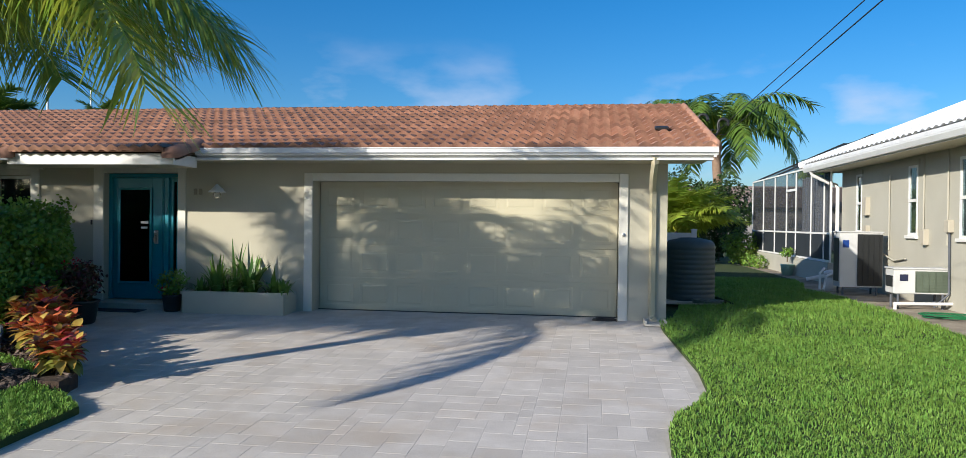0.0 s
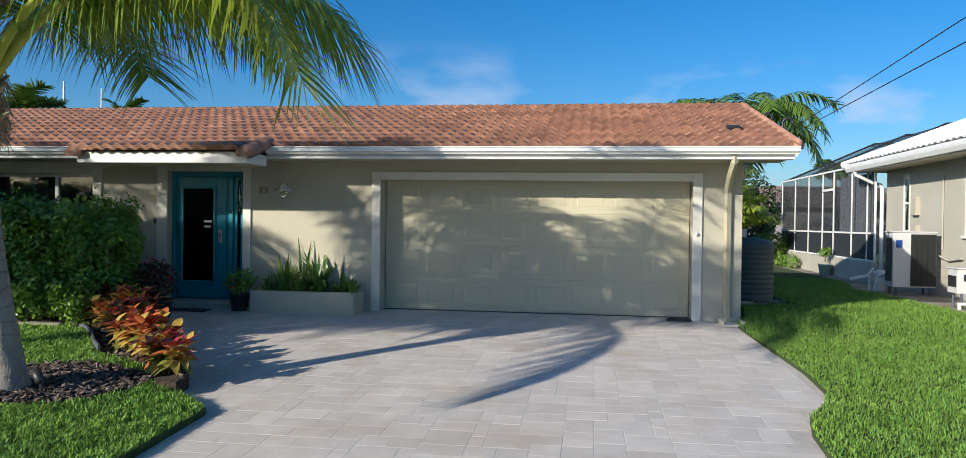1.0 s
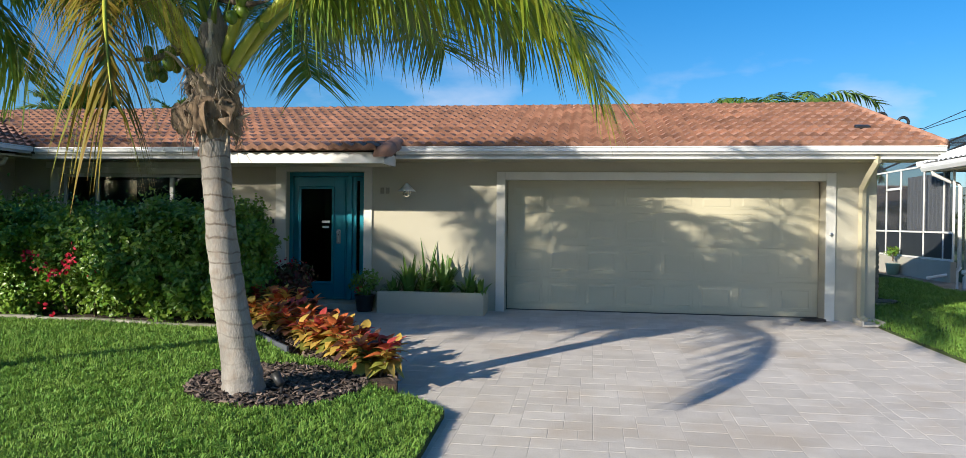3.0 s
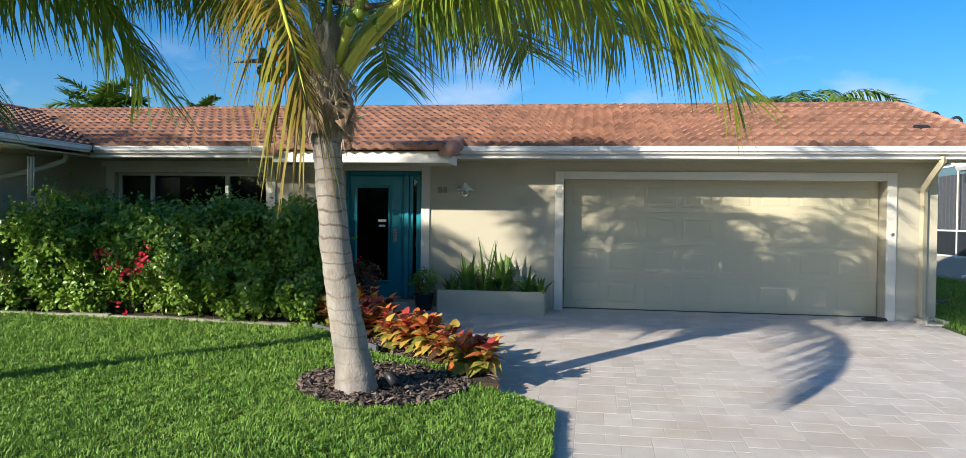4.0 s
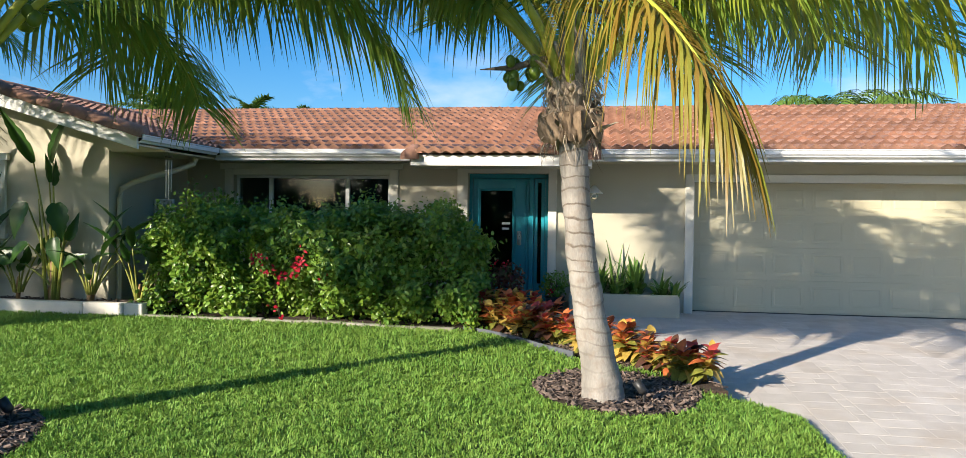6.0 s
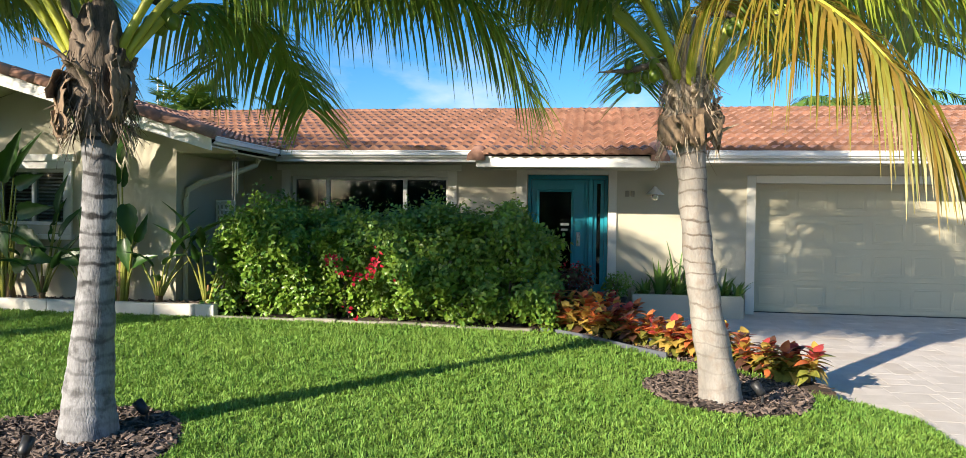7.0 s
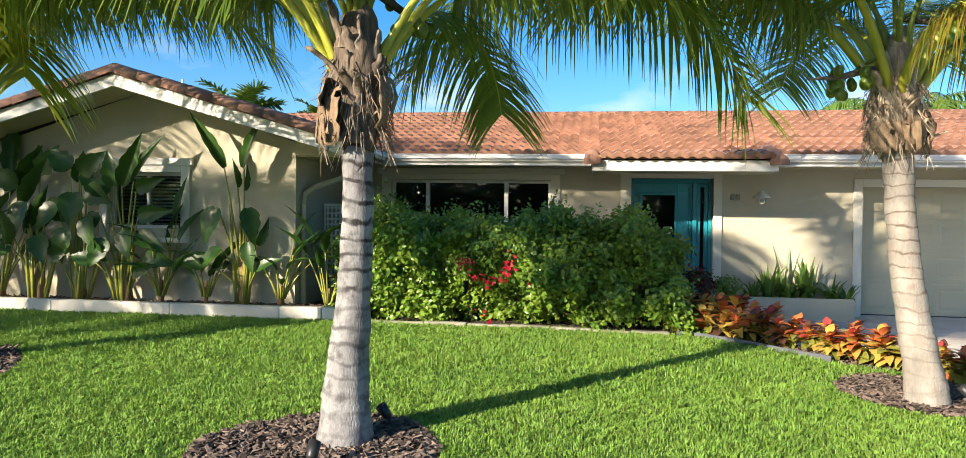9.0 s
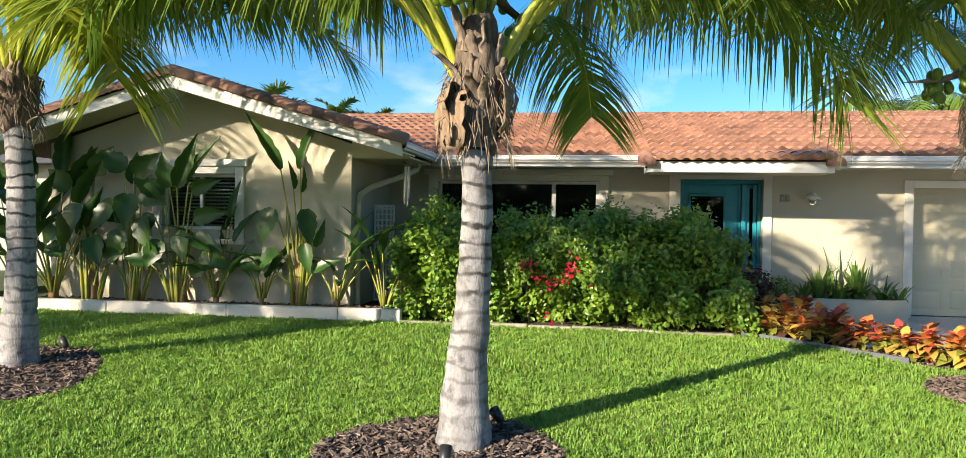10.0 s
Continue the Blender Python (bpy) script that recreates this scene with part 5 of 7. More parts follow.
at, out = hedge_points(2900)
lump = lumps(at)
slope_x = (lumps(at + [0.01, 0, 0]) - lumps(at - [0.01, 0, 0])) / 0.02
slope_z = (lumps(at + [0, 0, 0.01]) - lumps(at - [0, 0, 0.01])) / 0.02
keep = lump > -0.34
at = (at + out * 0.19 * lump[:, None])[keep]
out = (out - 0.15 * np.c_[slope_x, 0 * slope_x, slope_z])[keep]
V1, F1 = clumps(rng, at, out, 13, 0.055, (0.05, 0.095), (0.6, 0.85))
at, out = hedge_points(420)
at = at + np.array([0, -0.02, 0.10]) + rng.uniform(0, 1, (420, 1)) ** 2 * np.array([0, 0, 0.09])
V2, F2 = clumps(rng, at, out, 8, (0.03, 0.03, 0.09), (0.04, 0.075), (0.55, 0.8))
x = rng.uniform(-7.8, -3.7, 3600)
deep = np.c_[x, rng.uniform(-2.2, -1.0, 3600), rng.uniform(0, 1, 3600) * (hedge_top(x) - 0.12)]
V3, F3 = leaf_cloud(rng, deep, np.tile([0, -0.6, 0.6], (3600, 1)), (0.09, 0.15), (0.7, 0.9))
V = np.r_[V1, V2, V3] - np.array([-5.5, -2.0, 0])
F = np.r_[F1, F2 + len(V1), F3 + len(V1) + len(V2)]
crown = new("foliage", fast_mesh("foliage", V, F, HEDGE))
crown.parent = hedge
tagged(crown, kind="stuff")
rnd = random.Random(21)
for k in range(26):
    x = -2.5 + k * 0.19 + rnd.uniform(-0.1, 0.1)
    y = rnd.uniform(-0.35, 0.5)
    pts = [(x, y, 0.0)]
    for j in range(4):
        pts.append((pts[-1][0] + rnd.uniform(-0.12, 0.12), pts[-1][1] + rnd.uniform(-0.14, 0.10), pts[-1][2] + rnd.uniform(0.28, 0.42)))
    sub("branch", tube(pts, [0.022, 0.017, 0.013, 0.009, 0.004], 6), surf("hedge_bark", (0.13, 0.095, 0.06), rough=0.9) if k == 0 else MATS["hedge_bark"], hedge)
REDFLOWER = leaf("red_bract", (0.68, 0.022, 0.055), (0.45, 0.01, 0.03), scale=8, trans=0.3, rough=0.5, vary=0.25)
for x, z, n in ((-5.91, 0.89, 16), (-5.70, 0.73, 12), (-5.58, 0.69, 10), (-5.33, 0.93, 18), (-5.40, 0.78, 16), (-5.05, 0.68, 4), (-5.68, 0.22, 5)):
    c = rng.normal(0, 1, (n, 3)) * np.array([0.055, 0.03, 0.05]) + np.array([x + 5.5, -2.98 + 2.0, z])
    V, F = leaf_cloud(rng, c, np.tile([0, -0.9, 0.35], (n, 1)), (0.045, 0.075), (0.6, 0.9))
    b = new("red_blossom", fast_mesh("red_blossom", V, F, REDFLOWER))
    b.parent = hedge
    tagged(b, "cluster of bright red blossoms")

# low edging before the hedge
OLDSTONE = surf("weathered_concrete", (0.42, 0.39, 0.32), (0.26, 0.245, 0.19), scale=6, fine=60, rough=0.95, bump=0.5, vary=0.12, stain=(0.16, 0.16, 0.10), stain_at=0.55)
rnd = random.Random(7)
edge = [(-7.70, -2.80), (-7.1, -2.80), (-6.5, -2.78), (-5.9, -2.78), (-5.3, -2.80), (-4.75, -2.86), (-4.2, -2.93), (-3.7, -3.00), (-3.2, -3.02)]
for (x0, y0), (x1, y1) in zip(edge, edge[1:]):
    a = math.atan2(y1 - y0, x1 - x0)
    ln = math.hypot(x1 - x0, y1 - y0)
    bm = bmesh.new()
    box(bm, -ln / 2 + 0.003, ln / 2 - 0.003, -0.055, 0.055, -0.16, 0.088 + rnd.uniform(-0.014, 0.012), 0.022, 2)
    ob = tagged(part("edging_stone", bm, OLDSTONE), "weathered concrete edging stone along the hedge bed", "edging stone", "bed edging stones")
    ob.matrix_basis = Matrix.Translation(((x0 + x1) / 2, (y0 + y1) / 2, 0)) @ Matrix.Rotation(a, 4, "Z")
bm = bmesh.new()
for a, b in zip([(-3.1, -2.95), (-2.75, -3.18), (-2.35, -3.62), (-1.95, -4.15)], [(-2.75, -3.18), (-2.35, -3.62), (-1.95, -4.15), (-1.65, -4.48)]):
    d = Vector((b[0] - a[0], b[1] - a[1], 0))
    n = Vector((-d.y, d.x, 0)).normalized() * 0.012
    q = [Vector((*a, 0)) - n, Vector((*b, 0)) - n, Vector((*b, 0)) + n, Vector((*a, 0)) + n]
    prism([(p.x, p.y) for p in q], "z", -0.03, 0.10, bm)
tagged(part("bed_edging_strip", bm, surf("grey_plastic", (0.10, 0.11, 0.13), rough=0.6)), "dark grey plastic edging strip at the croton bed", "edging strip")

# raised white kerb of the wing bed
KERB = surf("kerb_paint", (0.72, 0.68, 0.60), (0.60, 0.56, 0.49), scale=3, fine=60, rough=0.8, bump=0.3, stain=(0.40, 0.36, 0.30), stain_at=0.66)
xs = [-16.0, -14.1, -12.2, -10.3, -8.62, -7.99, -7.70]
for a, b in zip(xs, xs[1:]):
    ob = tagged(part("kerb_block", boxes((a + 0.004, b - 0.004, -2.78, -2.64, -0.04, 0.225 + rnd.uniform(-0.004, 0.004)), bevel=0.01), KERB), "off-white painted kerb block of the raised bed", "kerb", "raised bed kerb blocks")
sheet("raised_bed", [(-16.0, -2.64), (-7.72, -2.64), (-7.72, -2.2), (-8.6, -2.2), (-8.6, -2.202), (-16.0, -2.202)], -0.05, 0.185, SOIL, "dark mulched soil of the raised bed by the wing", "flower bed")
sheet("raised_bed_return", [(-8.6, -2.198), (-7.72, -2.198), (-7.72, -0.36), (-8.6, -0.36)], -0.05, 0.15, SOIL, "dark soil corner bed beside the wing wall", "flower bed")

# bark chips
rng = np.random.default_rng(5)
CHIP_V = np.array([(-.5, -.3, 0), (.5, -.4, 0), (.42, .3, 0), (-.4, .4, 0), (-.45, -.25, .35), (.4, -.3, .4), (.36, .25, .3), (-.36, .3, .35)])
CHIP_F = [(4, 5, 6, 7), (0, 1, 5, 4), (1, 2, 6, 5), (2, 3, 7, 6), (3, 0, 4, 7)]


def chips(name, poly, count, height, label, size=(0.035, 0.10)):
    P = np.array(poly)
    lo, hi = P.min(0), P.max(0)
    xy = rng.uniform(lo, hi, (count * 4, 2))
    xy = xy[inside(poly, xy[:, 0], xy[:, 1])][:count]
    V, F = [], []
    for i, (x, y) in enumerate(xy):
        m = Matrix.Translation((x, y, float(height(x, y)) + rng.uniform(-0.004, 0.02))) @ Euler((rng.normal(0, 0.35), rng.normal(0, 0.35), rng.uniform(0, 6.28))).to_matrix().to_4x4() @ Matrix.Diagonal((rng.uniform(*size), rng.uniform(0.02, 0.05), rng.uniform(0.012, 0.028), 1))
        V.append((np.c_[CHIP_V, np.ones(8)] @ np.array(m).T)[:, :3])
        F += [tuple(j + i * 8 for j in f) for f in CHIP_F]
    tagged(new(name, mesh_of(name, np.concatenate(V), F, CHIPS)), label, "mulch", kind="stuff")


chips("bark_mulch", MULCH_1, 1500, lambda x, y: lawn_z(x, y) + 0.012, "coarse dark bark mulch round a palm")
chips("bark_mulch", MULCH_2, 2300, lambda x, y: lawn_z(x, y) + 0.012, "coarse dark bark mulch round a palm")
chips("bark_mulch", MULCH_3, 1500, lambda x, y: lawn_z(x, y) + 0.012, "coarse dark bark mulch round a palm")
chips("bark_mulch", [p for p in BED if p[1] < -2.2 and p[0] > -3.4] + [(-3.0, -1.35)], 1600, bed_z, "coarse dark bark mulch among the crotons")
chips("bark_mulch", [(-16.0, -2.63), (-7.74, -2.63), (-7.74, -2.22), (-16.0, -2.22)], 1500, lambda x, y: 0.185, "dark bark mulch in the raised bed")


# lawn grass
def hash01(i, j, k):
    """A fixed pseudo-random number for each cell of a grid."""
    v = np.sin(i * 127.1 + j * 311.7 + k * 74.7) * 43758.5453
    return v - np.floor(v)


def grass(name, poly, holes, region, density, seed, height_at, label, height=(0.026, 0.05), width=(0.0022, 0.0050)):
    """Coarse blades of grass in small tufts over part of a lawn."""
    g = np.random.default_rng(seed)
    x0, x1, y0, y1 = region
    n = int((x1 - x0) * (y1 - y0) * density)
    x, y = g.uniform(x0, x1, n), g.uniform(y0, y1, n)
    k = inside(poly, x, y)
    for h in holes:
        k &= ~inside(h, x, y)
    x, y = x[k], y[k]
    n = len(x)
    patch = np.sin(x * 2.1 + 1.3 * np.sin(y * 1.7)) * np.sin(y * 2.6 + np.sin(x * 1.1))
    wx, wy = x + 0.03 * np.sin(y * 37), y + 0.03 * np.sin(x * 41)
    ci, cj = np.floor(wx / 0.06), np.floor(wy / 0.075)
    tall = 0.62 + 0.76 * hash01(ci, cj, 1)
    H = g.uniform(*height, n) * (1 + 0.15 * patch) * tall
    a = 2 * np.pi * hash01(ci, cj, 2) + g.normal(0, 1.1, n)
    lean = g.uniform(0.15, 1.25, n)
    w = g.uniform(*width, n)
    dx, dy = np.cos(a), np.sin(a)
    b = a + np.pi / 2 + g.normal(0, 0.5, n)
    sx, sy = np.cos(b) * w, np.sin(b) * w
    zz = height_at(x, y) - 0.004
    mx, my, mz = x + dx * H * lean * 0.35, y + dy * H * lean * 0.35, zz + H * (0.70 - 0.12 * lean)
    tx, ty, tz = x + dx * H * lean * 1.0, y + dy * H * lean * 1.0, zz + H * (1.05 - 0.38 * lean)
    V = np.stack([np.c_[x - sx, y - sy, zz], np.c_[x + sx, y + sy, zz], np.c_[mx + sx, my + sy, mz], np.c_[mx - sx, my - sy, mz], np.c_[tx, ty, tz]], 1).reshape(-1, 3)
    i = np.arange(n)[:, None] * 5
    F = np.concatenate([i + np.array([[0, 1, 2]]), i + np.array([[0, 2, 3]]), i + np.array([[3, 2, 4]])])
    tagged(new(name, fast_mesh(name, V, F, GRASS)), label, "grass", kind="stuff")


RINGS = [MULCH_1, MULCH_2, MULCH_3]
grass("lawn_grass", LAWN_LEFT, RINGS, (-13.5, 0.6, -9.4, -5.6), 7600, 1, lawn_z, "thick green grass of the mown front lawn")
grass("lawn_grass", LAWN_LEFT, RINGS, (-17.0, 0.6, -5.6, -2.6), 3900, 2, lawn_z, "thick green grass of the mown front lawn", (0.038, 0.068))
grass("lawn_grass", LAWN_LEFT, RINGS, (-13.5, 0.6, -13.5, -9.4), 700, 6, lawn_z, "thick green grass of the mown front lawn")
grass("lawn_grass", LAWN_RIGHT, [], (4.9, 10.5, -8.0, -1.0), 3900, 3, side_z, "thick green grass of the side lawn", (0.026, 0.05))
grass("lawn_grass", LAWN_RIGHT, [], (5.6, 10.5, -1.0, 10.0), 1500, 4, side_z, "thick green grass of the side lawn", (0.045, 0.08))

# ---- crotons ----
CROTON = [leaf("croton_red", (0.56, 0.09, 0.08), (0.32, 0.045, 0.04), scale=38, trans=0.3, rough=0.34, vary=0.4, spec=0.4),
          leaf("croton_orange", (0.70, 0.27, 0.065), (0.50, 0.09, 0.05), scale=38, trans=0.3, rough=0.34, vary=0.3, spec=0.4),
          leaf("croton_yellow", (0.64, 0.50, 0.12), (0.44, 0.27, 0.055), scale=38, trans=0.3, rough=0.34, vary=0.3, spec=0.4),
          leaf("croton_green", (0.40, 0.38, 0.07), (0.10, 0.13, 0.03), scale=30, trans=0.25, rough=0.34, vary=0.4, spec=0.4),
          leaf("croton_maroon", (0.13, 0.035, 0.04), (0.06, 0.05, 0.02), scale=30, trans=0.2, rough=0.34, vary=0.35, spec=0.4)]


def broad_leaf(name, ln, w, bend, fold, material, n=6, tip=0.9, stalk=0.0):
    """A broad leaf along +y with a sunk midrib, arching down."""
    vs, fs = [], []
    for i in range(n + 1):
        u = i / n
        k = w / 2 * math.sin(math.pi * (0.06 + 0.90 * u) ** tip) if i < n else 0.002
        y, z = ln * (u - 0.06 * bend * u * u), -bend * ln * u * u
        vs += [(-k, y, z + fold * k), (0, y, z), (k, y, z + fold * k)]
    for i in range(n):
        a = 3 * i
        fs += [(a, a + 1, a + 4, a + 3), (a + 1, a + 2, a + 5, a + 4)]
    return mesh_of(name, vs, fs, material, True)


CROTON_ME = [[broad_leaf("leaf", 0.175, 0.115, b, 0.30, m, 6, 0.85) for b in (0.35, 0.8)] for m in CROTON]
STEM = surf("croton_stem", (0.16, 0.12, 0.08), rough=0.9)


def croton(at, h, mix, seed):
    """A croton bush: woody stems, whorls of broad mottled leaves, redder on top."""
    r = random.Random(seed)
    t = thing("croton_bush", at, "low croton bush with red, orange and yellow leaves in dark mulch", "croton", "crotons along the bed")
    for s in range(4):
        a = s * 1.6 + r.uniform(-0.4, 0.4)
        p = Vector((0.05 * math.cos(a), 0.05 * math.sin(a), 0))
        q = Vector((0.17 * math.cos(a + 0.4), 0.17 * math.sin(a + 0.4), h * r.uniform(0.6, 0.8)))
        sub("stem", tube([p, p.lerp(q, 0.5) + Vector((0.01, 0.01, 0.02)), q], [0.010, 0.008, 0.005], 5), STEM, t)
        for k in range(27):
            u = (k + 1) / 27
            c = p.lerp(q, 0.22 + 0.78 * u)
            az = k * 2.4 + r.uniform(-0.4, 0.4)
            el = 0.05 + 1.05 * u + r.uniform(-0.2, 0.2)
            w = r.random()
            # young leaves at the top are red to orange, older ones yellow, the lowest dark
            k1 = u + r.uniform(-0.28, 0.28)
            if k1 > 0.62:
                i = 0 if w < 0.02 + 0.6 * mix[0] else 1 if w < 0.25 + 0.6 * mix[0] + 0.6 * mix[1] else 2 if w < 0.86 else 4
            elif k1 > 0.30:
                i = 1 if w < mix[1] else 2 if w < 0.2 + mix[1] + mix[2] else 3
            else:
                i = 3 if w < 0.5 else 4 if w < 0.72 else 2
            ob = new("leaf", CROTON_ME[i][r.randrange(2)])
            ob.parent = t
            sc = r.uniform(0.75, 1.2) * (0.65 + 0.5 * h) * (1.15 - 0.3 * u)
            ob.matrix_basis = Matrix.Translation(c) @ Matrix.Rotation(az, 4, "Z") @ Matrix.Rotation(el, 4, "X") @ Matrix.Rotation(r.uniform(-0.4, 0.4), 4, "Y") @ Matrix.Scale(sc, 4)
    return t


for k, (x, y, h, mix) in enumerate([(-3.02, -2.62, 0.42, (0.1, 0.3, 0.4)), (-2.78, -2.40, 0.60, (0.2, 0.3, 0.25)), (-2.62, -2.92, 0.46, (0.05, 0.2, 0.65)), (-2.38, -2.72, 0.62, (0.3, 0.35, 0.2)), (-2.28, -3.22, 0.46, (0.1, 0.35, 0.45)), (-2.05, -3.10, 0.56, (0.45, 0.3, 0.1)),
                                   (-1.88, -3.58, 0.46, (0.3, 0.4, 0.2)), (-1.55, -3.72, 0.42, (0.5, 0.25, 0.15)), (-1.42, -4.18, 0.48, (0.3, 0.4, 0.2)), (-1.18, -4.32, 0.46, (0.15, 0.4, 0.4)), (-0.92, -4.50, 0.46, (0.3, 0.4, 0.25)), (-0.72, -4.80, 0.38, (0.1, 0.35, 0.3)), (-0.50, -5.00, 0.38, (0.3, 0.2, 0.3)), (-0.36, -5.20, 0.40, (0.65, 0.1, 0.2))]):
    croton((x - 0.10 * max(0.0, (x + 2.4) / 2), y + 0.08 * max(0.0, (x + 2.4) / 2), float(bed_z(x, y))), h, mix, 40 + k)

# ---- bird-of-paradise plants ----
PADDLE = leaf("paddle_leaf", (0.055, 0.14, 0.022), (0.02, 0.06, 0.012), scale=5, trans=0.25, rough=0.36, vary=0.35, spec=0.4)
STALK = surf("paddle_stalk", (0.34, 0.34, 0.07), (0.20, 0.22, 0.045), scale=10, rough=0.4, bump=0.1)
BASE = surf("paddle_base", (0.34, 0.19, 0.075), (0.15, 0.09, 0.04), scale=14, rough=0.7, bump=0.3, stretch=(1, 1, 0.3))


def paddle_mesh(bend, fold, half=0.17):
    vs, fs, n = [], [], 12
    for i in range(n + 1):
        u = i / n
        k = half * math.sin(math.pi * min(1.0, 0.05 + 0.95 * u) ** 0.75) if i < n else 0.004
        k *= 1.08 - 0.38 * u if i < n else 1.0
        if i in (4, 7, 9):
            k *= 0.84
        y, z = u - 0.1 * bend * u * u, -bend * u * u
        vs += [(-k, y, z + fold * k), (-k * 0.5, y, z + fold * k * 0.42), (0, y, z), (k * 0.5, y, z + fold * k * 0.42), (k, y, z + fold * k)]
    for i in range(n):
        for j in range(4):
            a = 5 * i + j
            fs.append((a, a + 1, a + 6, a + 5))
    return mesh_of("leaf", vs, fs, PADDLE, True)


PADDLES = [paddle_mesh(b, f) for b, f in ((0.05, 0.7), (0.25, 0.5), (0.55, 0.4))] + [paddle_mesh(0.18, 0.9, 0.12)]


def paradise(at, leaves, label, base=0.09):
    """A fan of long stalks with paddle leaves: azimuth, lean, stalk length, blade length, bend kind."""
    r = random.Random(int(at[0] * 100))
    t = thing("bird_of_paradise", at, label, "plant", "paddle-leaved plants at the wing")
    bm = lathe([(base * 0.7, -0.02), (base * 0.6, 0.1), (base * 0.5, 0.22), (base * 0.3, 0.36)], 12)
    for v in bm.verts:
        v.co += noise.noise_vector(v.co * 9) * 0.02
    sub("stem_base", bm, BASE, t, "orange-brown sheathed stem base", smooth=True)
    more = [(az + r.uniform(-50, 50), lean + r.uniform(2, 14), sl * r.uniform(0.5, 0.85), bl * r.uniform(0.7, 1.0), r.randrange(3)) for az, lean, sl, bl, kind in leaves]
    for az, lean, sl, bl, kind in leaves + more:
        bl *= 1.25
        a, e = radians(az), radians(lean * 0.68)
        h = Vector((math.cos(a), math.sin(a), 0))
        pts = []
        for i in range(6):
            u = i / 5
            ee = e * (0.75 + 0.45 * u)
            pts.append(h * (0.05 + sl * u * math.sin(ee)) + Vector((0, 0, 0.12 + sl * u * math.cos(ee))))
        s = sub("stalk", tube(pts, [0.022, 0.018, 0.015, 0.012, 0.010, 0.008], 7), STALK, t, smooth=True)
        lf = new("leaf", PADDLES[kind])
        lf.parent = t
        d = (pts[-1] - pts[-2]).normalized()
        side = d.cross(Vector((0, 0, 1))).normalized()
        up = side.cross(d)
        rot = Matrix((side, d, up)).transposed().to_4x4()
        lf.matrix_basis = Matrix.Translation(pts[-1]) @ rot @ Matrix.Rotation(r.uniform(-0.9, 0.9), 4, "Y") @ Matrix.Rotation(-0.15 * kind, 4, "X") @ Matrix.Diagonal((bl * 0.8, bl, bl, 1))
    return t


lab = "bird-of-paradise plant with upright paddle leaves against the wall"


def tall_paradise(at, trunk, leaves, label):
    """A tall plant: sheathed trunk, a tight bundle of stalks, paddle leaves. Each leaf: stalk end, blade vector, half-width, bend, turn."""
    r = random.Random(int(at[0] * 100))
    t = thing("bird_of_paradise", at, label, "plant", "paddle-leaved plants at the wing")
    h, rad = trunk
    bm = lathe([(rad * 0.9, -0.03), (rad * 0.85, 0.08), (rad * 0.8, h * 0.5), (rad * 0.7, h), (rad * 0.25, h + 0.15)], 14)
    for v in bm.verts:
        v.co += noise.noise_vector(v.co * 9) * 0.025
    sub("stem_base", bm, BASE, t, "orange-brown sheathed stem base", smooth=True)
    for (ex, ey, ez), blade, half, bend, turn in leaves:
        a, e = Vector((r.uniform(-0.6, 0.6) * rad, r.uniform(-0.6, 0.4) * rad, h * r.uniform(0.02, 0.6))), Vector((ex, ey, ez))
        mid = Vector((a.x * 0.6 + e.x * 0.4, a.y * 0.6 + e.y * 0.4, a.z + (e.z - a.z) * 0.55))
        pts = [a.lerp(mid, u).lerp(mid.lerp(e, u), u) for u in (0, 0.2, 0.4, 0.6, 0.8, 1.0)]
        sub("stalk", tube(pts, [0.026, 0.022, 0.018, 0.015, 0.012, 0.010], 7), STALK, t, smooth=True)
        d = Vector(blade)
        ln = d.length
        d.normalize()
        side = d.cross(Vector((0, -1, 0.25)))
        side.normalize()
        rot = Matrix((side, d, side.cross(d))).transposed().to_4x4()
        lf = new("leaf", PADDLES[bend])
        lf.parent = t
        lf.matrix_basis = Matrix.Translation(e) @ rot @ Matrix.Rotation(turn, 4, "Y") @ Matrix.Diagonal((half / 0.17, ln, ln, 1))
    for k in range(9):
        a = Vector((r.uniform(-1.1, 1.1) * rad, r.uniform(-1.1, 0.5) * rad, -0.02))
        b = Vector((a.x * r.uniform(1.5, 4.0), a.y * 1.5, h * r.uniform(0.8, 1.6) + 0.25))
        sub("stalk", tube([a, a.lerp(b, 0.5) + Vector((a.x * 0.2, 0, 0.06)), b], [0.030, 0.022, 0.006], 7), STALK, t, smooth=True)
    return t


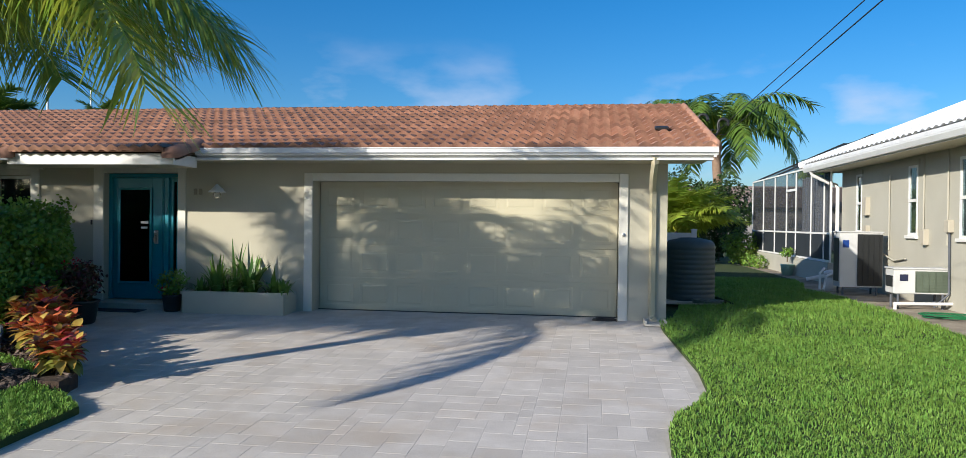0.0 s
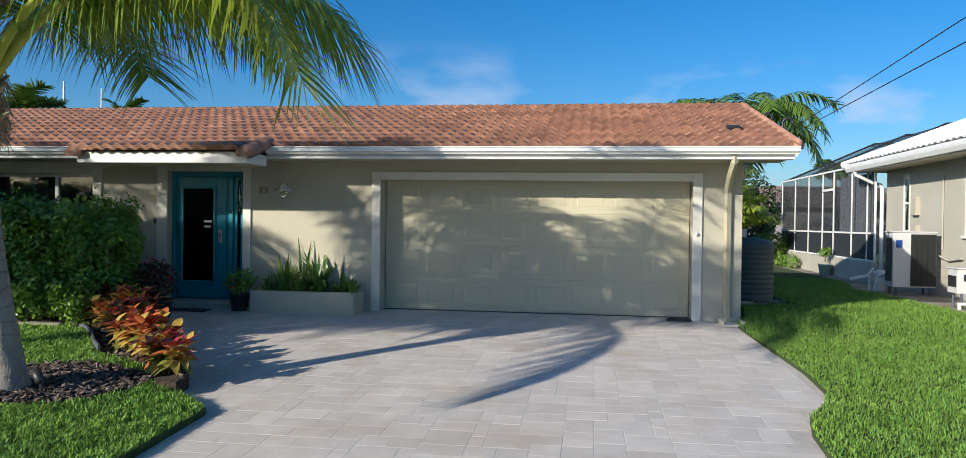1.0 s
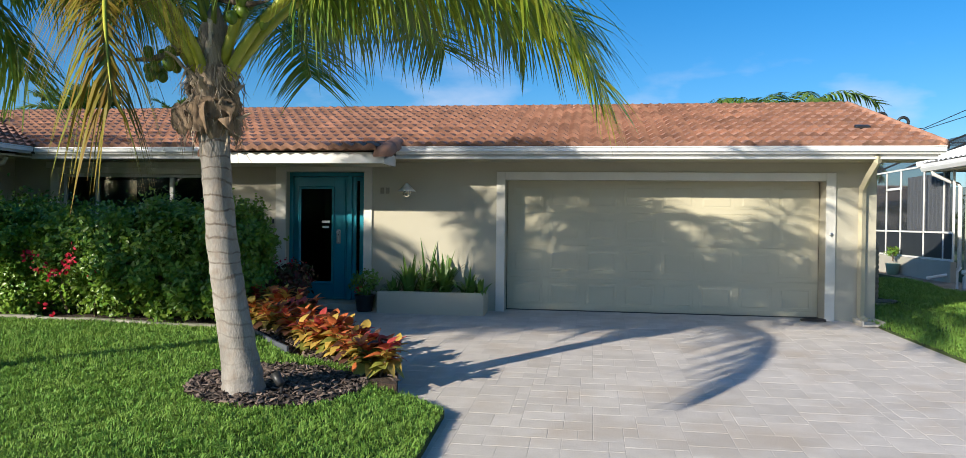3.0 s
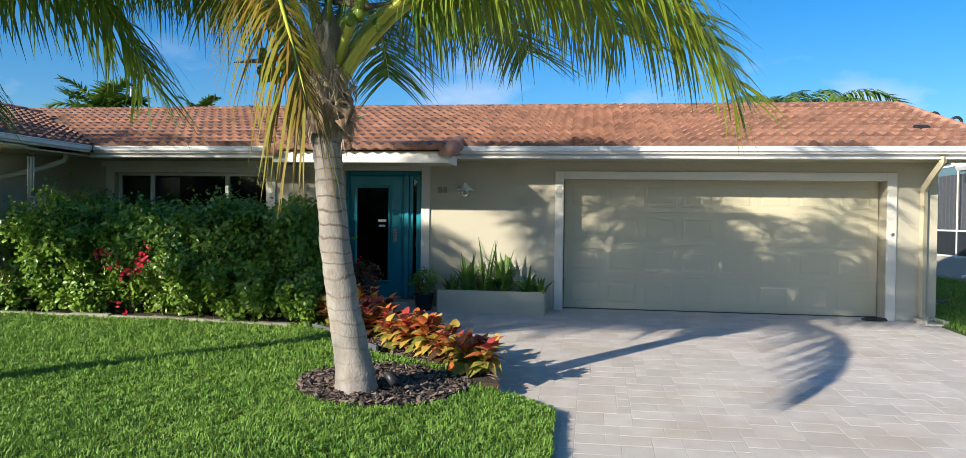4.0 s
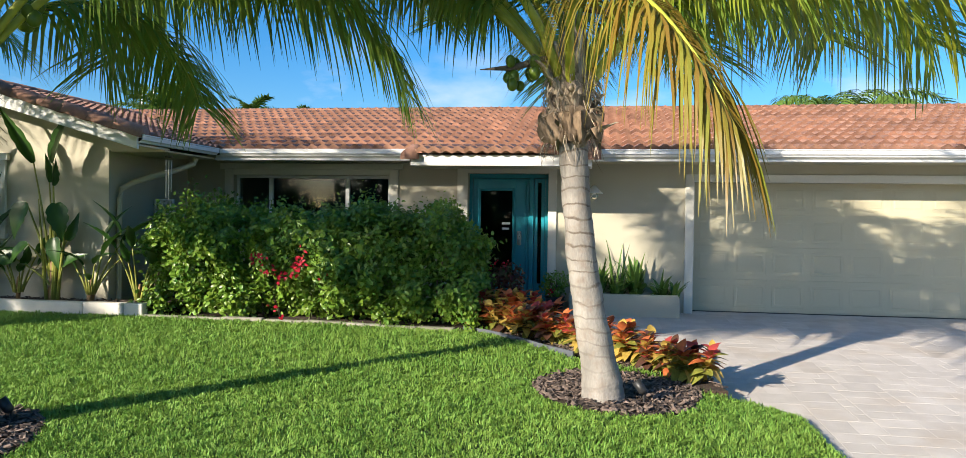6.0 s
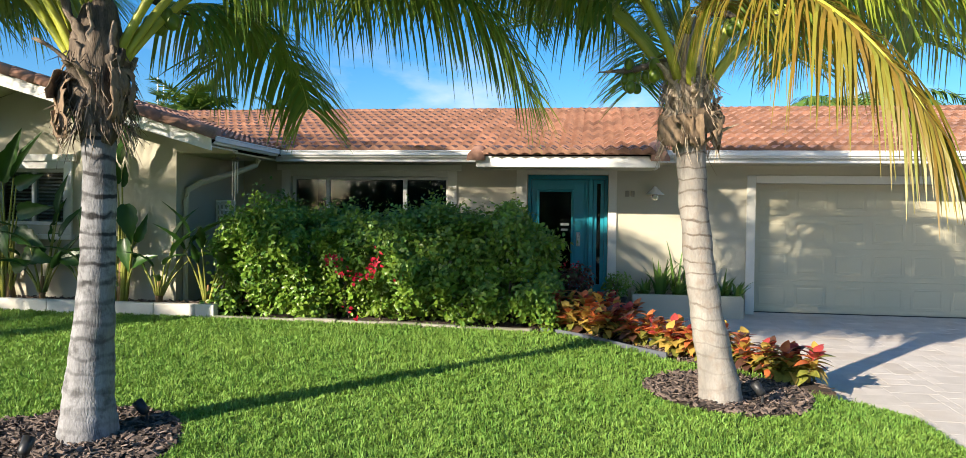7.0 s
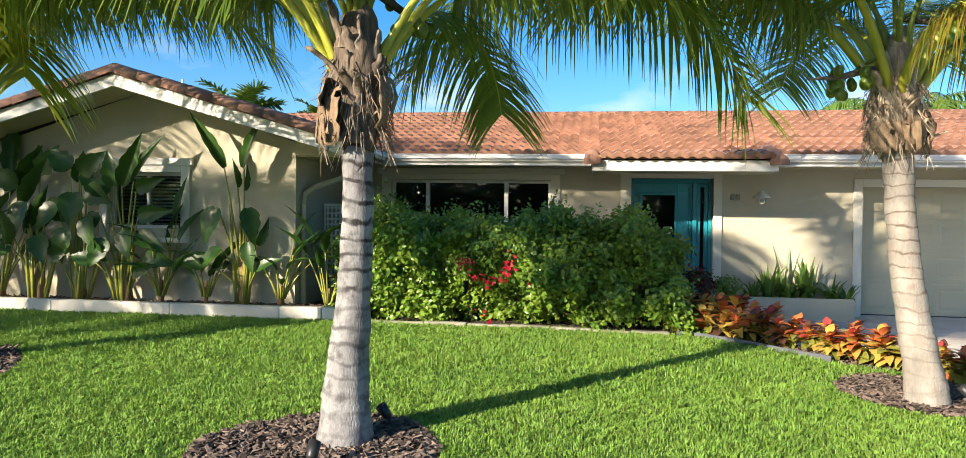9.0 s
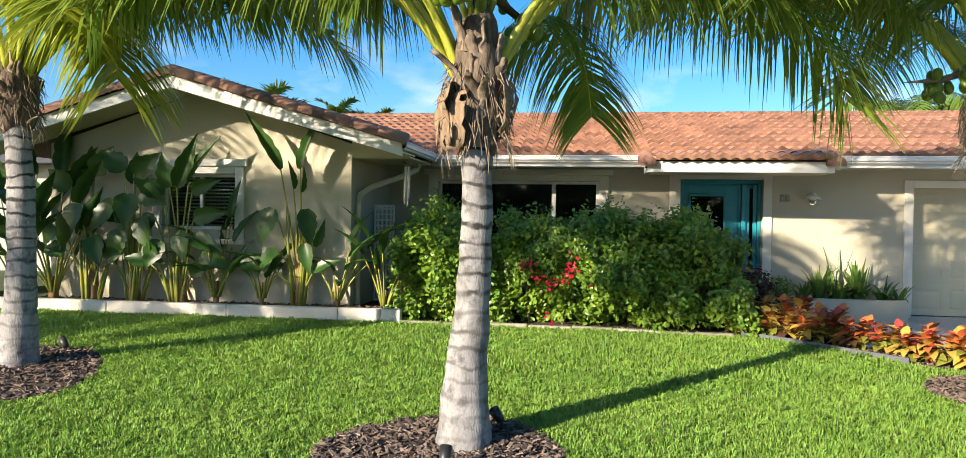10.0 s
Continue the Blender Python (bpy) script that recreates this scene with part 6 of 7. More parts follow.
tall_paradise((-9.33, -2.44, 0.18), (0.80, 0.085), [
    ((-0.26, -0.10, 2.03), (-0.50, -0.12, 0.86), 0.10, 0, 0.5), ((0.04, -0.08, 2.03), (0.34, -0.10, 0.86), 0.11, 0, -0.5),
    ((-0.34, -0.14, 1.45), (-0.22, -0.15, -0.52), 0.20, 1, 0.2), ((0.12, -0.12, 1.45), (0.16, -0.10, -0.55), 0.16, 1, -0.5), ((-0.12, 0.05, 1.75), (-0.10, 0.05, 0.45), 0.07, 0, 1.1),
    ((0.06, -0.1, 1.70), (0.05, 0.0, 0.40), 0.06, 0, 1.2), ((-0.45, -0.2, 0.62), (-0.48, -0.1, 0.05), 0.14, 1, 0.3), ((-0.25, -0.22, 0.85), (-0.35, -0.2, -0.25), 0.15, 2, 0.5),
    ((0.3, -0.2, 0.55), (0.36, -0.1, 0.22), 0.10, 1, -0.4), ((0.16, -0.2, 0.95), (0.1, -0.15, -0.45), 0.13, 1, 0.0), ((0.25, -0.05, 0.9), (0.2, 0.0, 0.4), 0.08, 1, 0.8)], lab)
tall_paradise((-11.2, -2.44, 0.18), (0.38, 0.10), [
    ((-0.02, -0.1, 1.76), (0.36, -0.08, 0.80), 0.15, 0, 0.4), ((0.18, -0.12, 1.84), (0.52, -0.10, 0.70), 0.13, 0, -0.7), ((0.25, -0.15, 1.70), (0.46, -0.15, 0.16), 0.13, 1, 0.3),
    ((0.30, -0.18, 1.30), (0.56, -0.15, 0.10), 0.15, 1, 0.2), ((0.28, -0.2, 1.02), (0.52, -0.15, -0.16), 0.16, 1, -0.3), ((-0.14, -0.1, 1.75), (-0.10, -0.1, 0.55), 0.16, 1, 0.3),
    ((-0.25, -0.12, 1.62), (-0.42, -0.12, 0.34), 0.18, 1, 0.5), ((-0.32, -0.18, 1.30), (-0.42, -0.12, -0.28), 0.18, 2, 0.2), ((0.10, -0.22, 1.10), (0.12, -0.2, -0.45), 0.17, 1, 0.2),
    ((-0.2, -0.22, 0.95), (-0.2, -0.2, -0.42), 0.17, 1, -0.2), ((0.42, -0.2, 0.72), (0.46, -0.15, -0.10), 0.15, 2, 0.1), ((0.26, -0.24, 0.50), (0.36, -0.15, 0.08), 0.13, 1, 0.4), ((-0.4, -0.2, 0.62), (-0.38, -0.1, 0.12), 0.14, 1, 0.3)], lab)
tall_paradise((-11.95, -2.46, 0.18), (0.36, 0.10), [
    ((0.05, -0.1, 1.95), (0.42, -0.1, 0.30), 0.19, 1, 0.4), ((-0.1, -0.12, 2.0), (-0.35, -0.1, 0.35), 0.19, 1, 0.3), ((0.2, -0.15, 1.7), (0.40, -0.1, -0.20), 0.20, 1, 0.2), ((0.0, -0.18, 1.65), (0.05, -0.2, -0.50), 0.21, 1, -0.3),
    ((0.24, -0.2, 1.30), (0.14, -0.2, -0.50), 0.20, 1, 0.3), ((-0.25, -0.2, 1.45), (-0.35, -0.15, -0.35), 0.20, 1, 0.2), ((-0.1, -0.2, 1.1), (-0.1, -0.2, -0.45), 0.19, 2, 0.0), ((0.3, -0.22, 0.9), (0.30, -0.1, -0.30), 0.16, 1, 0.4),
    ((0.0, 0.0, 1.8), (0.0, 0.05, 0.5), 0.17, 0, 0.6), ((-0.35, -0.2, 0.8), (-0.35, -0.1, 0.1), 0.15, 1, 0.2)], lab)
tall_paradise((-12.65, -2.46, 0.18), (0.45, 0.12), [
    ((0.1, -0.1, 1.95), (0.3, -0.1, 0.40), 0.19, 1, 0.3), ((-0.25, -0.15, 1.75), (-0.4, -0.1, 0.25), 0.19, 1, -0.3), ((0.25, -0.15, 1.5), (0.35, -0.1, -0.30), 0.20, 1, 0.2), ((-0.1, -0.2, 1.5), (-0.1, -0.2, -0.50), 0.21, 1, 0.2),
    ((-0.4, -0.2, 1.2), (-0.35, -0.15, -0.3), 0.19, 2, 0.1), ((0.15, -0.22, 1.0), (0.2, -0.2, -0.4), 0.18, 1, -0.2), ((-0.3, -0.2, 0.8), (-0.4, -0.1, 0.0), 0.16, 1, 0.2), ((0.3, -0.2, 0.7), (0.35, -0.1, 0.05), 0.15, 1, 0.3), ((-0.05, 0.05, 1.9), (-0.05, 0.05, 0.5), 0.17, 0, 0.5)], lab)
paradise((-13.3, -2.46, 0.18), [(170, 16, 1.7, 0.9, 1), (10, 10, 1.6, 0.8, 2), (190, 26, 1.3, 0.8, 2), (345, 22, 1.4, 0.8, 1), (260, 20, 1.0, 0.7, 2), (210, 35, 0.8, 0.6, 2), (320, 30, 0.8, 0.7, 1), (80, 5, 1.8, 0.9, 0)], lab, 0.11)
paradise((-13.9, -2.46, 0.18), [(170, 16, 1.6, 0.9, 1), (10, 14, 1.5, 0.8, 2), (200, 24, 1.3, 0.8, 2), (340, 22, 1.2, 0.8, 1), (270, 20, 1.0, 0.7, 2), (80, 5, 1.7, 0.9, 0)], lab, 0.10)
paradise((-10.62, -2.46, 0.18), [(170, 20, 0.8, 0.5, 2), (10, 18, 0.85, 0.55, 1), (200, 32, 0.6, 0.45, 2), (345, 36, 0.6, 0.5, 2), (270, 20, 0.7, 0.45, 2), (60, 8, 1.0, 0.55, 1), (20, 10, 1.2, 0.5, 0)], lab, 0.07)
paradise((-8.75, -2.42, 0.18), [(10, 34, 0.85, 0.65, 1), (345, 22, 0.6, 0.5, 1), (190, 28, 0.5, 0.4, 2), (270, 20, 0.45, 0.4, 2), (30, 12, 0.8, 0.5, 1)], "small bird-of-paradise plant at the wing corner", 0.08)
paradise((-9.9, -2.46, 0.18), [(185, 24, 0.55, 0.4, 2), (15, 26, 0.6, 0.45, 1), (270, 20, 0.5, 0.4, 2), (330, 30, 0.45, 0.4, 1)], "small bird-of-paradise plant in the raised bed", 0.05)
paradise((-8.05, -2.30, 0.10), [(20, 25, 0.75, 0.55, 1), (200, 15, 1.0, 0.5, 1), (330, 30, 0.6, 0.5, 2), (270, 12, 0.8, 0.45, 2)], "small bird-of-paradise plant beside the hedge", 0.05)


# ---- porch things ----
planter = thing("planter_box", (-0.97, -0.29, 0), "low cream stucco planter box beside the garage", "planter")
sub("planter_wall", boxes((-0.85, 0.85, -0.27, -0.18, -0.04, 0.33), bevel=0.008), STUCCO, planter)
sub("planter_wall", boxes((-0.85, 0.85, 0.20, 0.27, -0.04, 0.33), bevel=0.008), STUCCO, planter)
sub("planter_wall", boxes((-0.85, -0.76, -0.18, 0.20, -0.04, 0.33), bevel=0.008), STUCCO, planter)
sub("planter_wall", boxes((0.76, 0.85, -0.18, 0.20, -0.04, 0.33), bevel=0.008), STUCCO, planter)
sub("planter_soil", boxes((-0.76, 0.76, -0.18, 0.20, 0.0, 0.27)), SOIL, planter)
STRAP = leaf("strap_leaf", (0.20, 0.33, 0.06), (0.06, 0.14, 0.03), scale=5, trans=0.25, rough=0.35, vary=0.3)


def strap_plant(name, at, n, ln, spread, label, seed, width=0.022, category="plant"):
    """A tuft of long strap leaves that arch outwards."""
    r = random.Random(seed)
    t = thing(name, at, label, category, "plants in the planter")
    V, F = [], []
    for k in range(int(n * 2.1)):
        a = r.uniform(0, 6.28)
        e = radians(r.uniform(4, spread))
        L = ln * r.uniform(0.55, 1.1)
        h, s = Vector((math.cos(a), math.sin(a), 0)), Vector((-math.sin(a), math.cos(a), 0))
        p = h * r.uniform(0, 0.10)
        for j in range(5):
            u = j / 4
            w = width * 1.8 * (0.8, 1.0, 0.85, 0.55, 0.05)[j] / 2 * r.uniform(0.9, 1.1)
            V += [p - s * w, p + s * w]
            m = len(V)
            if j:
                F.append((m - 4, m - 3, m - 1, m - 2))
            ee = e * (0.45 + 2.0 * u)
            p = p + (h * math.sin(ee) + Vector((0, 0, math.cos(ee)))) * L / 4
    o = new("leaf_tuft", mesh_of("leaf_tuft", V, F, STRAP))
    o.parent = t
    tagged(o, kind="stuff")
    return t


strap_plant("spiky_plant", (-1.38, -0.26, 0.27), 15, 0.66, 34, "upright spiky green plant in the planter", 1, 0.032)
strap_plant("spiky_plant", (-1.10, -0.20, 0.27), 4, 0.92, 12, "tall thin spiky shoots in the planter", 2, 0.026)
strap_plant("spiky_plant", (-0.78, -0.30, 0.27), 24, 0.72, 66, "large arching strap-leaved plant in the planter", 3, 0.042)
strap_plant("spiky_plant", (-1.08, -0.34, 0.27), 12, 0.48, 70, "arching strap-leaved plant in the planter", 4, 0.036)
strap_plant("spiky_plant", (-0.40, -0.30, 0.27), 13, 0.46, 72, "low strap-leaved plant in the planter", 5, 0.034)
strap_plant("spiky_plant", (-0.20, -0.36, 0.27), 7, 0.36, 84, "low pale strap-leaved plant at the planter end", 6, 0.034)
strap_plant("spiky_plant", (-1.62, -0.30, 0.27), 12, 0.34, 70, "low leafy plant in the planter", 7, 0.034)


def bushy(name, at, r0, h, n, length, material, label, category, seed, pot=None, squash=(1, 1, 1)):
    """A small leafy plant, in a pot if one is given (radius, height)."""
    g = np.random.default_rng(seed)
    t = thing(name, at, label, category)
    z0 = 0.0
    if pot:
        pr, ph = pot
        sub("pot", lathe([(pr * 0.72, 0.0), (pr * 0.80, 0.02), (pr, ph * 0.9), (pr * 1.06, ph * 0.92), (pr * 1.06, ph), (pr * 0.94, ph), (pr * 0.90, ph * 0.9)], 20), BLACK, t, "glossy black pot", smooth=True)
        z0 = ph * 0.9
    d = g.normal(0, 1, (n, 3))
    d /= np.linalg.norm(d, axis=1, keepdims=True)
    rad = g.uniform(0.35, 1.0, (n, 1)) ** 0.6
    lump = 1 + 0.25 * np.sin(d[:, :1] * 5 + seed) * np.sin(d[:, 2:] * 4)
    c = d * rad * lump * np.array([r0, r0, h / 2]) * np.array(squash) + np.array([0, 0, z0 + h / 2])
    V, F = leaf_cloud(g, c, d + np.array([0, -0.2, 0.5]), length, (0.5, 0.75))
    o = new("foliage", fast_mesh("foliage", V, F, material))
    o.parent = t
    tagged(o, kind="stuff")
    rr = random.Random(seed)
    for k in range(5):
        a = rr.uniform(0, 6.28)
        q = Vector((math.cos(a) * r0 * 0.5, math.sin(a) * r0 * 0.5, z0 + h * 0.7))
        sub("stem", tube([(0, 0, z0 - 0.02), tuple(Vector((0, 0, z0)).lerp(q, 0.5) + Vector((0.02, 0, 0.03))), tuple(q)], [0.012, 0.009, 0.004], 5), STEM, t)
    return t


pp = bushy("potted_plant", (-2.06, -0.42, -0.015), 0.24, 0.44, 420, (0.04, 0.08), HEDGE, "small leafy plant in a square black pot by the door", "potted plant", 3, (0.155, 0.27))
g = np.random.default_rng(2)
V, F = leaf_cloud(g, g.normal(0, 0.025, (12, 3)) + np.array([-0.02, -0.20, 0.36]), np.tile([0, -1, 0.3], (12, 1)), (0.03, 0.05), (0.6, 0.9))
ob = new("pink_blossom", fast_mesh("pink_blossom", V, F, REDFLOWER))
ob.parent = pp
bp = bushy("potted_shrub", (-2.72, -1.75, -0.062), 0.30, 0.62, 900, (0.05, 0.09), leaf("dark_red_leaf", (0.16, 0.02, 0.03), (0.04, 0.06, 0.015), scale=5, trans=0.2, rough=0.4, vary=0.35), "dark red-leaved shrub in a large black pot beside the walk", "potted plant", 9, (0.26, 0.34))
V, F = leaf_cloud(g, g.normal(0, 1, (22, 3)) * np.array([0.12, 0.1, 0.04]) + np.array([0.0, -0.08, 0.88]), np.tile([0, -0.6, 0.8], (22, 1)), (0.03, 0.055), (0.6, 0.9))
ob = new("red_blossom", fast_mesh("red_blossom", V, F, REDFLOWER))
ob.parent = bp
tagged(part("door_mat", boxes((-3.42, -2.52, -0.68, -0.38, -0.022, -0.003), bevel=0.006), surf("mat_fibre", (0.06, 0.07, 0.09), (0.035, 0.04, 0.05), fine=300, rough=1.0, bump=0.8)), "dark rubber-backed door mat on the pavers", "door mat")

lamp = thing("wall_lamp", (-1.46, 0.0, 1.95), "small white nautical wall lamp beside the door", "wall lamp")
bm = lathe([(0.05, 0.0), (0.05, 0.015), (0.035, 0.025)], 16)
bm.transform(Matrix.Rotation(radians(90), 4, "X"))
sub("back_plate", bm, WHITE, lamp)
sub("arm", tube([(0, -0.02, 0.02), (0, -0.07, 0.06), (0, -0.13, 0.06)], 0.011, 8), WHITE, lamp)
bm = lathe([(0.012, 0.10), (0.03, 0.085), (0.05, 0.06), (0.11, 0.0), (0.145, -0.03), (0.14, -0.035), (0.05, 0.03)], 20)
bm.transform(Matrix.Translation((0, -0.13, -0.0)))
sub("shade", bm, WHITE, lamp, "white stepped metal shade", smooth=True)
bm = lathe([(0.045, -0.03), (0.058, -0.05), (0.058, -0.09), (0.035, -0.12), (0.01, -0.13)], 16)
bm.transform(Matrix.Translation((0, -0.13, 0)))
sub("globe", bm, glass("frosted_globe", (0.9, 0.9, 0.88), 0.3), lamp, smooth=True)
# plain bars in place of the house number
plaque = thing("number_sign", (-1.86, -0.004, 1.93), "two dark metal characters on the stucco wall", "sign")
sub("bar", boxes((-0.075, -0.015, -0.012, 0.0, -0.05, 0.05), bevel=0.003), surf("bronze", (0.30, 0.27, 0.20), rough=0.5), plaque)
sub("bar", boxes((0.02, 0.075, -0.012, 0.0, -0.05, 0.05), bevel=0.003), MATS["bronze"], plaque)
bell = thing("door_bell", (-3.79, 0.0, 1.40), "small dark doorbell button on the wall", "doorbell")
sub("plate", boxes((-0.016, 0.016, -0.012, 0.0, -0.04, 0.04), bevel=0.003), BLACK, bell)
key = thing("key_switch", (5.10, -0.035, 1.31), "small round metal key switch on the garage surround", "switch")
bm = lathe([(0.028, 0.0), (0.028, 0.012), (0.012, 0.018)], 14)
bm.transform(Matrix.Rotation(radians(90), 4, "X"))
sub("cover", bm, METAL, key)
rnd = random.Random(2)
pts = []
for k in range(60):
    a = k * 0.42
    pts.append((4.83 + 0.17 * math.cos(a) * (0.8 + 0.3 * rnd.random()), -0.16 + 0.08 * math.sin(a) * (0.8 + 0.3 * rnd.random()), 0.012 + 0.0006 * k))
tagged(part("hose_coil", tube(pts, 0.010, 6), BLACK), "coil of thin black hose on the driveway by the garage", "hose")
sp = bmesh.new()
box(sp, 5.40, 5.72, -0.52, -0.08, -0.01, 0.02, 0.006)
for r in ((5.40, 5.43, -0.52, -0.08, 0.02, 0.07), (5.69, 5.72, -0.52, -0.08, 0.02, 0.07), (5.43, 5.69, -0.11, -0.08, 0.02, 0.06)):
    box(sp, *r, 0.006)
tagged(part("splash_block", sp, CONCRETE), "pale concrete splash block under the downspout", "splash block")

# wind chime and lattice at the inner corner
chime = thing("wind_chime", (-7.84, -1.9, 2.40), "long pale metal wind chime under the eave", "wind chime")
sub("top_ring", lathe([(0.05, -0.06), (0.055, -0.05), (0.05, -0.03), (0.01, -0.025)], 14), DEADLEAF, chime)
CH = surf("chime_tube", (0.70, 0.64, 0.55), (0.58, 0.52, 0.44), rough=0.4)
for k in range(6):
    a = k * 1.047
    sub("tube", tube([(0.042 * math.cos(a), 0.042 * math.sin(a), -0.10), (0.042 * math.cos(a), 0.042 * math.sin(a), -0.55 - 0.03 * k)], 0.009, 7), CH, chime)
sub("cord", tube([(0, 0, 0.02), (0, 0, -0.06)], 0.004, 5), BLACK, chime)
lat = thing("lattice_panel", (-8.42, -1.05, 0.15), "white plastic lattice panel leaning in the wall corner", "lattice")
sub("lattice_frame", boxes((-0.17, -0.14, -0.015, 0.015, 0, 1.58), (0.14, 0.17, -0.015, 0.015, 0, 1.58), (-0.14, 0.14, -0.015, 0.015, 1.54, 1.58), (-0.14, 0.14, -0.015, 0.015, 0.0, 0.05), bevel=0.003), WHITE, lat)
for k in range(4):
    x = -0.14 + 0.28 * (k + 0.5) / 4
    sub("slat", boxes((x - 0.013, x + 0.013, -0.008, 0.008, 0.05, 1.54)), WHITE, lat)
for k in range(16):
    z = 0.12 + k * 0.092
    sub("crossbar", boxes((-0.14, 0.14, 0.008, 0.016, z, z + 0.03)), WHITE, lat)


def spot_lamp(at, turn):
    t = thing("garden_spotlight", at, "small black garden spotlight in the mulch", "spotlight", "garden spotlights")
    sub("spike", tube([(0, 0, -0.04), (0, 0, 0.08)], 0.012, 7), BLACK, t)
    bm = lathe([(0.022, 0.0), (0.036, 0.02), (0.042, 0.12), (0.036, 0.12), (0.03, 0.10)], 14)
    bm.transform(Matrix.Translation((0, 0, 0.06)) @ Matrix.Rotation(radians(35), 4, Vector((-math.sin(turn), math.cos(turn), 0))))
    sub("lamp_head", bm, BLACK, t, smooth=True)


spot_lamp((-5.72, -7.52, -0.04), 3.6)
spot_lamp((-1.02, -6.12, 0.0), 2.9)
spot_lamp((-10.72, -5.62, 0.01), 3.0)
spot_lamp((-5.98, -8.45, -0.08), 1.6)

# ---- right side: tank, fence ----
TANK = surf("tank_plastic", (0.075, 0.10, 0.10), (0.055, 0.075, 0.078), scale=2, fine=40, rough=0.55, bump=0.1)
tank = thing("water_tank", (6.52, 3.45, 0.0), "dark green ribbed plastic rain tank on a slab", "tank")
prof = [(0.46, 0.03)]
for k in range(11):
    z = 0.06 + k * 0.094
    prof += [(0.465, z), (0.478, z + 0.03), (0.478, z + 0.06), (0.465, z + 0.085)]
prof += [(0.45, 1.13), (0.40, 1.18), (0.22, 1.215), (0.20, 1.23), (0.05, 1.235)]
sub("tank_shell", lathe(prof, 40), TANK, tank, smooth=True)
sub("slab", boxes((-0.52, 0.52, -0.52, 0.52, -0.03, 0.03), bevel=0.01), CONCRETE, tank)
hs = []
for k in range(70):
    a = k * 0.35
    hs.append((6.75 + 0.28 * math.cos(a) + 0.02 * math.sin(k), 2.62 + 0.14 * math.sin(a) + 0.02 * math.cos(2.3 * k), 0.05 + 0.0008 * k))
tagged(part("garden_hose", tube(hs, 0.012, 6), surf("grey_hose", (0.16, 0.18, 0.15), rough=0.5)), "grey garden hose coiled by the tank", "hose")
fence = thing("vinyl_fence", (6.3, 6.0, 0), "low white vinyl fence between house and tank", "fence")
for x in (-0.5, 0.62):
    post = sub("post", boxes((x - 0.055, x + 0.055, -0.055, 0.055, -0.04, 1.36), bevel=0.004), WHITE, fence)
    sub("post_cap", boxes((x - 0.07, x + 0.07, -0.07, 0.07, 1.36, 1.39), bevel=0.012), WHITE, fence)
sub("rail", boxes((-0.445, 0.565, -0.025, 0.025, 1.20, 1.30), bevel=0.004), WHITE, fence)
sub("rail", boxes((-0.445, 0.565, -0.025, 0.025, 0.08, 0.20), bevel=0.004), WHITE, fence)
for k in range(7):
    x = -0.44 + k * 0.1435
    sub("board", boxes((x + 0.003, x + 0.14, -0.012, 0.012, 0.20, 1.20), bevel=0.003), WHITE, fence)

# ---- neighbouring house ----
NWALL = surf("neighbour_stucco", (0.47, 0.45, 0.375), (0.41, 0.39, 0.325), scale=1.2, fine=80, rough=0.9, bump=0.4, stain=(0.40, 0.36, 0.30))
NROOF = surf("white_roof_tile", (0.80, 0.80, 0.80), (0.68, 0.68, 0.68), scale=4, fine=40, rough=0.7, bump=0.25, stain=(0.5, 0.5, 0.5), stain_at=0.68)
nb = thing("neighbour_house", (10.95, 4.0, 0), "neighbouring stucco house with a white tile hip roof", "house")
NWIN = [(-2.05, -1.55, 1.30, 2.72), (0.18, 0.62, 1.32, 2.72), (3.30, 3.68, 1.36, 2.74)]
bm = wall_mesh(-6.5, 4.75, 0.0, 0.25, -0.4, 2.95, NWIN, along="y")
sub("side_wall", bm, NWALL, nb)
sub("end_wall", boxes((0.25, 10, 4.5, 4.75, -0.05, 2.95)), NWALL, nb)
sub("front_wall", boxes((0.25, 10, -6.5, -6.25, -0.4, 2.95)), NWALL, nb)
# plain backing sheet, its dark colour standing for the shaded room
sub("room_back", boxes((1.6, 1.7, -6.2, 4.5, 0, 2.9)), ROOM_SHADE, nb)
sub("soffit", boxes((-0.62, 0.25, -7.1, 5.4, 2.90, 2.95)), CREAM, nb)
sub("fascia", boxes((-0.66, -0.62, -7.1, 5.5, 2.89, 3.07)), WHITE, nb)
ng = bmesh.new()
prism([(-0.66 + u, 2.91 + v) for u, v in ((0, 0), (-0.08, 0), (-0.12, 0.09), (-0.12, 0.15), (-0.11, 0.15), (-0.105, 0.09), (-0.07, 0.015), (-0.01, 0.015), (-0.01, 0.15), (0, 0.15))], "y", -7.1, 5.55, ng)
sub("gutter", ng, GUTTER, nb, "white aluminium gutter")
sub("eave_closure", boxes((-0.785, -0.70, -7.09, 5.48, 3.03, 3.105)), NROOF, nb)
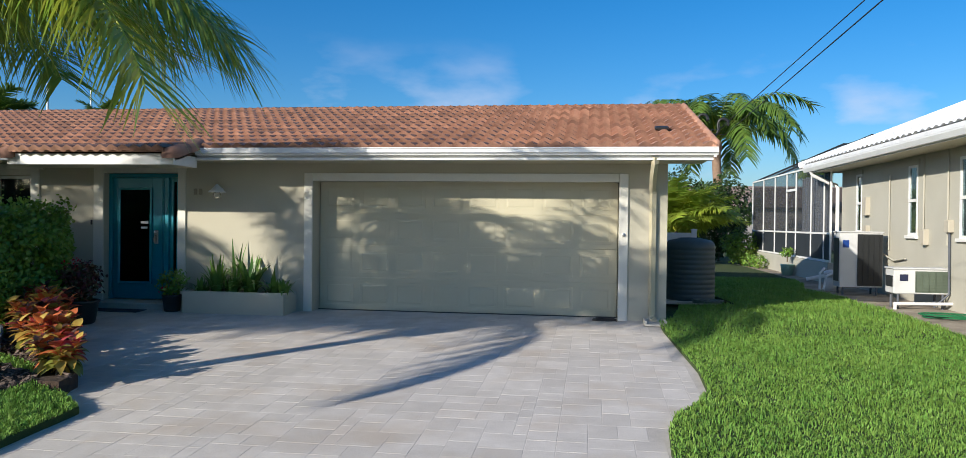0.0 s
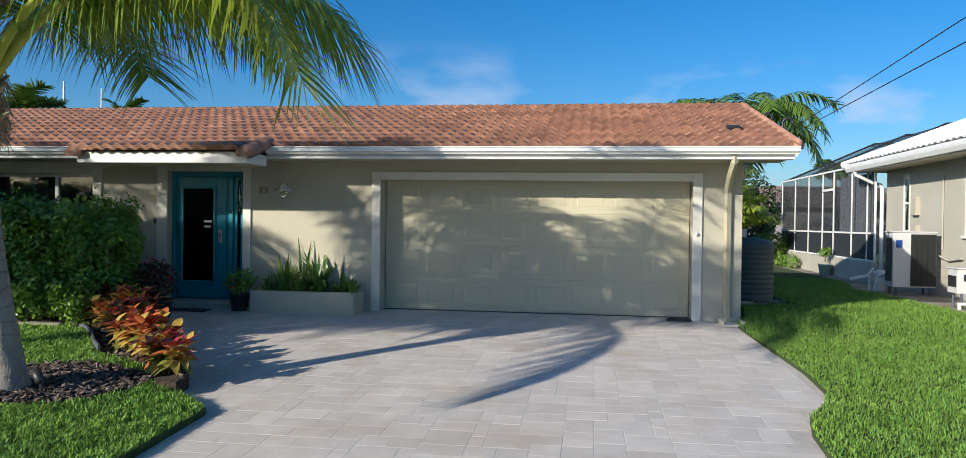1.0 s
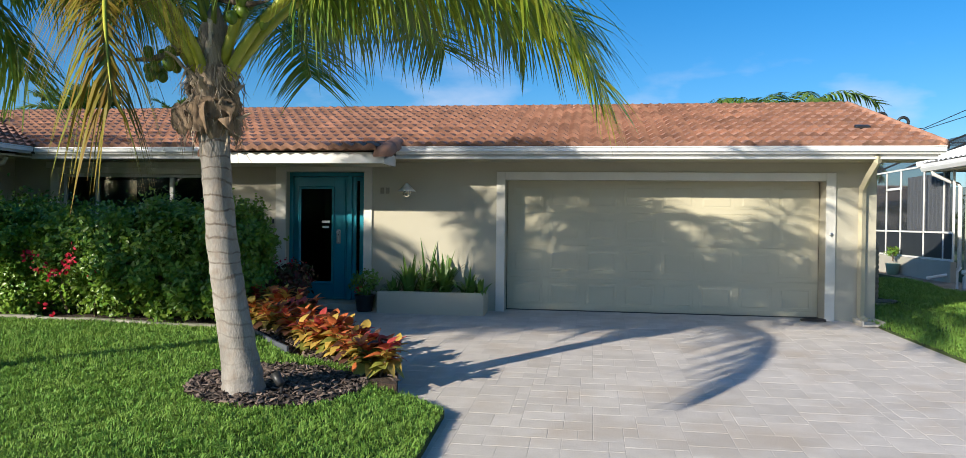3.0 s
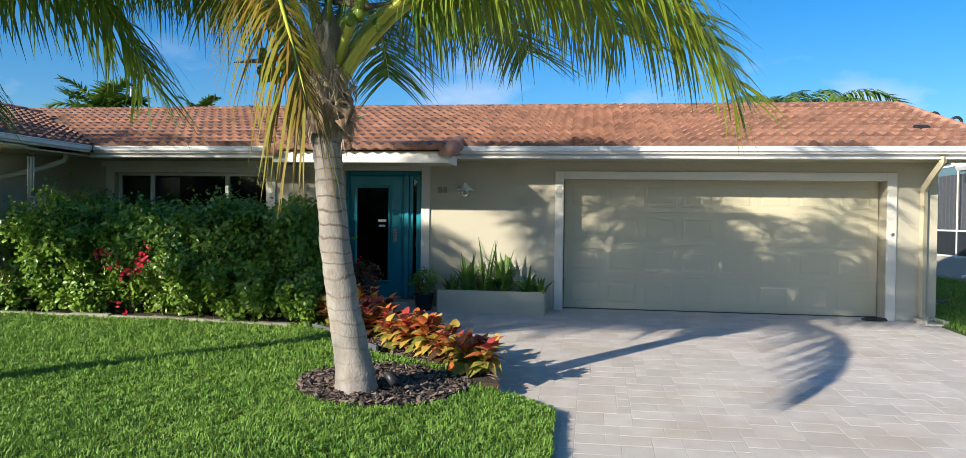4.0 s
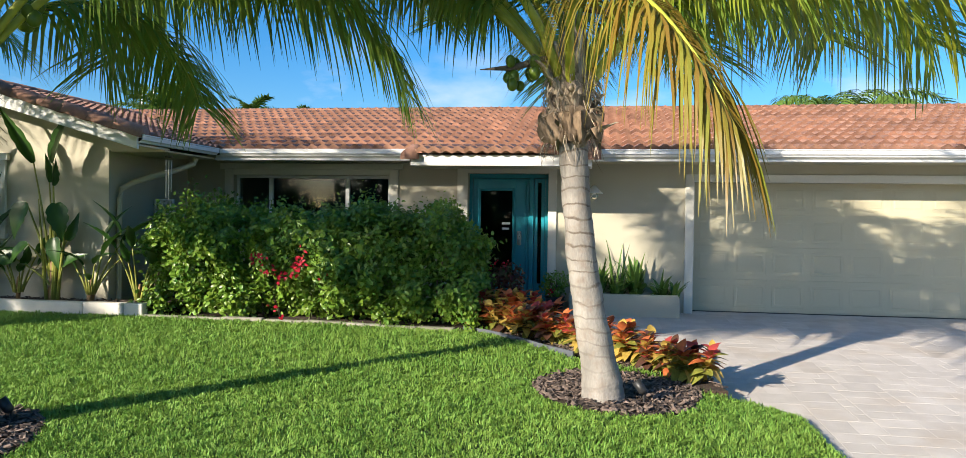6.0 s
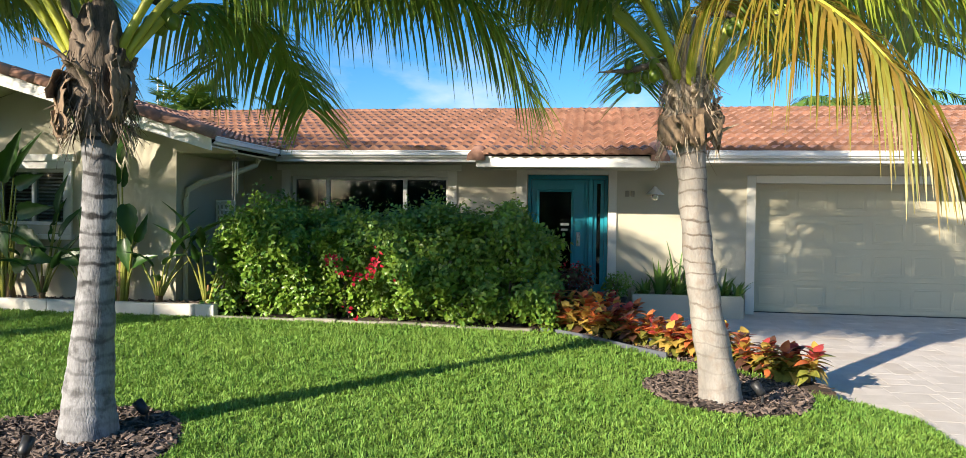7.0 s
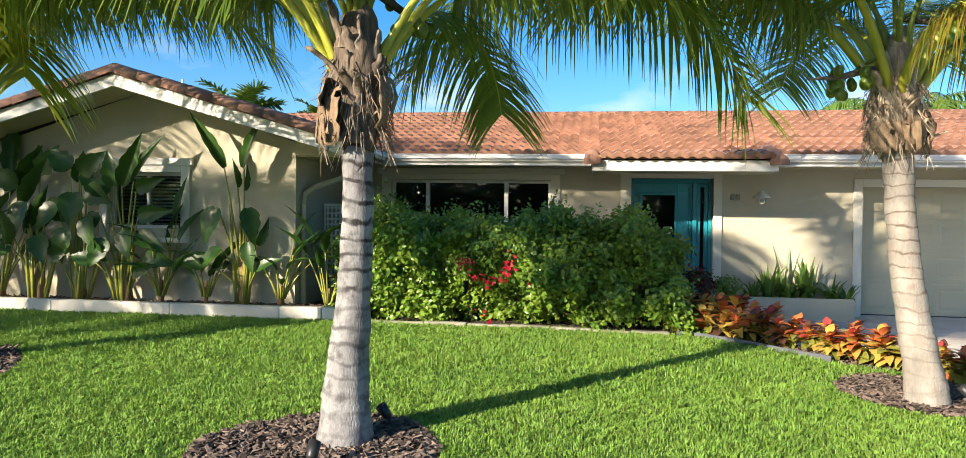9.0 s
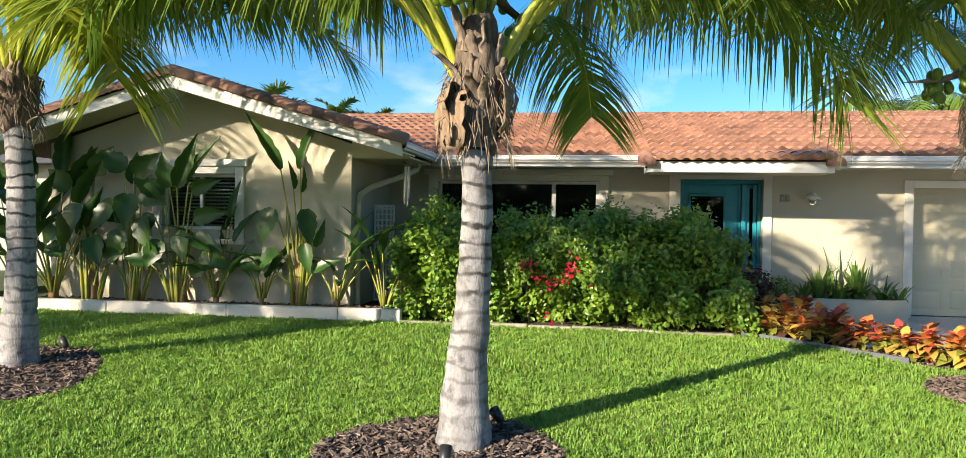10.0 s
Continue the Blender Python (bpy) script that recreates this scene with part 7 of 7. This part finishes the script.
# corrugated white tile field of the hip roof
ys = np.arange(-7.1, 5.56, 0.047)
xs = np.repeat(np.arange(0, 22) * 0.34, 2)
lift = np.tile([0.05, 0.0], 22)
V, F = [], []
for i in range(len(xs)):
    sx = xs[i] if i % 2 == 0 else xs[i] + 0.34
    for y in ys:
        yy = min(y, 5.55 - sx)
        V.append((-0.80 + sx, yy, 3.06 + 0.42 * sx + lift[i] + 0.045 * abs(math.sin(y * math.pi / 0.26))))
n = len(ys)
for i in range(len(xs) - 1):
    for j in range(n - 1):
        F.append((i * n + j, i * n + j + 1, (i + 1) * n + j + 1, (i + 1) * n + j))
ob = new("tile_roof", mesh_of("tile_roof", V, F, NROOF))
ob.parent = nb
tagged(ob, "white barrel tile roof slope")
hp = bmesh.new()
tube([(-0.82, 5.58, 3.10), (6.6, -1.84, 6.22)], 0.10, 10, True, hp)
sub("hip_ridge", hp, NROOF, nb)
he = bmesh.new()
he.faces.new([he.verts.new(v) for v in ((-0.80, 5.55, 3.06), (14.0, 5.55, 3.06), (6.6, -1.85, 6.17))])
sub("roof_end", he, NROOF, nb)
for k, (a, b, c, d) in enumerate(NWIN):
    w = sub("window", boxes((-0.012, 0.05, a, a + 0.05, c, d), (-0.012, 0.05, b - 0.05, b, c, d), (-0.012, 0.05, a + 0.05, b - 0.05, d - 0.05, d), (-0.012, 0.05, a + 0.05, b - 0.05, c, c + 0.05), (-0.012, 0.05, a + 0.05, b - 0.05, (c + d) / 2 - 0.03, (c + d) / 2 + 0.03)), WHITE, nb, "narrow white-framed window")
    sub("pane", boxes((0.012, 0.018, a + 0.05, b - 0.05, c + 0.05, (c + d) / 2 - 0.03)), PANE, w)
    sub("pane", boxes((0.012, 0.018, a + 0.05, b - 0.05, (c + d) / 2 + 0.03, d - 0.05)), PANE, w)
    sub("sill", boxes((-0.06, 0.0, a - 0.05, b + 0.05, c - 0.06, c), bevel=0.006), WHITE, w)
    sub("lintel", boxes((-0.03, 0.0, a - 0.08, b + 0.08, d + 0.0, d + 0.10)), NWALL, w)
sub("downspout", tube([(-0.70, 5.0, 2.92), (-0.66, 5.02, 2.82), (-0.25, 5.0, 2.62), (-0.10, 4.9, 2.55), (-0.07, 4.86, 2.45), (-0.07, 4.86, 0.40), (-0.25, 4.95, 0.22), (-0.75, 5.1, 0.10)], 0.05, 8), WHITE, nb, "white downspout")
for y, z0, z1 in ((-1.15, 1.15, 2.9), (-0.15, 1.3, 2.9), (1.55, 1.0, 2.6)):
    sub("conduit", tube([(-0.025, y, z1), (-0.025, y, z0)], 0.016, 7), NWALL, nb)
PANEL = surf("beige_enamel", (0.50, 0.45, 0.36), (0.44, 0.40, 0.32), rough=0.45)
for y, z, h, w in ((2.75, 1.75, 0.42, 0.26), (2.72, 1.30, 0.22, 0.16), (-0.35, 1.15, 0.30, 0.16), (-1.35, 1.40, 0.22, 0.18)):
    sub("meter_box", boxes((-0.10, -0.0, y, y + w, z, z + h), bevel=0.008), PANEL, nb, "beige electrical box")
sub("pipe", tube([(-0.05, 2.6, 0.9), (-0.08, 1.8, 0.92), (-0.05, 1.2, 0.78), (-0.06, 0.6, 0.85)], 0.018, 7), NWALL, nb)
sub("pipe", tube([(-0.04, -1.26, 1.4), (-0.04, -1.28, 0.3), (-0.2, -1.2, 0.1)], 0.02, 7), MATS["grey_plastic"], nb)

# heat pump and air conditioner beside the wall
UNIT = surf("white_enamel", (0.64, 0.64, 0.63), (0.56, 0.56, 0.55), scale=3, rough=0.4, bump=0.05)


def outdoor_unit(name, at, w, d, h, split, label, stand, colour, badge):
    t = thing(name, at, label, "air conditioner")
    sub("casing", boxes((0, w, 0, d, stand, stand + h), bevel=0.012), UNIT, t)
    g = sub("grille_recess", boxes((split, w - 0.012, -0.012, 0.0, stand + 0.03, stand + h - 0.03)), colour, t)
    k, z = 0, stand + 0.06
    while z < stand + h - 0.08:
        sub("grille_bar", boxes((split, w - 0.03, -0.024, -0.012, z, z + 0.008)), colour, t)
        z += 0.055
    k = split
    while k < w - 0.03:
        sub("grille_bar", boxes((k, k + 0.008, -0.026, -0.012, stand + 0.05, stand + h - 0.06)), colour, t)
        k += 0.11
    sub("side_grille", boxes((-0.012, 0.0, 0.05, d - 0.05, stand + 0.12, stand + h - 0.12)), BLACK, t)
    sub("badge", boxes((badge[0], badge[0] + badge[2], -0.004, 0.0, badge[1], badge[1] + badge[3])), surf("badge_" + name, badge[4], rough=0.4), t, "plain coloured badge")
    sub("lid", boxes((-0.02, w + 0.02, -0.02, d + 0.02, stand + h, stand + h + 0.03), bevel=0.01), UNIT, t)
    for x in (0.08, w - 0.12):
        for y in (0.02, d - 0.06):
            sub("foot", tube([(x, y, 0.0), (x, y, stand)], 0.022, 8), MATS["grey_plastic"], t)
    return t


COIL = surf("coil_dark", (0.02, 0.022, 0.023), rough=0.5)
GCOIL = surf("coil_green", (0.11, 0.14, 0.10), (0.08, 0.10, 0.07), rough=0.6)
outdoor_unit("heat_pump", (9.90, 5.45, 0.015), 0.88, 0.42, 1.17, 0.36, "tall white heat pump with a black fan grille", 0.17, COIL, (0.06, 1.02, 0.13, 0.16, (0.01, 0.06, 0.30)))
outdoor_unit("air_conditioner", (10.02, 2.80, 0.015), 0.95, 0.40, 0.44, 0.36, "low white air conditioner on a white stand", 0.27, GCOIL, (0.10, 0.50, 0.14, 0.12, (0.02, 0.025, 0.06)))
stand = thing("unit_stand", (9.95, 2.72, 0.015), "low white plastic pipe below the air conditioner", "stand")
sub("rail", tube([(0.02, -0.05, 0.10), (1.15, -0.05, 0.12)], 0.028, 8), WHITE, stand)
for x in (0.05, 1.1):
    sub("leg", tube([(x, -0.05, 0.11), (x, -0.05, 0.0)], 0.03, 8), WHITE, stand)
pump = thing("pool_pump", (10.05, 6.5, 0.015), "white plastic pool pump and pipes beside the heat pump", "pump")
sub("pump_body", lathe([(0.14, 0.0), (0.14, 0.28), (0.10, 0.34), (0.16, 0.36), (0.16, 0.44), (0.05, 0.48)], 16), WHITE, pump, smooth=True)
sub("pipe", tube([(-0.25, -0.3, 0.05), (-0.2, -0.3, 0.35), (0.0, -0.2, 0.42), (0.2, -0.2, 0.42)], 0.028, 8), WHITE, pump)
sub("pipe", tube([(-0.22, 0.1, 0.02), (-0.22, 0.1, 0.4), (-0.1, 0.2, 0.5)], 0.028, 8), WHITE, pump)
gh = []
for k in range(76):
    a = k * 0.33
    gh.append((10.35 + 0.05 * math.sin(k * 0.09) + (0.30 + 0.16 * math.sin(k * 0.21)) * math.cos(a), 1.35 + (0.26 + 0.12 * math.cos(k * 0.17)) * math.sin(a), 0.032 + 0.0008 * k))
tagged(part("garden_hose", tube(gh, 0.013, 6), surf("green_hose", (0.02, 0.16, 0.06), rough=0.4)), "green garden hose coiled on the sandy ground", "hose")

# screened pool enclosure
cage = thing("screen_enclosure", (10.62, 8.75, 0), "white-framed screened pool enclosure with a low wall", "pool enclosure")
SCREEN = bpy.data.materials.new("insect_screen")
SCREEN.use_nodes = True
sn, sl = SCREEN.node_tree.nodes, SCREEN.node_tree.links
tp, mx = sn.new("ShaderNodeBsdfTransparent"), sn.new("ShaderNodeMixShader")
sn["Principled BSDF"].inputs["Base Color"].default_value = (0.035, 0.04, 0.045, 1)
sn["Principled BSDF"].inputs["Roughness"].default_value = 0.8
mx.inputs["Fac"].default_value = 0.40
sl.new(tp.outputs[0], mx.inputs[1])
sl.new(sn["Principled BSDF"].outputs[0], mx.inputs[2])
sl.new(mx.outputs[0], sn["Material Output"].inputs["Surface"])
sub("knee_wall", boxes((0.0, 0.15, 0.0, 9.6, -0.05, 0.55), bevel=0.01), NWALL, cage)
cy = [0.0, 0.55, 1.75, 3.35, 4.45, 6.0, 7.7, 9.55]
for y in cy:
    sub("post", boxes((0.045, 0.09, y, y + 0.045, 0.55, 3.15)), WHITE, cage)
for z in (0.56, 1.28, 3.11):
    sub("rail", boxes((0.04, 0.095, 0.06, 9.55, z, z + 0.05)), WHITE, cage)
sub("door_rail", boxes((0.03, 0.11, 3.41, 4.45, 2.55, 2.62)), WHITE, cage)
for a, b in zip(cy, cy[1:]):
    sub("screen_panel", boxes((0.068, 0.072, a + 0.06, b, 1.33, 3.11)), SCREEN, cage)
    sub("kick_panel", boxes((0.066, 0.074, a + 0.06, b, 0.62, 1.28)), surf("dark_mesh", (0.03, 0.036, 0.045), rough=0.6) if a == 0.0 else MATS["dark_mesh"], cage, "dense dark lower screen")
for k, y in enumerate((0.3, 3.0, 5.8, 8.6)):
    sub("roof_beam", tube([(0.07, y, 3.17), (3.0, y, 4.5), (8.0, y, 4.5)], 0.03, 6), COIL, cage)
sub("roof_screen", prism([(0.07, 3.165), (3.0, 4.47), (8.0, 4.47), (8.0, 4.48), (3.0, 4.48), (0.07, 3.175)], "y", 0.0, 9.6), SCREEN, cage)
sub("end_screen", boxes((0.1, 8.0, 9.57, 9.575, 0.55, 2.95)), SCREEN, cage)
sh = bmesh.new()
for k in range(22):
    box(sh, 0.20 + 0.02 * (k % 2), 0.23 + 0.02 * (k % 2), 0.62 + k * 0.122, 0.62 + k * 0.122 + 0.118, 1.30, 2.90)
sub("shade_curtain", sh, surf("shade_cloth", (0.55, 0.58, 0.63), (0.45, 0.48, 0.53), scale=4, fine=60, rough=0.9), cage, "grey ribbed shade curtain")

pot = bushy("potted_topiary", (10.4, 11.9, 0.015), 0.21, 0.28, 240, (0.05, 0.08), HEDGE, "yellow-green potted plant before the enclosure", "potted plant", 15)
for o in pot.children:
    o.location.z += 0.55
sub("pot", lathe([(0.15, 0.0), (0.19, 0.30), (0.205, 0.33), (0.18, 0.33)], 18), surf("mint_glaze", (0.30, 0.48, 0.38), rough=0.3), pot, "mint green pot", smooth=True)
sub("trunk", tube([(0, 0, 0.4), (0.02, 0, 0.8)], 0.02, 6), STEM, pot)

# overhead service wires and their weatherheads
for a, b, end in (((7.85, -14.0, 4.50), (6.55, 0.4, 2.96), (6.45, 2.08, 3.16)), ((6.39, -14.0, 3.11), (6.84, 1.5, 3.02), (6.78, 2.04, 3.07))):
    A, B = Vector(a), Vector(b)
    pts = [A.lerp(B, k / 16) for k in range(17)] + [Vector(end)]
    tagged(part("service_wire", tube(pts, 0.006, 5), BLACK), "thin black overhead service wire", "cable", "service wires")
for x, y, z in ((6.88, 2.04, 3.27), (6.54, 2.10, 3.36)):
    t = thing("weatherhead", (x, y, z), "black curved weatherhead on an arm from the roof edge", "pipe", "weatherheads")
    ring = [(6.36 - x, 0, -0.20), (-0.12, 0, -0.20), (-0.075, 0, -0.12)] + [(-0.085 * math.cos(q), 0, 0.085 * math.sin(q)) for q in (0.0, 0.5, 1.0, 1.57, 2.1, 2.6, 3.1, 3.6)]
    sub("pipe", tube(ring, 0.026, 8), BLACK, t, smooth=True)
vent = thing("roof_vent", (5.69, 0.49, roof_z(0.49) + 0.01), "small dark flat vent between the roof tiles", "vent")
bm = boxes((-0.11, 0.11, -0.07, 0.07, 0.0, 0.055), bevel=0.018)
bm.transform(Matrix.Rotation(LEAN, 4, "X"))
sub("cowl", bm, BLACK, vent)


# ---- background planting ----
FARLEAF = leaf("far_palm_leaf", (0.20, 0.30, 0.045), (0.07, 0.15, 0.03), scale=0.8, trans=0.3, rough=0.4, vary=0.3)

ARECA = leaf("areca_leaf", (0.50, 0.56, 0.07), (0.24, 0.36, 0.05), scale=0.8, trans=0.4, rough=0.35, vary=0.3)


def far_palm(at, height, crown, n, leaf_len, label, seed, lift=(20, 80), droop=110, rad=0.14, width=0.05, hang=0.7, category="palm tree", leaves=None):
    """A feather palm in the distance."""
    r = random.Random(seed)
    t = thing("garden_palm", at, label, category)
    pts = [(0.1 * math.sin(k * 0.5), 0, height * k / 10) for k in range(11)]
    sub("trunk", tube(pts, [rad * (1.15 - 0.03 * k) for k in range(11)], 10), surf("far_bark", (0.30, 0.20, 0.14), (0.20, 0.13, 0.09), scale=6, rough=0.9) if "far_bark" not in MATS else MATS["far_bark"], t, smooth=True)
    c = Vector(pts[-1])
    for k in range(n):
        az = k * 137.5 + r.uniform(-15, 15)
        el = lift[0] + (lift[1] - lift[0]) * (k / n) + r.uniform(-6, 6)
        P, V, F = frond_arrays(c, az, el, crown * r.uniform(0.85, 1.1), droop * r.uniform(0.85, 1.15), hang, leaf_len, 46, r.uniform(-20, 20), width, seed * 50 + k, 0.15)
        s = sub("frond_stem", tube(P[::4], [0.03, 0.025, 0.02, 0.015, 0.01, 0.008, 0.005], 5), PETIOLE, t)
        o = new("leaf_blade", mesh_of("leaf_blade", V, F, leaves or FARLEAF))
        o.parent = s
        tagged(o, kind="stuff")
    return t


def shrub(at, r0, h, n, length, material, label, seed, squash=(1, 1, 1), category="shrub"):
    return bushy("garden_shrub", at, r0, h, n, length, material, label, category, seed, None, squash)


far_palm((10.6, 26.0, 0), 5.3, 5.3, 28, 1.0, "tall queen palm with drooping fronds behind the houses", 31, (48, 90), 138, 0.24, 0.075, 1.3)
far_palm((17.9, 36.0, 0), 4.9, 1.2, 14, 0.5, "small distant palm behind the enclosure", 33, (0, 80), 110)
for k, (dx, dy, hh) in enumerate(((0, 0, 0.9), (0.7, 0.5, 0.6), (-0.6, 0.4, 0.7), (0.3, 1.0, 1.0))):
    far_palm((7.65 + dx * 0.6, 15.6 + dy, 0), hh + 0.35, 2.2, 16, 0.5, "clumping areca palm with yellow-green fronds", 60 + k, (48, 88), 78, 0.07, 0.055, 0.6, leaves=ARECA)
DARKLEAF = leaf("dark_shrub_leaf", (0.055, 0.10, 0.02), (0.025, 0.05, 0.012), scale=1.5, trans=0.2, rough=0.4, vary=0.4)
shrub((9.75, 20.4, 0), 1.5, 3.6, 5200, (0.12, 0.2), DARKLEAF, "tall dark green shrub behind the side lawn", 41)
shrub((8.3, 22.5, 0), 1.7, 3.9, 4200, (0.13, 0.2), DARKLEAF, "tall dark green shrub behind the side lawn", 42)
shrub((10.15, 17.6, 0), 0.75, 1.35, 1600, (0.08, 0.14), HEDGE, "rounded green shrub at the enclosure corner", 43)
shrub((10.3, 15.3, 0), 0.30, 0.55, 300, (0.06, 0.10), HEDGE, "small green shrub before the enclosure wall", 44)
shrub((10.2, 16.2, 0), 0.34, 0.5, 300, (0.06, 0.10), HEDGE, "small green shrub before the enclosure wall", 45)
for k in range(14):
    r = random.Random(k)
    shrub((-62 + k * 11 + r.uniform(-3, 3), 58 + r.uniform(-6, 8), 0), r.uniform(4, 6.5), r.uniform(3.5, 5.5), 900, (0.5, 0.9), DARKLEAF, "distant dark green trees across the water", 70 + k, category="tree")
for k in range(11):
    r = random.Random(90 + k)
    shrub((-44 + k * 9 + r.uniform(-2, 2), -38 + r.uniform(-3, 3), -0.63), r.uniform(4.0, 5.4), r.uniform(4.4, 6.8), 3200, (0.4, 0.65), DARKLEAF, "broad dark green tree across the street", 120 + k, category="tree")
far_palm((-16.6, 12.3, 0), 4.75, 1.75, 22, 0.55, "bushy palm behind the house roof", 51, (-5, 85), 75, 0.12, 0.06, 0.3)
far_palm((-15.2, 16.5, 0), 5.3, 1.2, 14, 0.4, "small palm behind the house roof", 52, (-5, 85), 75, 0.10, 0.06, 0.3)
far_palm((-13.9, 17.6, 0), 5.1, 1.2, 14, 0.4, "small palm behind the house roof", 53, (-5, 85), 75, 0.10, 0.06, 0.3)
for x, y, h in ((-30.5, 32.8, 10.2), (-44.5, 56.5, 14.1)):
    m = thing("boat_mast", (x, y, 0), "thin white mast behind the house", "mast", "masts")
    sub("pole", tube([(0, 0, -0.05), (0, 0, h)], [0.09, 0.07], 8), WHITE, m)
far = thing("far_house", (13.5, 40.0, 0), "far tan house with a low grey-brown roof", "house")
sub("wall", boxes((-9, 9, 0, 8, -0.05, 2.7)), surf("far_wall", (0.30, 0.28, 0.27), rough=0.9), far)
sub("roof", prism([(-0.6, 2.7), (4, 4.3), (8.6, 2.7)], "x", -9.6, 9.6), surf("far_roof", (0.30, 0.22, 0.18), rough=0.9), far)
lh = thing("left_house", (-24.0, 4.0, 0), "neighbouring house with a dark grey shingle roof", "house")
sub("wall", boxes((-6, 6, 0, 10, -0.05, 2.7)), NWALL, lh)
GREYROOF = surf("grey_shingle", (0.10, 0.10, 0.10), (0.06, 0.06, 0.065), scale=3, fine=30, rough=0.9, bump=0.5)
sub("roof", prism([(-0.7, 2.7), (5, 4.35), (10.7, 2.7)], "x", -6.6, 6.6), GREYROOF, lh)

# ---- pieces: near roof tiles, pavers ----
for p in near:
    ob = new("roof_tile", TILE_ME)
    ob.parent = roof
    ob.matrix_basis = tile_pose(p)

rnd = random.Random(12)


def paver_mesh(w, d):
    """A tumbled paver with rounded, slightly uneven edges."""
    r = random.Random(int(w * 1000 + d * 77))
    j, b = 0.0020, 0.0035
    lo = [(-w / 2 + j, -d / 2 + j), (w / 2 - j, -d / 2 + j), (w / 2 - j, d / 2 - j), (-w / 2 + j, d / 2 - j)]
    vs = []
    for inset, z, q in ((0.0, -0.006, 0.0012), (0.0, -0.0008, 0.0012), (b * 0.4, -0.0002, 0.001), (b, 0.0, 0.0012)):
        vs += [(x - math.copysign(inset, x) + r.uniform(-q, q), y - math.copysign(inset, y) + r.uniform(-q, q), z) for x, y in lo]
    fs = [(12, 13, 14, 15)]
    for k in range(4):
        q = (k + 1) % 4
        fs += [(4 * i + k, 4 * i + q, 4 * i + 4 + q, 4 * i + 4 + k) for i in range(3)]
    return mesh_of("paver", vs, fs, PAVER)


# mixed sizes on a grid of one unit
UNIT_W, UNIT_D = 0.118, 0.118
X0, Y0 = -4.0, 0.34
COLS, ROWS = 84, 134
taken = np.zeros((ROWS, COLS), bool)
SIZES = [(3, 2), (3, 2), (3, 2), (3, 3), (3, 3), (2, 2), (2, 2), (2, 3)]
laid, PAVERS = [], {}
for r in range(ROWS):
    for c in range(COLS):
        if taken[r, c]:
            continue
        order = SIZES[:]
        rnd.shuffle(order)
        for w, d in order + [(2, 1), (1, 2), (1, 1)]:
            if r + d <= ROWS and c + w <= COLS and not taken[r:r + d, c:c + w].any():
                break
        taken[r:r + d, c:c + w] = True
        cx, cy = X0 + (c + w / 2) * UNIT_W, Y0 - (r + d / 2) * UNIT_D
        if inside(DRIVE, np.array([cx, cx + w * 0.05, cx - w * 0.05]), np.array([cy] * 3)).all():
            laid.append((cx, cy, w, d))
            if (w, d) not in PAVERS:
                PAVERS[w, d] = paver_mesh(w * UNIT_W, d * UNIT_D)


def paver_pose(p):
    return (Matrix.Translation((p[0], p[1], float(drive_z(p[1])) + rnd.uniform(-0.0004, 0.0006)))
            @ Euler(((math.atan(0.035) if p[1] < 0 else 0) + rnd.uniform(-0.002, 0.002), rnd.uniform(-0.002, 0.002), rnd.uniform(-0.008, 0.008))).to_matrix().to_4x4())


nearest = sorted([p for p in laid if -7.6 < p[1] < -2.6 and p[0] > 0.4], key=lambda p: p[1])[:300]
chosen = set(nearest)
for p in nearest:
    ob = new("paver", PAVERS[p[2], p[3]])
    ob.parent = drive
    ob.matrix_basis = paver_pose(p)
for (w, d), me in PAVERS.items():
    rest = [p for p in laid if p not in chosen and p[2:] == (w, d)]
    if rest:
        joined("paver_field", [paver_pose(p) for p in rest], np.array([v.co[:] for v in me.vertices]), [tuple(q.vertices) for q in me.polygons], PAVER, drive)
